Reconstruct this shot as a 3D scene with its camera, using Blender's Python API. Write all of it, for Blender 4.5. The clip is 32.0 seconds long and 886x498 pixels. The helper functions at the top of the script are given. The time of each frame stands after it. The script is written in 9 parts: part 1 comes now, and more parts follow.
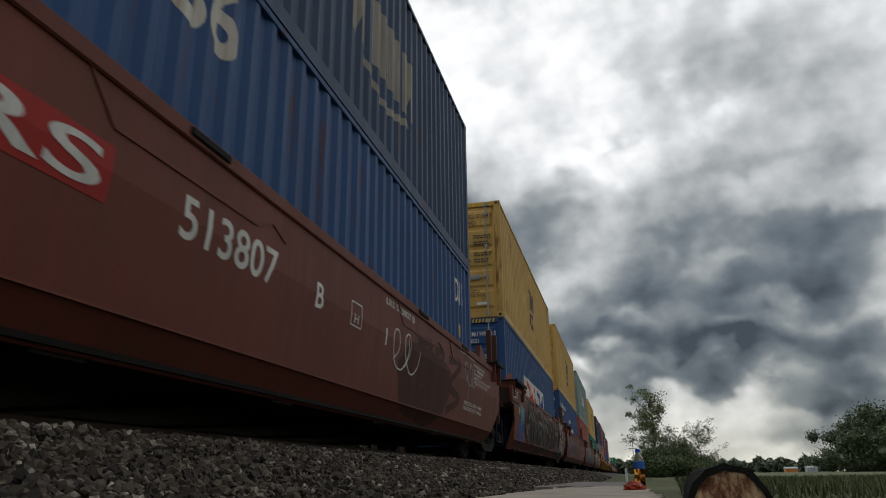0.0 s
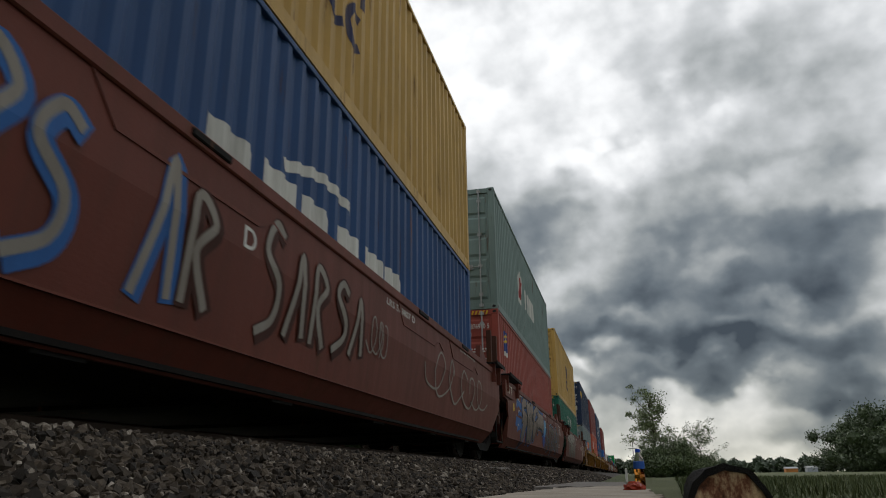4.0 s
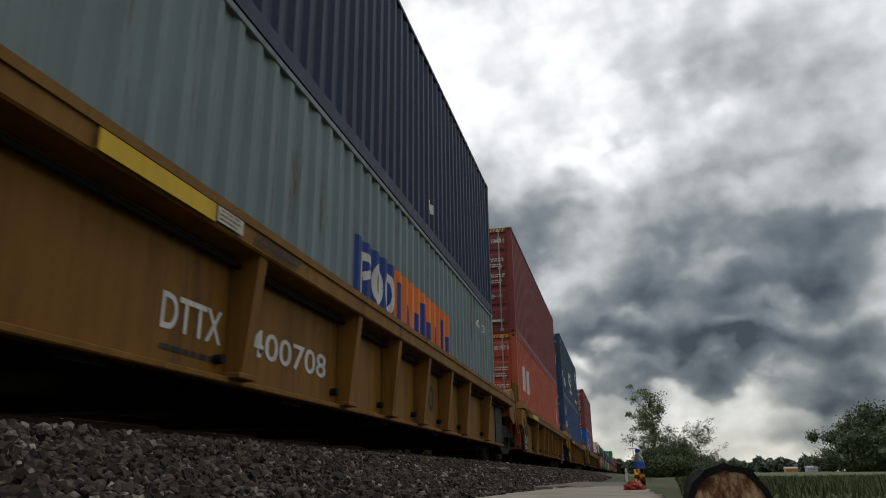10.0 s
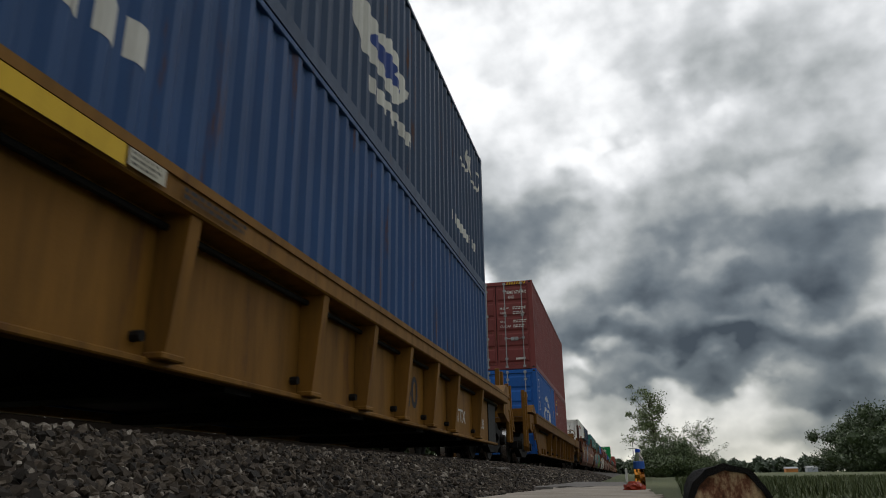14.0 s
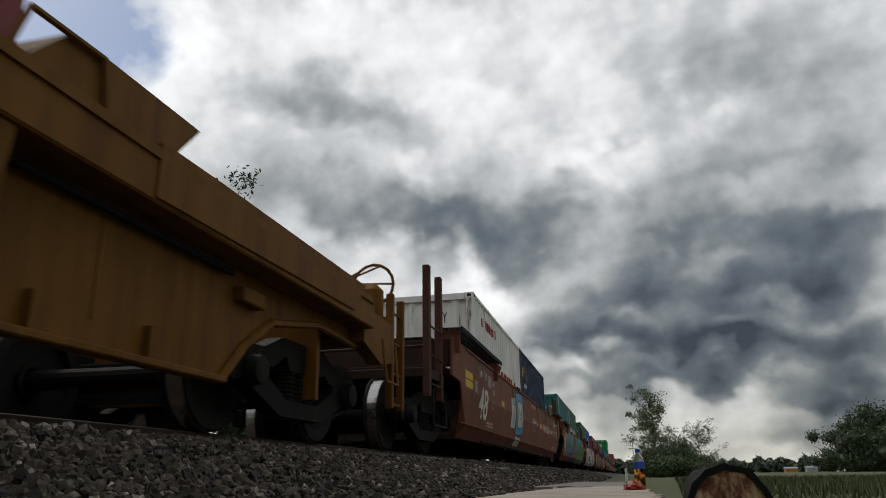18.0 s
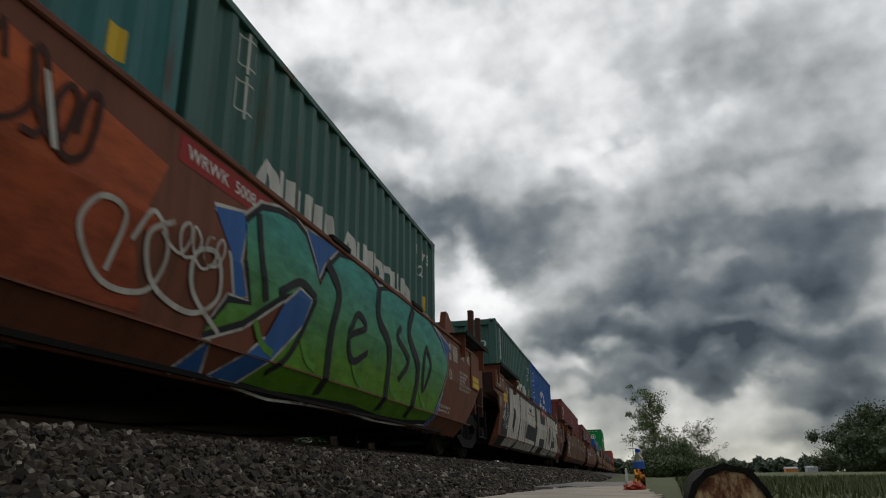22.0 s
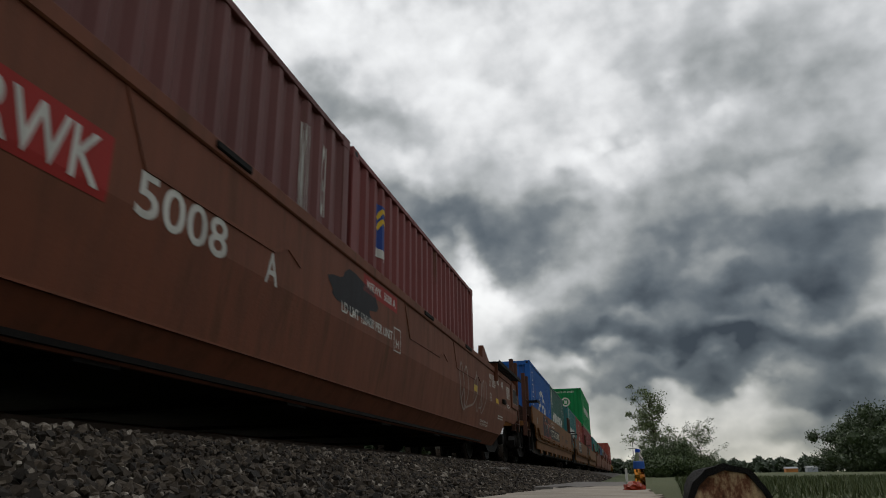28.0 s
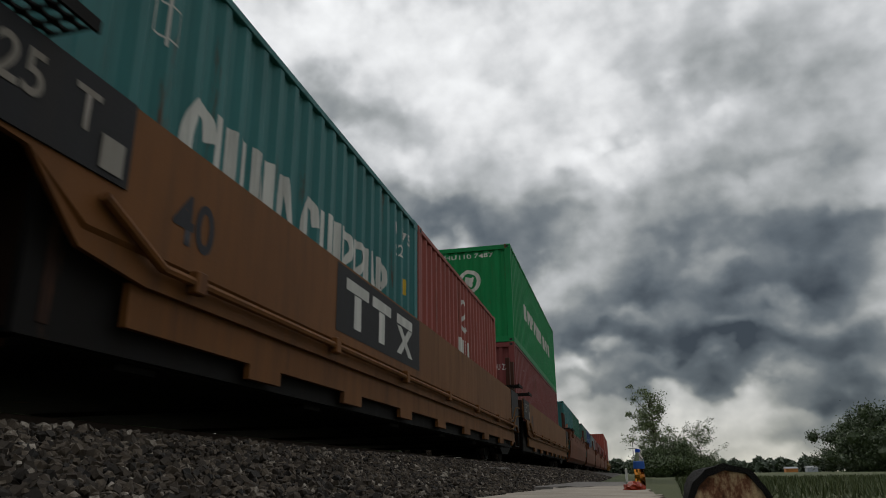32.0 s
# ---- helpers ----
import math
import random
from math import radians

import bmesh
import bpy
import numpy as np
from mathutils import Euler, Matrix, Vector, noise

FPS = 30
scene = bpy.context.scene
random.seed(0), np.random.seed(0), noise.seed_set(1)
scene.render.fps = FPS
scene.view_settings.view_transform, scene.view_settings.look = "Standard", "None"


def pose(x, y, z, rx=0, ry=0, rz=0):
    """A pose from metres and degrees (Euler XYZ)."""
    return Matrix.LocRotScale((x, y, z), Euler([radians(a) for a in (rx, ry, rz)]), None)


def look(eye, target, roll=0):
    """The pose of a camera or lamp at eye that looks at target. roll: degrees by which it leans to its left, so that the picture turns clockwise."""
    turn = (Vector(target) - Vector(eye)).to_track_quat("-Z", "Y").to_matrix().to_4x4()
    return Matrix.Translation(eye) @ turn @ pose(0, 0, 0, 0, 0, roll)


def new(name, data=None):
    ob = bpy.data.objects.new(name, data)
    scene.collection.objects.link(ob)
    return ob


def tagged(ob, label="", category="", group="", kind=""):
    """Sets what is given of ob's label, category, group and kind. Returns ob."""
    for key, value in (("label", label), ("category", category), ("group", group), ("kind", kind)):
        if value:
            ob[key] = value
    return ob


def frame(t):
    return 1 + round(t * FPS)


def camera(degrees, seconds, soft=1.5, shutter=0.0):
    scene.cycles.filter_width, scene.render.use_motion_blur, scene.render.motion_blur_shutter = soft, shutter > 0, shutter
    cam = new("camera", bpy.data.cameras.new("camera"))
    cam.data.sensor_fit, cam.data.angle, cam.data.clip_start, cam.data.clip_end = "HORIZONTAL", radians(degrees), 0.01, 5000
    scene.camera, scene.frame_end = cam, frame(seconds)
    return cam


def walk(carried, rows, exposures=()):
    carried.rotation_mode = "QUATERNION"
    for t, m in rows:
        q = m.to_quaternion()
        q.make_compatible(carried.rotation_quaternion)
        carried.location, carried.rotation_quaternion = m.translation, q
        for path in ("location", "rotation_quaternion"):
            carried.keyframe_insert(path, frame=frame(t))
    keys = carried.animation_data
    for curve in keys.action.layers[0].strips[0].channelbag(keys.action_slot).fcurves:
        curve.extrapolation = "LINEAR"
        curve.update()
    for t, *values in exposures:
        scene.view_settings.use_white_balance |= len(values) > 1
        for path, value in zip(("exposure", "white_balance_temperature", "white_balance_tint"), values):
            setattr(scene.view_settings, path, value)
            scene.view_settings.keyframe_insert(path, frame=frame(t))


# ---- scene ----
# Rail top is z = 0. The track runs along +y; its centre line lies at x = TRACK.
TRACK = -3.59
cam = camera(64.6, 32.0, soft=1.0, shutter=0.12)
EYE = pose(0, 0, -0.31) @ pose(0, 0, 0, 0, 0, 13.506) @ pose(0, 0, 0, 90 + 17.967) @ pose(0, 0, 0, 0, 0, -0.763)
BALANCE = (6380, 9)
walk(cam, [(0, EYE), (32, EYE)], exposures=[(t, stops, *BALANCE) for t, stops in ((0, 0.22), (14, 0.25), (17, 0.12), (18, 0.0), (19, -0.10), (20, -0.04), (24, -0.05), (32, -0.08))])


def train_shift(t):
    """How far the train has rolled towards the camera, from its place at 10 s."""
    return 7.8 * (t - 10) + 0.009 * (t * t - 100)


# ---- sky, sun ----
SUN_ELEV, SUN_ROT = 48.0, -70.0


def N(tree, kind, loc=None, **sockets):
    n = tree.nodes.new(kind)
    for k, v in sockets.items():
        n.inputs[k.replace("_", " ")].default_value = v
    return n


def sky_world():
    w = bpy.data.worlds.new("sky")
    scene.world = w
    w.use_nodes = True
    t = w.node_tree
    t.nodes.clear()
    L = t.links.new
    co = t.nodes.new("ShaderNodeTexCoord")
    nrm = t.nodes.new("ShaderNodeVectorMath")
    nrm.operation = "NORMALIZE"
    L(co.outputs["Generated"], nrm.inputs[0])
    sep = t.nodes.new("ShaderNodeSeparateXYZ")
    L(nrm.outputs[0], sep.inputs[0])

    def math_(op, a, b=None, c=None, clamp=False):
        n = t.nodes.new("ShaderNodeMath")
        n.operation = op
        n.use_clamp = clamp
        for i, v in enumerate((a, b, c)):
            if v is None:
                continue
            if isinstance(v, (int, float)):
                n.inputs[i].default_value = v
            else:
                L(v, n.inputs[i])
        return n.outputs[0]

    def fbm(scale, detail, rough, off, dist=0.0, zs=1.15):
        m = t.nodes.new("ShaderNodeMapping")
        m.inputs["Location"].default_value = off
        m.inputs["Scale"].default_value = (1, 1, zs)
        L(nrm.outputs[0], m.inputs["Vector"])
        n = N(t, "ShaderNodeTexNoise", Scale=scale, Detail=detail, Roughness=rough, Distortion=dist)
        L(m.outputs[0], n.inputs["Vector"])
        return n

    def signed(n, k):
        return math_("MULTIPLY", math_("SUBTRACT", n.outputs["Fac"], 0.5), k)

    # cloud texture, a little longer across than upwards
    def layer(scale, detail, rough, off, dist=0.0):
        m = t.nodes.new("ShaderNodeMapping")
        m.inputs["Location"].default_value = off
        m.inputs["Scale"].default_value = (1, 1, 1.2)
        L(nrm.outputs[0], m.inputs["Vector"])
        n = N(t, "ShaderNodeTexNoise", Scale=scale, Detail=detail, Roughness=rough, Distortion=dist)
        L(m.outputs[0], n.inputs["Vector"])
        return n

    puff = fbm(5.0, 8, 0.55, (1.0, 2.0, 7.0)).outputs["Fac"]
    # billows push the edges of the cloud masses about
    az = math_("ADD", math_("ARCTAN2", sep.outputs[0], sep.outputs[1]), math_("ADD", signed(layer(6, 3, 0.5, (3.1, 1.7, 0.4)), 0.09), signed(layer(20, 4, 0.5, (8, 3, 1)), 0.035)))
    el = math_("ADD", math_("ARCSINE", sep.outputs[2]), math_("ADD", signed(layer(7, 3, 0.5, (0.3, 5.2, 1.1)), 0.05), signed(layer(22, 4, 0.5, (2, 9, 4)), 0.03)))
    squash = t.nodes.new("ShaderNodeMapping")
    squash.inputs["Scale"].default_value = (1, 1, 1.2)
    L(nrm.outputs[0], squash.inputs["Vector"])
    wob = t.nodes.new("ShaderNodeVectorMath")
    wob.operation = "MULTIPLY_ADD"
    wob.inputs[1].default_value = (0.10, 0.10, 0.10)
    L(layer(8, 4, 0.55, (5, 5, 5)).outputs["Color"], wob.inputs[0]), L(squash.outputs[0], wob.inputs[2])
    heap = None
    for scale, k in ((12.0, 0.060), (28.0, 0.022)):
        vor = t.nodes.new("ShaderNodeTexVoronoi")
        vor.feature = "SMOOTH_F1"
        vor.inputs["Scale"].default_value, vor.inputs["Smoothness"].default_value = scale, 0.25
        L(wob.outputs[0], vor.inputs["Vector"])
        bulge = math_("SUBTRACT", vor.outputs["Distance"], 0.42)
        el = math_("MULTIPLY_ADD", bulge, k, el)
        az = math_("MULTIPLY_ADD", bulge, k * 0.7, az)
        heap = bulge if heap is None else math_("MULTIPLY_ADD", bulge, 0.6, heap)
    place = t.nodes.new("ShaderNodeCombineXYZ")
    L(az, place.inputs[0]), L(el, place.inputs[1])
    total = 0.785
    # large cloud masses, with unseen dimming ones behind: azimuth to the right of the track, elevation, width, height,
    # weight
    for a, e, wd, ht, k in HIGH_CLOUDS + MIDDLE_CLOUDS + STORM_CLOUDS + LOW_CLOUDS + BEHIND_DIMMING:
        d = t.nodes.new("ShaderNodeVectorMath")
        d.operation = "MULTIPLY_ADD"
        d.inputs[1].default_value = (1 / radians(wd), 1 / radians(ht), 0)
        d.inputs[2].default_value = (-a / wd, -e / ht, 0)
        L(place.outputs[0], d.inputs[0])
        dot = t.nodes.new("ShaderNodeVectorMath")
        dot.operation = "DOT_PRODUCT"
        L(d.outputs[0], dot.inputs[0]), L(d.outputs[0], dot.inputs[1])
        total = math_("MULTIPLY_ADD", math_("POWER", 0.4774, math_("POWER", dot.outputs["Value"], 1.35)), k, total)
    v = math_("ADD", total, signed(layer(10, 4, 0.45, (4.4, 0.2, 2.2)), 0.13))
    v = math_("MULTIPLY_ADD", heap, -0.10, v)
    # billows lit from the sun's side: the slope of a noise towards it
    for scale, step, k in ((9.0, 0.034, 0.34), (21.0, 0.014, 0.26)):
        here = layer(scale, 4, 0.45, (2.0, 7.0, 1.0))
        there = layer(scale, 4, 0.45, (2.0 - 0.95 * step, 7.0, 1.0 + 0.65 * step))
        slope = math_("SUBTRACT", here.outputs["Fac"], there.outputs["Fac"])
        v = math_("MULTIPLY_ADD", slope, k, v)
    ramp = t.nodes.new("ShaderNodeValToRGB")
    cr = ramp.color_ramp
    cr.elements[0].position, cr.elements[0].color = 0.0, (0.052, 0.066, 0.084, 1)
    cr.elements[1].position, cr.elements[1].color = 1.0, (1.0, 1.0, 1.0, 1)
    for pos, col in ((0.2, (0.122, 0.145, 0.168, 1)), (0.34, (0.192, 0.215, 0.234, 1)), (0.5, (0.345, 0.362, 0.368, 1)), (0.7, (0.57, 0.58, 0.59, 1)), (0.85, (0.81, 0.81, 0.815, 1))):
        e = cr.elements.new(pos)
        e.color = col
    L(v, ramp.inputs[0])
    # warm haze low at the horizon
    low = math_("POWER", math_("SUBTRACT", 1.0, math_("MAXIMUM", sep.outputs[2], 0.0)), 10.0)
    warm = t.nodes.new("ShaderNodeMix")
    warm.data_type, warm.blend_type = "RGBA", "MULTIPLY"
    warm.inputs["B"].default_value = (1.06, 1.0, 0.84, 1)
    L(low, warm.inputs["Factor"]), L(ramp.outputs[0], warm.inputs["A"])
    sky = t.nodes.new("ShaderNodeTexSky")
    sky.sky_type, sky.sun_disc = "NISHITA", False
    sky.sun_elevation, sky.sun_rotation = radians(SUN_ELEV), radians(SUN_ROT)
    skyv = t.nodes.new("ShaderNodeMix")
    skyv.data_type, skyv.blend_type = "RGBA", "MULTIPLY"
    skyv.inputs["Factor"].default_value, skyv.inputs["B"].default_value = 1.0, (0.09, 0.09, 0.09, 1)
    L(sky.outputs[0], skyv.inputs["A"])
    # the blue gap up to the left behind the train
    gx = math_("DIVIDE", math_("SUBTRACT", az, radians(-46)), radians(9))
    gy = math_("DIVIDE", math_("SUBTRACT", el, radians(31.5)), radians(7.0))
    gap = math_("POWER", 2.718, math_("MULTIPLY", math_("ADD", math_("MULTIPLY", gx, gx), math_("MULTIPLY", gy, gy)), -1.0))
    gap = math_("MULTIPLY", math_("SUBTRACT", math_("ADD", gap, math_("MULTIPLY", math_("SUBTRACT", puff, 0.5), 0.8)), 0.45), 5.0, clamp=True)
    mix = t.nodes.new("ShaderNodeMix")
    mix.data_type = "RGBA"
    L(gap, mix.inputs["Factor"]), L(warm.outputs["Result"], mix.inputs["A"]), L(skyv.outputs["Result"], mix.inputs["B"])
    bg = t.nodes.new("ShaderNodeBackground")
    bg.inputs["Strength"].default_value = 1.0
    out = t.nodes.new("ShaderNodeOutputWorld")
    L(mix.outputs["Result"], bg.inputs["Color"]), L(bg.outputs[0], out.inputs["Surface"])


HIGH_CLOUDS = [(-36.5, 33.1, 5.0, 2.7, 0.24), (-39.4, 28.4, 3.2, 2.3, 0.21), (-29.4, 29.7, 3.6, 1.8, -0.17), (-23.4, 30.0, 4.1, 2.0, -0.23), (-18.2, 28.7, 3.6, 1.8, -0.21),
    (-11.4, 31.1, 3.6, 1.6, 0.13), (-12.4, 35.0, 5.4, 2.7, 0.11), (-23.1, 34.8, 5.4, 2.7, 0.15), (-7.3, 29.2, 3.6, 1.8, 0.07), (-2.0, 31.4, 4.5, 2.7, 0.07),
    (-1.2, 35.1, 4.1, 2.3, 0.04), (-4.9, 26.6, 3.6, 1.4, 0.06), (6.2, 26.6, 4.1, 1.8, -0.03), (5.6, 32.1, 3.6, 2.3, -0.06), (10.5, 30.3, 4.1, 2.0, -0.24),
    (15.9, 31.1, 4.1, 2.3, -0.10), (19.4, 27.8, 4.1, 2.3, -0.21), (15.8, 25.8, 4.1, 1.8, -0.06), (20.1, 23.8, 3.6, 1.8, -0.12)]
MIDDLE_CLOUDS = [(-15.6, 25.6, 2.7, 1.3, 0.06), (-26.5, 24.5, 4.1, 1.8, -0.15), (-29.6, 21.6, 3.6, 2.3, -0.22), (-21.6, 22.7, 4.1, 2.0, -0.27), (-16.1, 21.7, 4.1, 2.0, -0.29),
    (-11.2, 21.0, 4.1, 2.0, -0.38), (-7.9, 18.3, 4.1, 1.8, -0.45), (-4.3, 21.3, 3.2, 1.8, -0.27), (-2.5, 19.4, 2.7, 1.6, -0.17), (-9.6, 24.4, 3.2, 1.6, -0.11),
    (1.5, 24.8, 2.7, 1.2, 0.17), (11.1, 23.4, 4.5, 1.6, -0.21), (17.0, 21.5, 4.5, 1.8, -0.26), (6.0, 21.6, 3.6, 1.6, -0.21), (1.9, 21.3, 2.7, 1.4, -0.07),
    (-0.2, 18.5, 2.7, 1.3, 0.05), (-4.1, 16.8, 2.7, 1.1, 0.04), (3.8, 17.9, 3.6, 1.8, -0.34), (9.1, 18.6, 4.1, 2.0, -0.31), (14.4, 17.8, 4.1, 2.0, -0.31),
    (18.7, 16.6, 4.1, 2.0, -0.40)]
STORM_CLOUDS = [(1.2, 14.6, 4.1, 1.8, -0.39), (6.9, 14.1, 4.5, 2.0, -0.41), (12.9, 13.8, 4.5, 2.0, -0.46), (17.7, 13.1, 3.2, 1.8, -0.35), (16.3, 11.3, 2.7, 0.9, -0.18),
    (-8.5, 13.7, 2.7, 1.8, 0.21), (-10.4, 15.2, 2.3, 1.4, 0.07), (-3.5, 12.2, 3.2, 1.6, -0.41), (-0.0, 10.6, 3.6, 1.6, -0.46), (5.6, 10.3, 4.1, 1.8, -0.52),
    (10.3, 9.5, 4.1, 1.8, -0.45), (14.8, 8.7, 4.1, 1.6, -0.33), (18.0, 8.7, 3.2, 1.6, -0.30), (-5.5, 10.5, 2.3, 1.1, -0.15)]
LOW_CLOUDS = [(-2.4, 8.5, 1.6, 0.6, 0.17), (-4.7, 7.7, 2.3, 1.0, -0.24), (1.0, 7.7, 3.2, 1.0, -0.44), (6.5, 7.4, 3.6, 1.0, -0.41), (-3.9, 6.0, 2.7, 1.0, -0.05),
    (0.4, 5.6, 3.2, 1.0, -0.26), (4.6, 5.6, 2.7, 1.0, -0.07), (11.3, 5.3, 2.7, 1.0, -0.11), (14.7, 5.9, 3.2, 1.4, -0.40), (17.4, 5.3, 2.7, 1.4, -0.34),
    (-0.2, 3.7, 3.2, 1.1, -0.24), (9.4, 2.6, 3.2, 1.1, -0.05), (13.5, 3.2, 3.2, 1.1, -0.28), (0.9, 1.6, 3.6, 1.1, -0.19), (8.0, 0.8, 4.1, 0.9, -0.12)]
# unseen dark sky added to the right and behind, dimming the train's near side
BEHIND_DIMMING = [(70, 6, 38, 16, -0.30), (130, 6, 40, 16, -0.32), (-170, 6, 40, 16, -0.32), (100, 40, 45, 22, -0.05), (170, 40, 45, 22, -0.10)]
sky_world()
sun_data = bpy.data.lights.new("sun", "SUN")
sun_data.energy, sun_data.angle, sun_data.color = 0.8, radians(14), (1.0, 0.95, 0.88)
sun = new("sun", sun_data)
sun.matrix_world = look((-30, 26, 42), (0, 0, 0))

# ---- materials ----


def mat_base(name):
    m = bpy.data.materials.new(name)
    m.use_nodes = True
    t = m.node_tree
    b = t.nodes["Principled BSDF"]
    return m, t, b


def paint(name, col, rough=0.55, dirt=0.35, dirt_col=(0.05, 0.04, 0.032), scale=1.0, metal=0.0, bump=0.15, rust=0.0, streak=True):
    """Weathered paint: colour drift, vertical dirt streaks, grain, fine relief and rust flecks."""
    m, t, b = mat_base(name)
    L = t.links.new
    co = t.nodes.new("ShaderNodeTexCoord")
    info = t.nodes.new("ShaderNodeObjectInfo")
    add = t.nodes.new("ShaderNodeVectorMath")
    mul = t.nodes.new("ShaderNodeVectorMath")
    mul.operation = "SCALE"
    L(info.outputs["Random"], mul.inputs["Scale"])
    mul.inputs[0].default_value = (37, 11, 23)
    L(co.outputs["Object"], add.inputs[0]), L(mul.outputs[0], add.inputs[1])
    stretch = t.nodes.new("ShaderNodeMapping")
    stretch.inputs["Scale"].default_value = (1, 1, 0.12) if streak else (1, 1, 1)
    L(add.outputs[0], stretch.inputs[0])
    n1 = N(t, "ShaderNodeTexNoise", Scale=0.8 * scale, Detail=5, Roughness=0.6)
    n2 = N(t, "ShaderNodeTexNoise", Scale=7.0 * scale, Detail=6, Roughness=0.65)
    n3 = N(t, "ShaderNodeTexNoise", Scale=45.0 * scale, Detail=4, Roughness=0.6)
    L(add.outputs[0], n1.inputs["Vector"]), L(stretch.outputs[0], n2.inputs["Vector"]), L(add.outputs[0], n3.inputs["Vector"])
    c1 = t.nodes.new("ShaderNodeMix")
    c1.data_type = "RGBA"
    c1.inputs["A"].default_value = (*[c * 0.68 for c in col], 1)
    c1.inputs["B"].default_value = (*[min(1, c * 1.28) for c in col], 1)
    L(n1.outputs["Fac"], c1.inputs["Factor"])
    r = t.nodes.new("ShaderNodeMapRange")
    r.inputs["From Min"].default_value, r.inputs["From Max"].default_value = 0.42, 0.78
    r.inputs["To Max"].default_value = dirt
    L(n2.outputs["Fac"], r.inputs["Value"])
    c2 = t.nodes.new("ShaderNodeMix")
    c2.data_type = "RGBA"
    c2.inputs["B"].default_value = (*dirt_col, 1)
    L(r.outputs[0], c2.inputs["Factor"]), L(c1.outputs["Result"], c2.inputs["A"])
    last = c2.outputs["Result"]
    if rust:
        r2 = t.nodes.new("ShaderNodeMapRange")
        r2.inputs["From Min"].default_value, r2.inputs["From Max"].default_value = 0.62 - 0.1 * rust, 0.68
        n4 = N(t, "ShaderNodeTexNoise", Scale=3.5 * scale, Detail=9, Roughness=0.75)
        L(stretch.outputs[0], n4.inputs["Vector"]), L(n4.outputs["Fac"], r2.inputs["Value"])
        c3 = t.nodes.new("ShaderNodeMix")
        c3.data_type = "RGBA"
        c3.inputs["B"].default_value = (0.10, 0.042, 0.02, 1)
        L(r2.outputs[0], c3.inputs["Factor"]), L(last, c3.inputs["A"])
        last = c3.outputs["Result"]
    L(last, b.inputs["Base Color"])
    rr = t.nodes.new("ShaderNodeMapRange")
    rr.inputs["To Min"].default_value, rr.inputs["To Max"].default_value = rough - 0.12, min(1, rough + 0.18)
    L(n2.outputs["Fac"], rr.inputs["Value"]), L(rr.outputs[0], b.inputs["Roughness"])
    b.inputs["Metallic"].default_value = metal
    b.inputs["Specular IOR Level"].default_value = 0.14
    bp = t.nodes.new("ShaderNodeBump")
    bp.inputs["Strength"].default_value, bp.inputs["Distance"].default_value = bump, 0.01
    L(n3.outputs["Fac"], bp.inputs["Height"]), L(bp.outputs[0], b.inputs["Normal"])
    return m


C = {}
for key, col, rust in (("blue", (0.018, 0.048, 0.125), 0.3), ("navy", (0.011, 0.021, 0.048), 0.1), ("slate_blue", (0.022, 0.040, 0.078), 0.3),
                       ("yellow", (0.34, 0.212, 0.062), 0.4), ("red", (0.195, 0.046, 0.035), 0.3), ("orange_red", (0.285, 0.060, 0.034), 0.3),
                       ("dark_red", (0.13, 0.034, 0.032), 0.25), ("brown", (0.105, 0.040, 0.038), 0.25), ("grey_green", (0.12, 0.165, 0.155), 0.2),
                       ("green", (0.012, 0.085, 0.058), 0.2), ("grey", (0.115, 0.148, 0.152), 0.35), ("teal", (0.028, 0.115, 0.115), 0.35),
                       ("bright_green", (0.006, 0.15, 0.045), 0.1), ("white", (0.52, 0.51, 0.48), 0.4), ("cobalt", (0.012, 0.068, 0.24), 0.2),
                       ("olive_green", (0.035, 0.085, 0.072), 0.3)):
    C[key] = paint("container_" + key, tuple(1.42 * c for c in col), 0.5, 0.2, rust=rust)
M = {}
M["maroon"] = paint("maroon_car_paint", (0.130, 0.036, 0.024), 0.55, 0.35, rust=0.4)
M["redbrown"] = paint("red_brown_car_paint", (0.165, 0.056, 0.030), 0.6, 0.45, rust=0.8)
M["ochre"] = paint("yellow_ochre_car_paint", (0.205, 0.096, 0.015), 0.6, 0.6, dirt_col=(0.045, 0.028, 0.012), rust=0.5)
M["ochre_grimy"] = paint("grimy_ochre_car_paint", (0.150, 0.066, 0.008), 0.65, 0.6, dirt_col=(0.03, 0.018, 0.009), rust=0.7)
M["orange"] = paint("orange_brown_car_paint", (0.165, 0.066, 0.018), 0.6, 0.45, rust=0.4)
# steel base taken near black so its colour carries the shade under the wagons
M["steel"] = paint("shade_dark_steel", (0.010, 0.009, 0.0085), 0.75, 0.5, dirt_col=(0.016, 0.013, 0.011), rust=0.06)
M["worn_white"] = paint("worn_white_spray", (0.56, 0.54, 0.49), 0.65, 0.85, dirt_col=(0.17, 0.09, 0.06), rust=0.9)
M["black"] = paint("black_paint", (0.02, 0.02, 0.022), 0.6, 0.3, dirt_col=(0.06, 0.05, 0.04))
# wheel colour likewise holds painted-in underside shade, besides its dirt
M["wheel"] = paint("shade_dark_wheel", (0.011, 0.010, 0.009), 0.7, 0.5, dirt_col=(0.020, 0.016, 0.013), streak=False)
M["tread"] = paint("polished_tread", (0.42, 0.41, 0.40), 0.25, 0.1, metal=1.0, streak=False, bump=0.02)
M["rail"] = paint("rail_steel", (0.045, 0.030, 0.022), 0.7, 0.4, metal=0.1)
M["galv"] = paint("galvanised_rod", (0.32, 0.33, 0.33), 0.5, 0.4, metal=0.4)
M["letter"] = paint("white_lettering", (0.60, 0.59, 0.55), 0.6, 0.45)
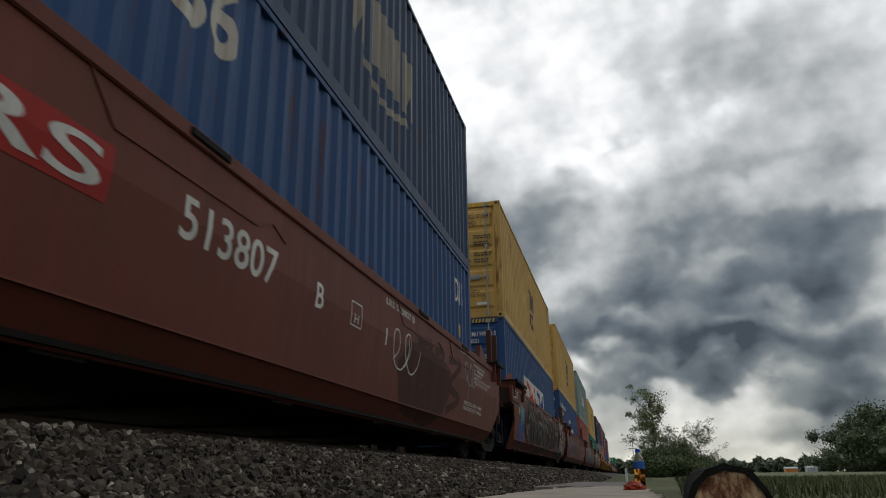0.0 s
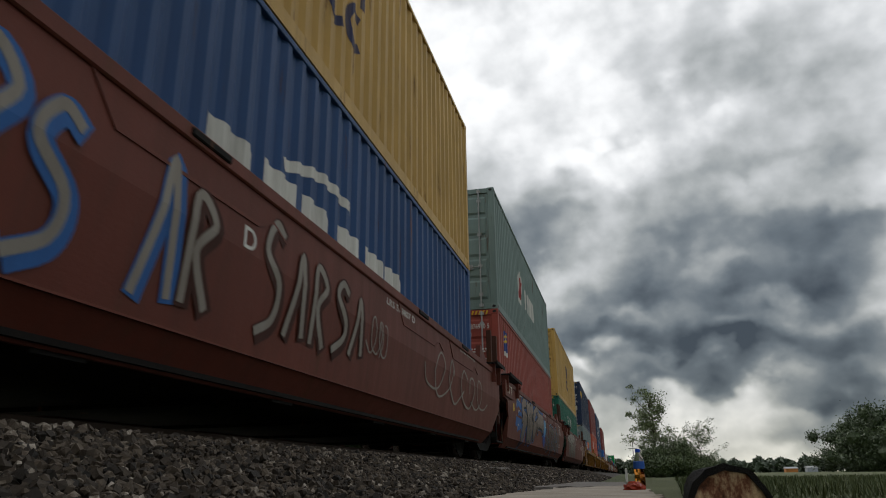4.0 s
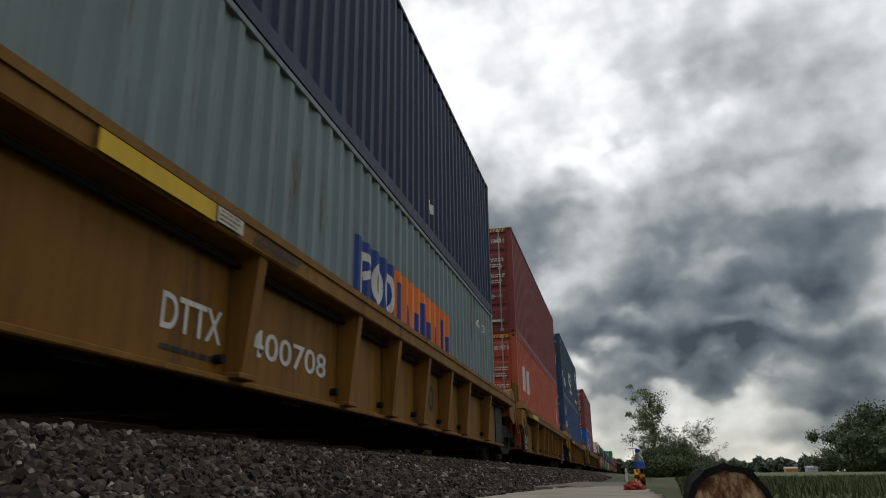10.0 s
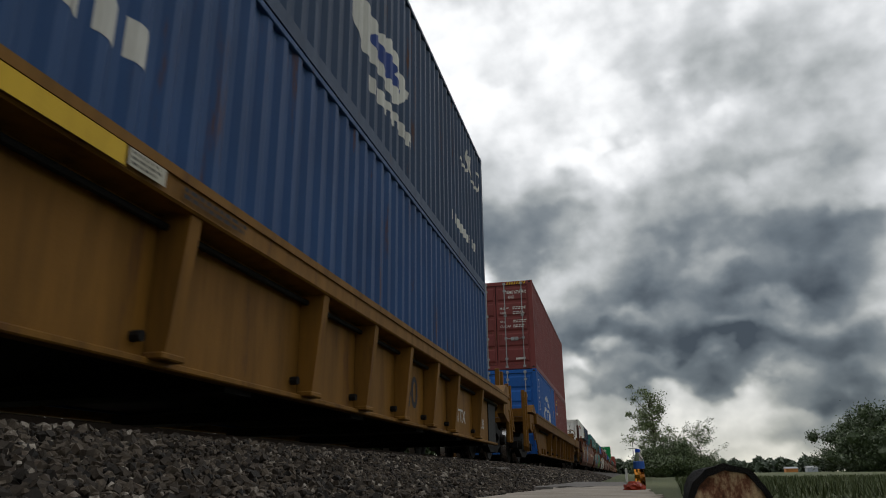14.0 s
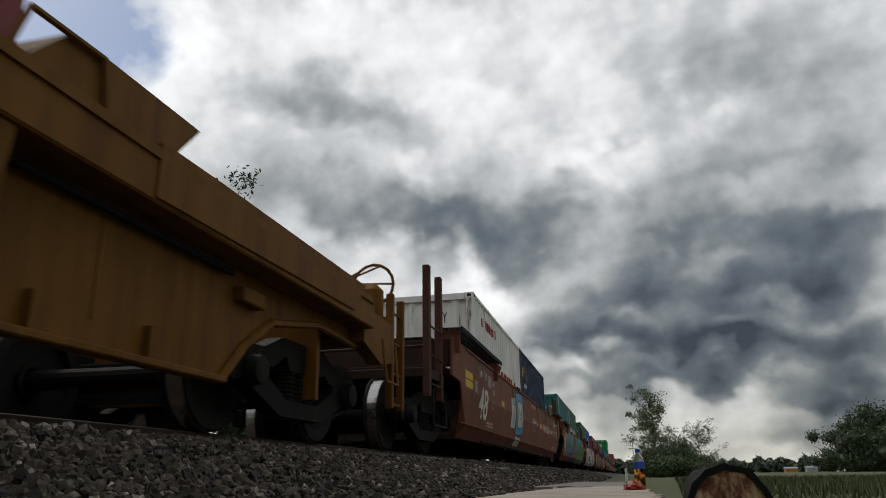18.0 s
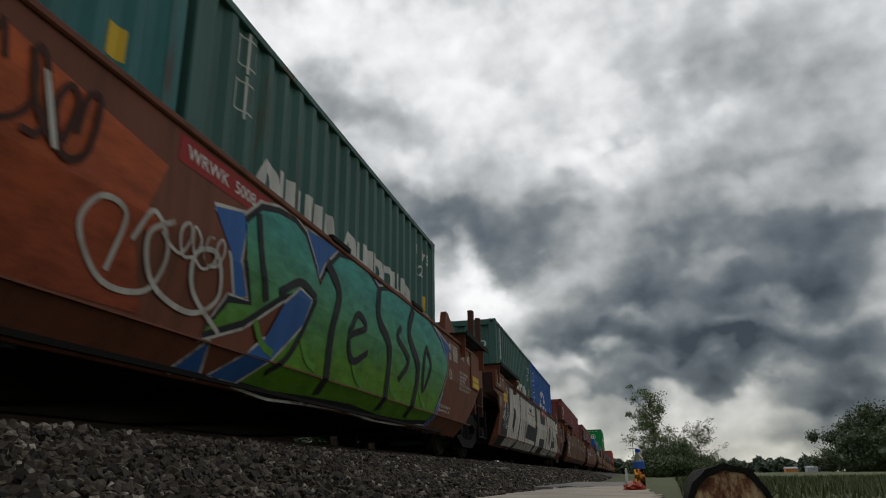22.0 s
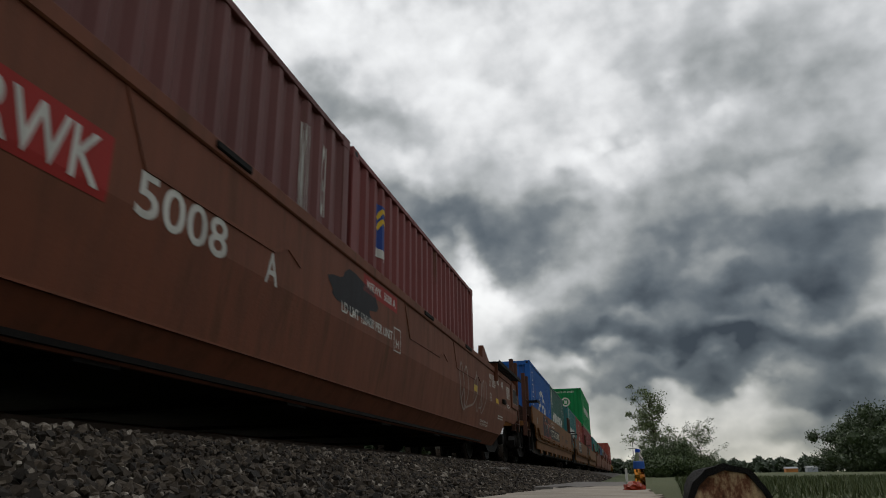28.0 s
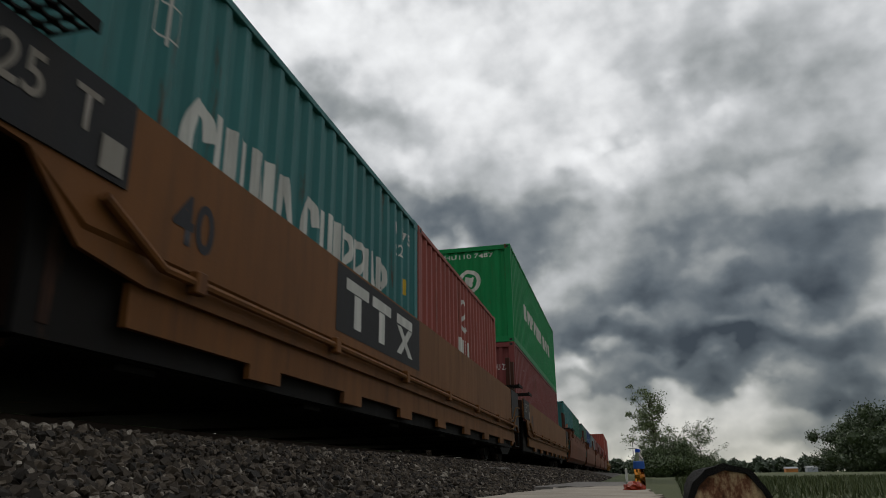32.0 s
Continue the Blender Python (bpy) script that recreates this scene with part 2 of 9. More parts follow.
M["cream"] = paint("cream_lettering", (0.50, 0.47, 0.38), 0.6, 0.3)
M["darkletter"] = paint("dark_lettering", (0.03, 0.03, 0.035), 0.6, 0.2)
M["yellowmark"] = paint("yellow_marking", (0.62, 0.40, 0.03), 0.55, 0.25)
M["redmark"] = paint("red_marking", (0.30, 0.022, 0.018), 0.55, 0.25)
M["redspray"] = paint("bright_red_marking", (0.55, 0.05, 0.03), 0.55, 0.25)
M["navymark"] = paint("worn_navy_marking", (0.03, 0.035, 0.09), 0.6, 0.5, dirt_col=(0.30, 0.20, 0.06))
M["orangemark"] = paint("orange_marking", (0.70, 0.17, 0.03), 0.55, 0.25)
M["bluemark"] = paint("blue_marking", (0.02, 0.05, 0.22), 0.55, 0.25)
M["skymark"] = paint("light_blue_spray", (0.11, 0.28, 0.48), 0.6, 0.3)
M["tealspray"] = paint("teal_spray", (0.05, 0.33, 0.36), 0.55, 0.3)
M["greenspray"] = paint("green_spray", (0.11, 0.28, 0.035), 0.55, 0.5, dirt_col=(0.02, 0.10, 0.02))
M["orangespray"] = paint("orange_spray", (0.50, 0.12, 0.03), 0.6, 0.3)
M["silver"] = paint("silver_spray", (0.26, 0.24, 0.21), 0.6, 0.6, dirt_col=(0.16, 0.12, 0.09))
M["blackspray"] = paint("black_spray", (0.018, 0.018, 0.022), 0.6, 0.2)
M["whitespray"] = paint("white_spray", (0.52, 0.50, 0.45), 0.6, 0.8, dirt_col=(0.16, 0.085, 0.055), rust=0.5)
M["wedge_blue"] = paint("mid_blue_spray", (0.035, 0.12, 0.34), 0.6, 0.25)
M["smudge"] = paint("brown_overspray", (0.060, 0.025, 0.019), 0.7, 0.35, dirt_col=(0.018, 0.012, 0.011))
# dark brown of the end parts, deepened to include the shade they stand in
M["shaded_brown"] = paint("shaded_brown_steel", (0.034, 0.018, 0.013), 0.75, 0.5, dirt_col=(0.018, 0.013, 0.011), rust=0.2)
M["rust_post"] = paint("rusty_brown_post", (0.075, 0.032, 0.022), 0.7, 0.5, dirt_col=(0.025, 0.016, 0.012), rust=0.4)

# ---- mesh helpers ----


def mesh_of(bm, name, smooth=False):
    me = bpy.data.meshes.new(name)
    bmesh.ops.recalc_face_normals(bm, faces=bm.faces)
    bm.to_mesh(me)
    bm.free()
    if smooth:
        for p in me.polygons:
            p.use_smooth = True
    return me


def part(name, bm, material, parent, label="", smooth=False):
    me = bm if isinstance(bm, bpy.types.Mesh) else mesh_of(bm, name, smooth)
    if not me.materials:
        me.materials.append(material)
    ob = new(name, me)
    ob.parent = parent
    if label:
        ob["label"] = label
    return ob


def box(bm, x0, x1, y0, y1, z0, z1, bevel=0.0):
    vs = [bm.verts.new((x, y, z)) for x in (x0, x1) for y in (y0, y1) for z in (z0, z1)]
    fs = [bm.faces.new([vs[i] for i in f]) for f in ((0, 1, 3, 2), (4, 6, 7, 5), (0, 4, 5, 1), (2, 3, 7, 6), (0, 2, 6, 4), (1, 5, 7, 3))]
    if bevel:
        es = list({e for f in fs for e in f.edges})
        bmesh.ops.bevel(bm, geom=es, offset=bevel, segments=1, affect="EDGES")
    return vs


def boxm(*a, **k):
    bm = bmesh.new()
    box(bm, *a, **k)
    return bm


def rod(bm, a, b, r, n=8):
    a, b = Vector(a), Vector(b)
    q = (b - a).to_track_quat("Z", "Y").to_matrix().to_4x4()
    bmesh.ops.create_cone(bm, cap_ends=True, segments=n, radius1=r, radius2=r, depth=(b - a).length, matrix=Matrix.Translation((a + b) / 2) @ q)


def pipe(bm, pts, r, n=8):
    for a, b in zip(pts, pts[1:]):
        rod(bm, a, b, r, n)


def plate(bm, pts, x0, x1):
    """A plate whose outline in (y, z) is pts, from x0 to x1."""
    a = [bm.verts.new((x0, y, z)) for y, z in pts]
    b = [bm.verts.new((x1, y, z)) for y, z in pts]
    bm.faces.new(a), bm.faces.new(b[::-1])
    for i in range(len(pts)):
        j = (i + 1) % len(pts)
        bm.faces.new((a[i], b[i], b[j], a[j]))


def lathe(bm, prof, n, m=Matrix()):
    """Profile (radius, along x) turned about the x axis."""
    rings = []
    for r, x in prof:
        rings.append([bm.verts.new(m @ Vector((x, r * math.cos(k * math.tau / n), r * math.sin(k * math.tau / n)))) for k in range(n)])
    for a, b in zip(rings, rings[1:]):
        for k in range(n):
            bm.faces.new((a[k], a[(k + 1) % n], b[(k + 1) % n], b[k]))
    bm.faces.new(rings[0]), bm.faces.new(rings[-1][::-1])


def smooth_line(pts, n=6):
    """Catmull-Rom through the points."""
    P = [Vector(p) for p in pts]
    P = [2 * P[0] - P[1]] + P + [2 * P[-1] - P[-2]]
    out = []
    for i in range(1, len(P) - 2):
        for k in range(n):
            t = k / n
            a, b, c, d = P[i - 1:i + 3]
            out.append(0.5 * ((2 * b) + (c - a) * t + (2 * a - 5 * b + 4 * c - d) * t * t + (3 * b - a - 3 * c + d) * t ** 3))
    return out + [P[-2]]


def empty(name):
    return new(name)


MOVERS = []     # (thing, place along the train, height)
WHEELS = []


def on_train(ob, q, z=0.0):
    MOVERS.append((ob, q, z))
    return ob


# ---- containers ----
W2 = 1.219
CORR = 0.278


def corr_depth(y, length):
    """Depth of the trapezoid side corrugation at y, measured from the middle of the wall."""
    span = length - 0.30
    n = round(span / CORR)
    p = span / n
    u = ((y + span / 2) / p) % 1.0
    if abs(y) > span / 2:
        return 0.0
    for a, da, b, db in ((0, 0, 0.26, 0), (0.26, 0, 0.5, 1), (0.5, 1, 0.76, 1), (0.76, 1, 1.0, 0)):
        if u <= b:
            return 0.036 * (da + (db - da) * (u - a) / (b - a))
    return 0.0


def corr_breaks(length, y0=None, y1=None):
    span = length - 0.30
    n = round(span / CORR)
    p = span / n
    out = []
    for i in range(n):
        for u in (0.0, 0.26, 0.5, 0.76):
            out.append(-span / 2 + (i + u) * p)
    out.append(span / 2)
    return [y for y in out if (y0 is None or y > y0 + 1e-4) and (y1 is None or y < y1 - 1e-4)]


MESHES = {}


def shared(key, build):
    if key not in MESHES:
        MESHES[key] = mesh_of(build(), key[0])
    return MESHES[key]


def with_mat(key, build, material):
    k = (*key, material.name)
    if k not in MESHES:
        me = shared(key, build).copy()
        me.materials.clear()
        me.materials.append(material)
        MESHES[k] = me
    return MESHES[k]


def corr_wall(length, z0, z1, x, thick=0.004):
    bm = bmesh.new()
    ys = [-length / 2 + 0.14] + corr_breaks(length) + [length / 2 - 0.14]
    s = 1 if x > 0 else -1
    rows = []
    for z in (z0, z1):
        rows.append([bm.verts.new((x - s * corr_depth(y, length), y, z)) for y in ys])
        rows.append([bm.verts.new((x - s * (corr_depth(y, length) + thick), y, z)) for y in ys])
    for a, b in ((0, 2), (1, 3), (0, 1), (2, 3)):
        for i in range(len(ys) - 1):
            bm.faces.new((rows[a][i], rows[a][i + 1], rows[b][i + 1], rows[b][i]))
    return bm


def corr_end(z0, z1, y):
    """Corrugated front wall across the container at y."""
    bm = bmesh.new()
    s = 1 if y > 0 else -1
    xs, d = [], []
    n = 8
    p = 2.2 / n
    for i in range(n):
        for u, dd in ((0, 0), (0.26, 0), (0.5, 0.045), (0.76, 0.045)):
            xs.append(-1.1 + (i + u) * p), d.append(dd)
    xs.append(1.1), d.append(0)
    a = [bm.verts.new((x, y - s * k, z0)) for x, k in zip(xs, d)]
    b = [bm.verts.new((x, y - s * k, z1)) for x, k in zip(xs, d)]
    for i in range(len(xs) - 1):
        bm.faces.new((a[i], a[i + 1], b[i + 1], b[i]))
    ext = bmesh.ops.extrude_face_region(bm, geom=list(bm.faces))
    for v in ext["geom"]:
        if isinstance(v, bmesh.types.BMVert):
            v.co.y -= s * 0.004
    return bm


def casting():
    """Plain corner casting block; the dark of its oval holes is laid on separately."""
    bm = bmesh.new()
    box(bm, -0.081, 0.081, -0.089, 0.089, -0.059, 0.059, bevel=0.008)
    return bm


def casting_hole():
    # flat black ovals on the faces paint the shade inside the holes
    bm = bmesh.new()
    for axis in (0, 1):
        pts = [(0.042 * math.cos(k * math.tau / 12), 0.030 * math.sin(k * math.tau / 12)) for k in range(12)]
        vs = []
        for a, b in pts:
            vs.append(bm.verts.new((0.0825, a, b) if axis == 0 else (a, -0.0905, b)))
        bm.faces.new(vs)
    return bm


def container(name, label, q0, z0, length, height, material, doors=True, dark=False):
    """q0: place of the end that comes first. doors: the doors are at that end."""
    e = empty(name)
    tagged(e, label, "container", "containers on the train")
    H, h2 = height, length / 2
    key = (length, height)
    T = lambda m: Matrix.Translation(m)
    for s in (1, -1):
        part("side_wall", with_mat(("side_wall", s, *key), lambda: corr_wall(length, 0.16, H - 0.07, s * (W2 - 0.012)), material), material, e)
        part("top_side_rail", with_mat(("top_rail", s, *key), lambda: boxm(s * W2 - (0.06 if s > 0 else 0), s * W2 + (0 if s > 0 else 0.06), -h2 + 0.12, h2 - 0.12, H - 0.075, H - 0.012, bevel=0.006), material), material, e)
        part("bottom_side_rail", with_mat(("bottom_rail", s, *key), lambda: boxm(s * (W2 - 0.05), s * (W2 - 0.002), -h2 + 0.12, h2 - 0.12, 0.01, 0.165), material), material, e)
    part("roof", with_mat(("roof", *key), lambda: boxm(-W2 + 0.05, W2 - 0.05, -h2 + 0.08, h2 - 0.08, H - 0.04, H - 0.015), material), material, e)
    part("underframe", with_mat(("under", *key), lambda: boxm(-W2 + 0.06, W2 - 0.06, -h2 + 0.1, h2 - 0.1, 0.03, 0.15), M["steel"]), M["steel"], e)
    for sy in (-1, 1):
        for sx in (-1, 1):
            p = part("corner_post", with_mat(("post", *key), lambda: boxm(-0.075, 0.075, -0.075, 0.075, 0.1, H - 0.1, bevel=0.01), material), material, e)
            p.location = (sx * (W2 - 0.076), sy * (h2 - 0.076), 0)
            for zc in (0.059, H - 0.059):
                c = part("corner_casting", with_mat(("casting",), casting, material), material, e)
                c.location = (sx * (W2 - 0.0785), sy * (h2 - 0.0865), zc)
                if sx > 0 and sy < 0:
                    hmesh = with_mat(("hole",), casting_hole, M["black"])
                    hole = part("casting_hole", hmesh, M["black"], c)
                    hole.location = (0, 0, 0)
    near, far = (-h2, h2)
    dy = near if doors else far
    fy = far if doors else near
    part("front_wall", with_mat(("front", fy > 0, *key), lambda: corr_end(0.15, H - 0.12, fy + (0.03 if fy < 0 else -0.03)), material), material, e)
    for sy in (-1, 1):
        part("end_header", with_mat(("header", sy, *key), lambda: boxm(-W2 + 0.14, W2 - 0.14, sy * h2 - (0.11 if sy > 0 else -0.005), sy * h2 + (0.11 if sy < 0 else -0.005), H - 0.125, H - 0.01), material), material, e)
        part("end_sill", with_mat(("sill", sy, *key), lambda: boxm(-W2 + 0.14, W2 - 0.14, sy * h2 - (0.11 if sy > 0 else -0.005), sy * h2 + (0.11 if sy < 0 else -0.005), 0.01, 0.15), material), material, e)
    s = -1 if dy < 0 else 1
    for sx in (-1, 1):
        d = part("door", with_mat(("door", s, sx, *key), lambda: door_leaf(s, sx, h2, H), material), material, e)
        if doors and not dark:
            for k in range(5):
                part("door_panel", with_mat(("door_panel", s, sx, k, *key), lambda: door_panel(s, sx, h2, H, k), material), material, d)
            for rx in (0.30, 0.86):
                part("locking_rod", with_mat(("rod", s, sx, rx, *key), lambda: lock_rod(s, sx * rx, h2, H), M["galv"]), M["galv"], d)
            part("door_handle", with_mat(("handle", s, sx, *key), lambda: handle_pair(s, sx, h2, H), M["galv"]), M["galv"], d)
    on_train(e, q0 + h2, z0)
    return e


def door_leaf(s, sx, h2, H):
    """A door leaf with five pressed panels between proud horizontal ribs."""
    bm = bmesh.new()
    y = s * (h2 - 0.035)
    xa, xb = sx * 0.012, sx * (W2 - 0.155)
    x0, x1 = min(xa, xb), max(xa, xb)
    box(bm, x0, x1, min(y, y - s * 0.03), max(y, y - s * 0.03), 0.16, H - 0.135)
    return bm


def door_panel(s, sx, h2, H, k):
    """One pressed panel of a door leaf."""
    bm = bmesh.new()
    y = s * (h2 - 0.035)
    xa, xb = sx * 0.012, sx * (W2 - 0.155)
    x0, x1 = min(xa, xb), max(xa, xb)
    a, b = np.linspace(0.2, H - 0.175, 6)[k:k + 2]
    pts = [(x0 + 0.05, a + 0.035), (x1 - 0.05, a + 0.035), (x1 - 0.05, b - 0.035), (x0 + 0.05, b - 0.035)]
    inn = [(x0 + 0.08, a + 0.085), (x1 - 0.08, a + 0.085), (x1 - 0.08, b - 0.085), (x0 + 0.08, b - 0.085)]
    o = [bm.verts.new((x, y + s * 0.001, z)) for x, z in pts]
    i = [bm.verts.new((x, y + s * 0.030, z)) for x, z in inn]
    bm.faces.new(i)
    bm.faces.new(o)
    for k in range(4):
        bm.faces.new((o[k], o[(k + 1) % 4], i[(k + 1) % 4], i[k]))
    return bm


def lock_rod(s, x, h2, H):
    bm = bmesh.new()
    y = s * (h2 + 0.020)
    rod(bm, (x, y, 0.05), (x, y, H - 0.04), 0.017, 8)
    for z in (0.09, 0.34, 1.0, 1.75, H - 0.32, H - 0.09):
        box(bm, x - 0.045, x + 0.045, min(y, y - s * 0.045), max(y, y - s * 0.045), z - 0.035, z + 0.035)
    return bm


def handle_pair(s, sx, h2, H):
    bm = bmesh.new()
    y = s * (h2 + 0.045)
    for rx, z in ((0.30, 0.98), (0.86, 0.98)):
        x = sx * rx
        d = 0.36 if rx < 0.5 else -0.36
        rod(bm, (x, y, z), (x + sx * d, y, z - 0.02), 0.012, 6)
        box(bm, x + sx * d * 0.6 - 0.05, x + sx * d * 0.6 + 0.05, min(y, y - s * 0.07), max(y, y - s * 0.07), z - 0.06, z + 0.05)
    return bm

# ---- ground, ballast, track ----


def ground_material():
    m, t, b = mat_base("meadow_grass")
    L = t.links.new
    co = t.nodes.new("ShaderNodeTexCoord")
    n1 = N(t, "ShaderNodeTexNoise", Scale=0.12, Detail=6, Roughness=0.6)
    n2 = N(t, "ShaderNodeTexNoise", Scale=6.0, Detail=8, Roughness=0.7)
    L(co.outputs["Object"], n1.inputs["Vector"]), L(co.outputs["Object"], n2.inputs["Vector"])
    r = t.nodes.new("ShaderNodeValToRGB")
    r.color_ramp.elements[0].position, r.color_ramp.elements[0].color = 0.35, (0.028, 0.044, 0.009, 1)
    r.color_ramp.elements[1].position, r.color_ramp.elements[1].color = 0.68, (0.088, 0.090, 0.026, 1)
    mix = t.nodes.new("ShaderNodeMath")
    mix.operation = "MULTIPLY_ADD"
    mix.inputs[1].default_value = 0.5
    L(n2.outputs["Fac"], mix.inputs[0])
    half = t.nodes.new("ShaderNodeMath")
    half.operation = "MULTIPLY"
    half.inputs[1].default_value = 0.5
    L(n1.outputs["Fac"], half.inputs[0]), L(half.outputs[0], mix.inputs[2])
    L(mix.outputs[0], r.inputs[0]), L(r.outputs[0], b.inputs["Base Color"])
    b.inputs["Roughness"].default_value = 0.9
    bp = t.nodes.new("ShaderNodeBump")
    bp.inputs["Strength"].default_value, bp.inputs["Distance"].default_value = 0.8, 0.05
    L(n2.outputs["Fac"], bp.inputs["Height"]), L(bp.outputs[0], b.inputs["Normal"])
    return m


def stone_material(name="ballast_stone", lo=(0.013, 0.011, 0.009), hi=(0.34, 0.30, 0.25), island=True):
    m, t, b = mat_base(name)
    L = t.links.new
    co = t.nodes.new("ShaderNodeTexCoord")
    geo = t.nodes.new("ShaderNodeNewGeometry")
    n = N(t, "ShaderNodeTexNoise", Scale=60, Detail=6, Roughness=0.7)
    L(co.outputs["Object"], n.inputs["Vector"])
    r = t.nodes.new("ShaderNodeValToRGB")
    e = r.color_ramp.elements
    e[0].position, e[0].color = 0.05, (*lo, 1)
    e[1].position, e[1].color = 1.0, (*hi, 1)
    x = e.new(0.6)
    x.color = (0.056, 0.043, 0.031, 1)
    x = e.new(0.9)
    x.color = (0.098, 0.077, 0.056, 1)
    add = t.nodes.new("ShaderNodeMath")
    add.operation = "MULTIPLY_ADD"
    add.inputs[1].default_value = 0.35
    L(n.outputs["Fac"], add.inputs[0])
    if island:
        sc = t.nodes.new("ShaderNodeMath")
        sc.operation = "MULTIPLY_ADD"
        sc.inputs[1].default_value, sc.inputs[2].default_value = 0.95, -0.15
        L(geo.outputs["Random Per Island"], sc.inputs[0]), L(sc.outputs[0], add.inputs[2])
    else:
        add.inputs[2].default_value = 0.2
    L(add.outputs[0], r.inputs[0]), L(r.outputs[0], b.inputs["Base Color"])
    b.inputs["Roughness"].default_value = 0.75
    b.inputs["Specular IOR Level"].default_value = 0.25
    bp = t.nodes.new("ShaderNodeBump")
    bp.inputs["Strength"].default_value, bp.inputs["Distance"].default_value = 0.5, 0.006
    L(n.outputs["Fac"], bp.inputs["Height"]), L(bp.outputs[0], b.inputs["Normal"])
    return m


M["grass"] = ground_material()
M["stone"] = stone_material()
# bed colour near black: shade between stones and under the train put into it
M["ballast"] = stone_material("shaded_ballast_bed", (0.012, 0.011, 0.010), (0.05, 0.046, 0.042), False)
GROUND_Z = -0.50


def ballast_z(x):
    """Height of the ballast bed across the track."""
    u = abs(x - TRACK)
    if u < 1.30:
        return -0.19
    if u < 1.75:
        return -0.19 + 0.022 * (u - 1.30) / 0.45
    if u > 2.95:
        return -0.50
    return -0.168 - 0.332 * (u - 1.75) / 1.20


bm = bmesh.new()
xs = [-2600, -600, -150, -60, -25, -12, TRACK - 2.95, TRACK - 1.72, TRACK + 1.72, TRACK + 2.3, TRACK + 2.95, 0.6, 2, 6, 20, 60, 150, 600, 2600]
ys = [-600, -60, -10, 0, 5, 10, 20, 40, 80, 150, 300, 700, 1600, 4200]
grid = [[bm.verts.new((x, y, GROUND_Z)) for y in ys] for x in xs]
for i in range(len(xs) - 1):
    for j in range(len(ys) - 1):
        bm.faces.new((grid[i][j], grid[i + 1][j], grid[i + 1][j + 1], grid[i][j + 1]))
ground = part("ground", bm, M["grass"], None)
tagged(ground, "green meadow with dry yellowish patches", "ground", kind="structure")

bm = bmesh.new()
bank = [(-8.5, -0.55), (-10.5, -0.30), (-12.0, 0.45), (-13.5, 0.75), (-17.0, 0.75), (-22.0, -0.55)]
rows_ = []
for j in range(61):
    yb = -40 + j * 6.0
    rows_.append([bm.verts.new((xb + 0.5 * noise.noise((yb * 0.11, xb, 0)), yb, zb + (0.16 * noise.noise((yb * 0.2, xb * 0.5, 4)) if zb > -0.5 else 0))) for xb, zb in bank])
for ra, rb in zip(rows_, rows_[1:]):
    for i in range(5):
        bm.faces.new((ra[i], ra[i + 1], rb[i + 1], rb[i]))
tagged(part("grass_bank", bm, M["grass"], None, smooth=True), "overgrown green bank beyond the track", "bank", kind="structure")

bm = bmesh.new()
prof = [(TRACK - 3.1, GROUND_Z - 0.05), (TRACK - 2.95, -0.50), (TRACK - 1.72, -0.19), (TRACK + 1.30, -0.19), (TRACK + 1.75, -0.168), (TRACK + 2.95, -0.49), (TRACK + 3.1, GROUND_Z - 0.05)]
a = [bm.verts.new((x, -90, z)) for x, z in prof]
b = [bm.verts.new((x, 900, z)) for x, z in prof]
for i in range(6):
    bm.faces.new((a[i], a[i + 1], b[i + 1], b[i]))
tagged(part("shaded_ballast_bed", bm, M["ballast"], None), "grey crushed stone embankment under the track", "ballast", kind="structure")


def stones(name, n, x0, x1, y0, y1, size, seed, power=1.0, lift=0.0):
    """Angular crushed stones strewn on the bed, all in one mesh."""
    rng = np.random.default_rng(seed)
    base = np.array([(-1, -1, -1), (1, -1, -1), (1, 1, -1), (-1, 1, -1), (-1, -1, 1), (1, -1, 1), (1, 1, 1), (-1, 1, 1), (0, 0, 1.35), (1.3, 0, 0), (-1.3, 0, 0)], float)
    quads = [(3, 2, 1, 0), (0, 1, 5, 4), (2, 3, 7, 6), (4, 5, 8), (5, 6, 8), (6, 7, 8), (7, 4, 8), (1, 2, 9), (2, 6, 9), (6, 5, 9), (5, 1, 9), (3, 0, 10), (0, 4, 10), (4, 7, 10), (7, 3, 10)]
    xs = rng.uniform(x0, x1, n)
    ys = y0 + (y1 - y0) * rng.uniform(0, 1, n) ** power
    sc = size * rng.uniform(0.5, 1.25, n) * (1 + 0.35 * (ys - y0) / max(1, y1 - y0))
    V = base[None] * rng.uniform(0.55, 1.1, (n, 11, 3)) * rng.uniform(0.55, 1.0, (n, 1, 3))
    q = rng.normal(size=(n, 4))
    q /= np.linalg.norm(q, axis=1)[:, None]
    w, x, y, z = q.T
    Rm = np.stack([np.stack([1 - 2 * (y * y + z * z), 2 * (x * y - z * w), 2 * (x * z + y * w)], -1), np.stack([2 * (x * y + z * w), 1 - 2 * (x * x + z * z), 2 * (y * z - x * w)], -1), np.stack([2 * (x * z - y * w), 2 * (y * z + x * w), 1 - 2 * (x * x + y * y)], -1)], 1)
    V = np.einsum("nij,nkj->nki", Rm, V) * (sc / 2)[:, None, None]
    zs = np.array([ballast_z(v) for v in xs]) + rng.uniform(-0.012, 0.02, n) + lift * rng.uniform(0, 1, n)
    V += np.stack([xs, ys, zs], -1)[:, None, :]
    faces = [[k * 11 + i for i in f] for k in range(n) for f in quads]
    me = bpy.data.meshes.new(name)
    me.from_pydata(V.reshape(-1, 3).tolist(), [], faces)
    me.materials.append(M["stone"])
    ob = new(name, me)
    return ob


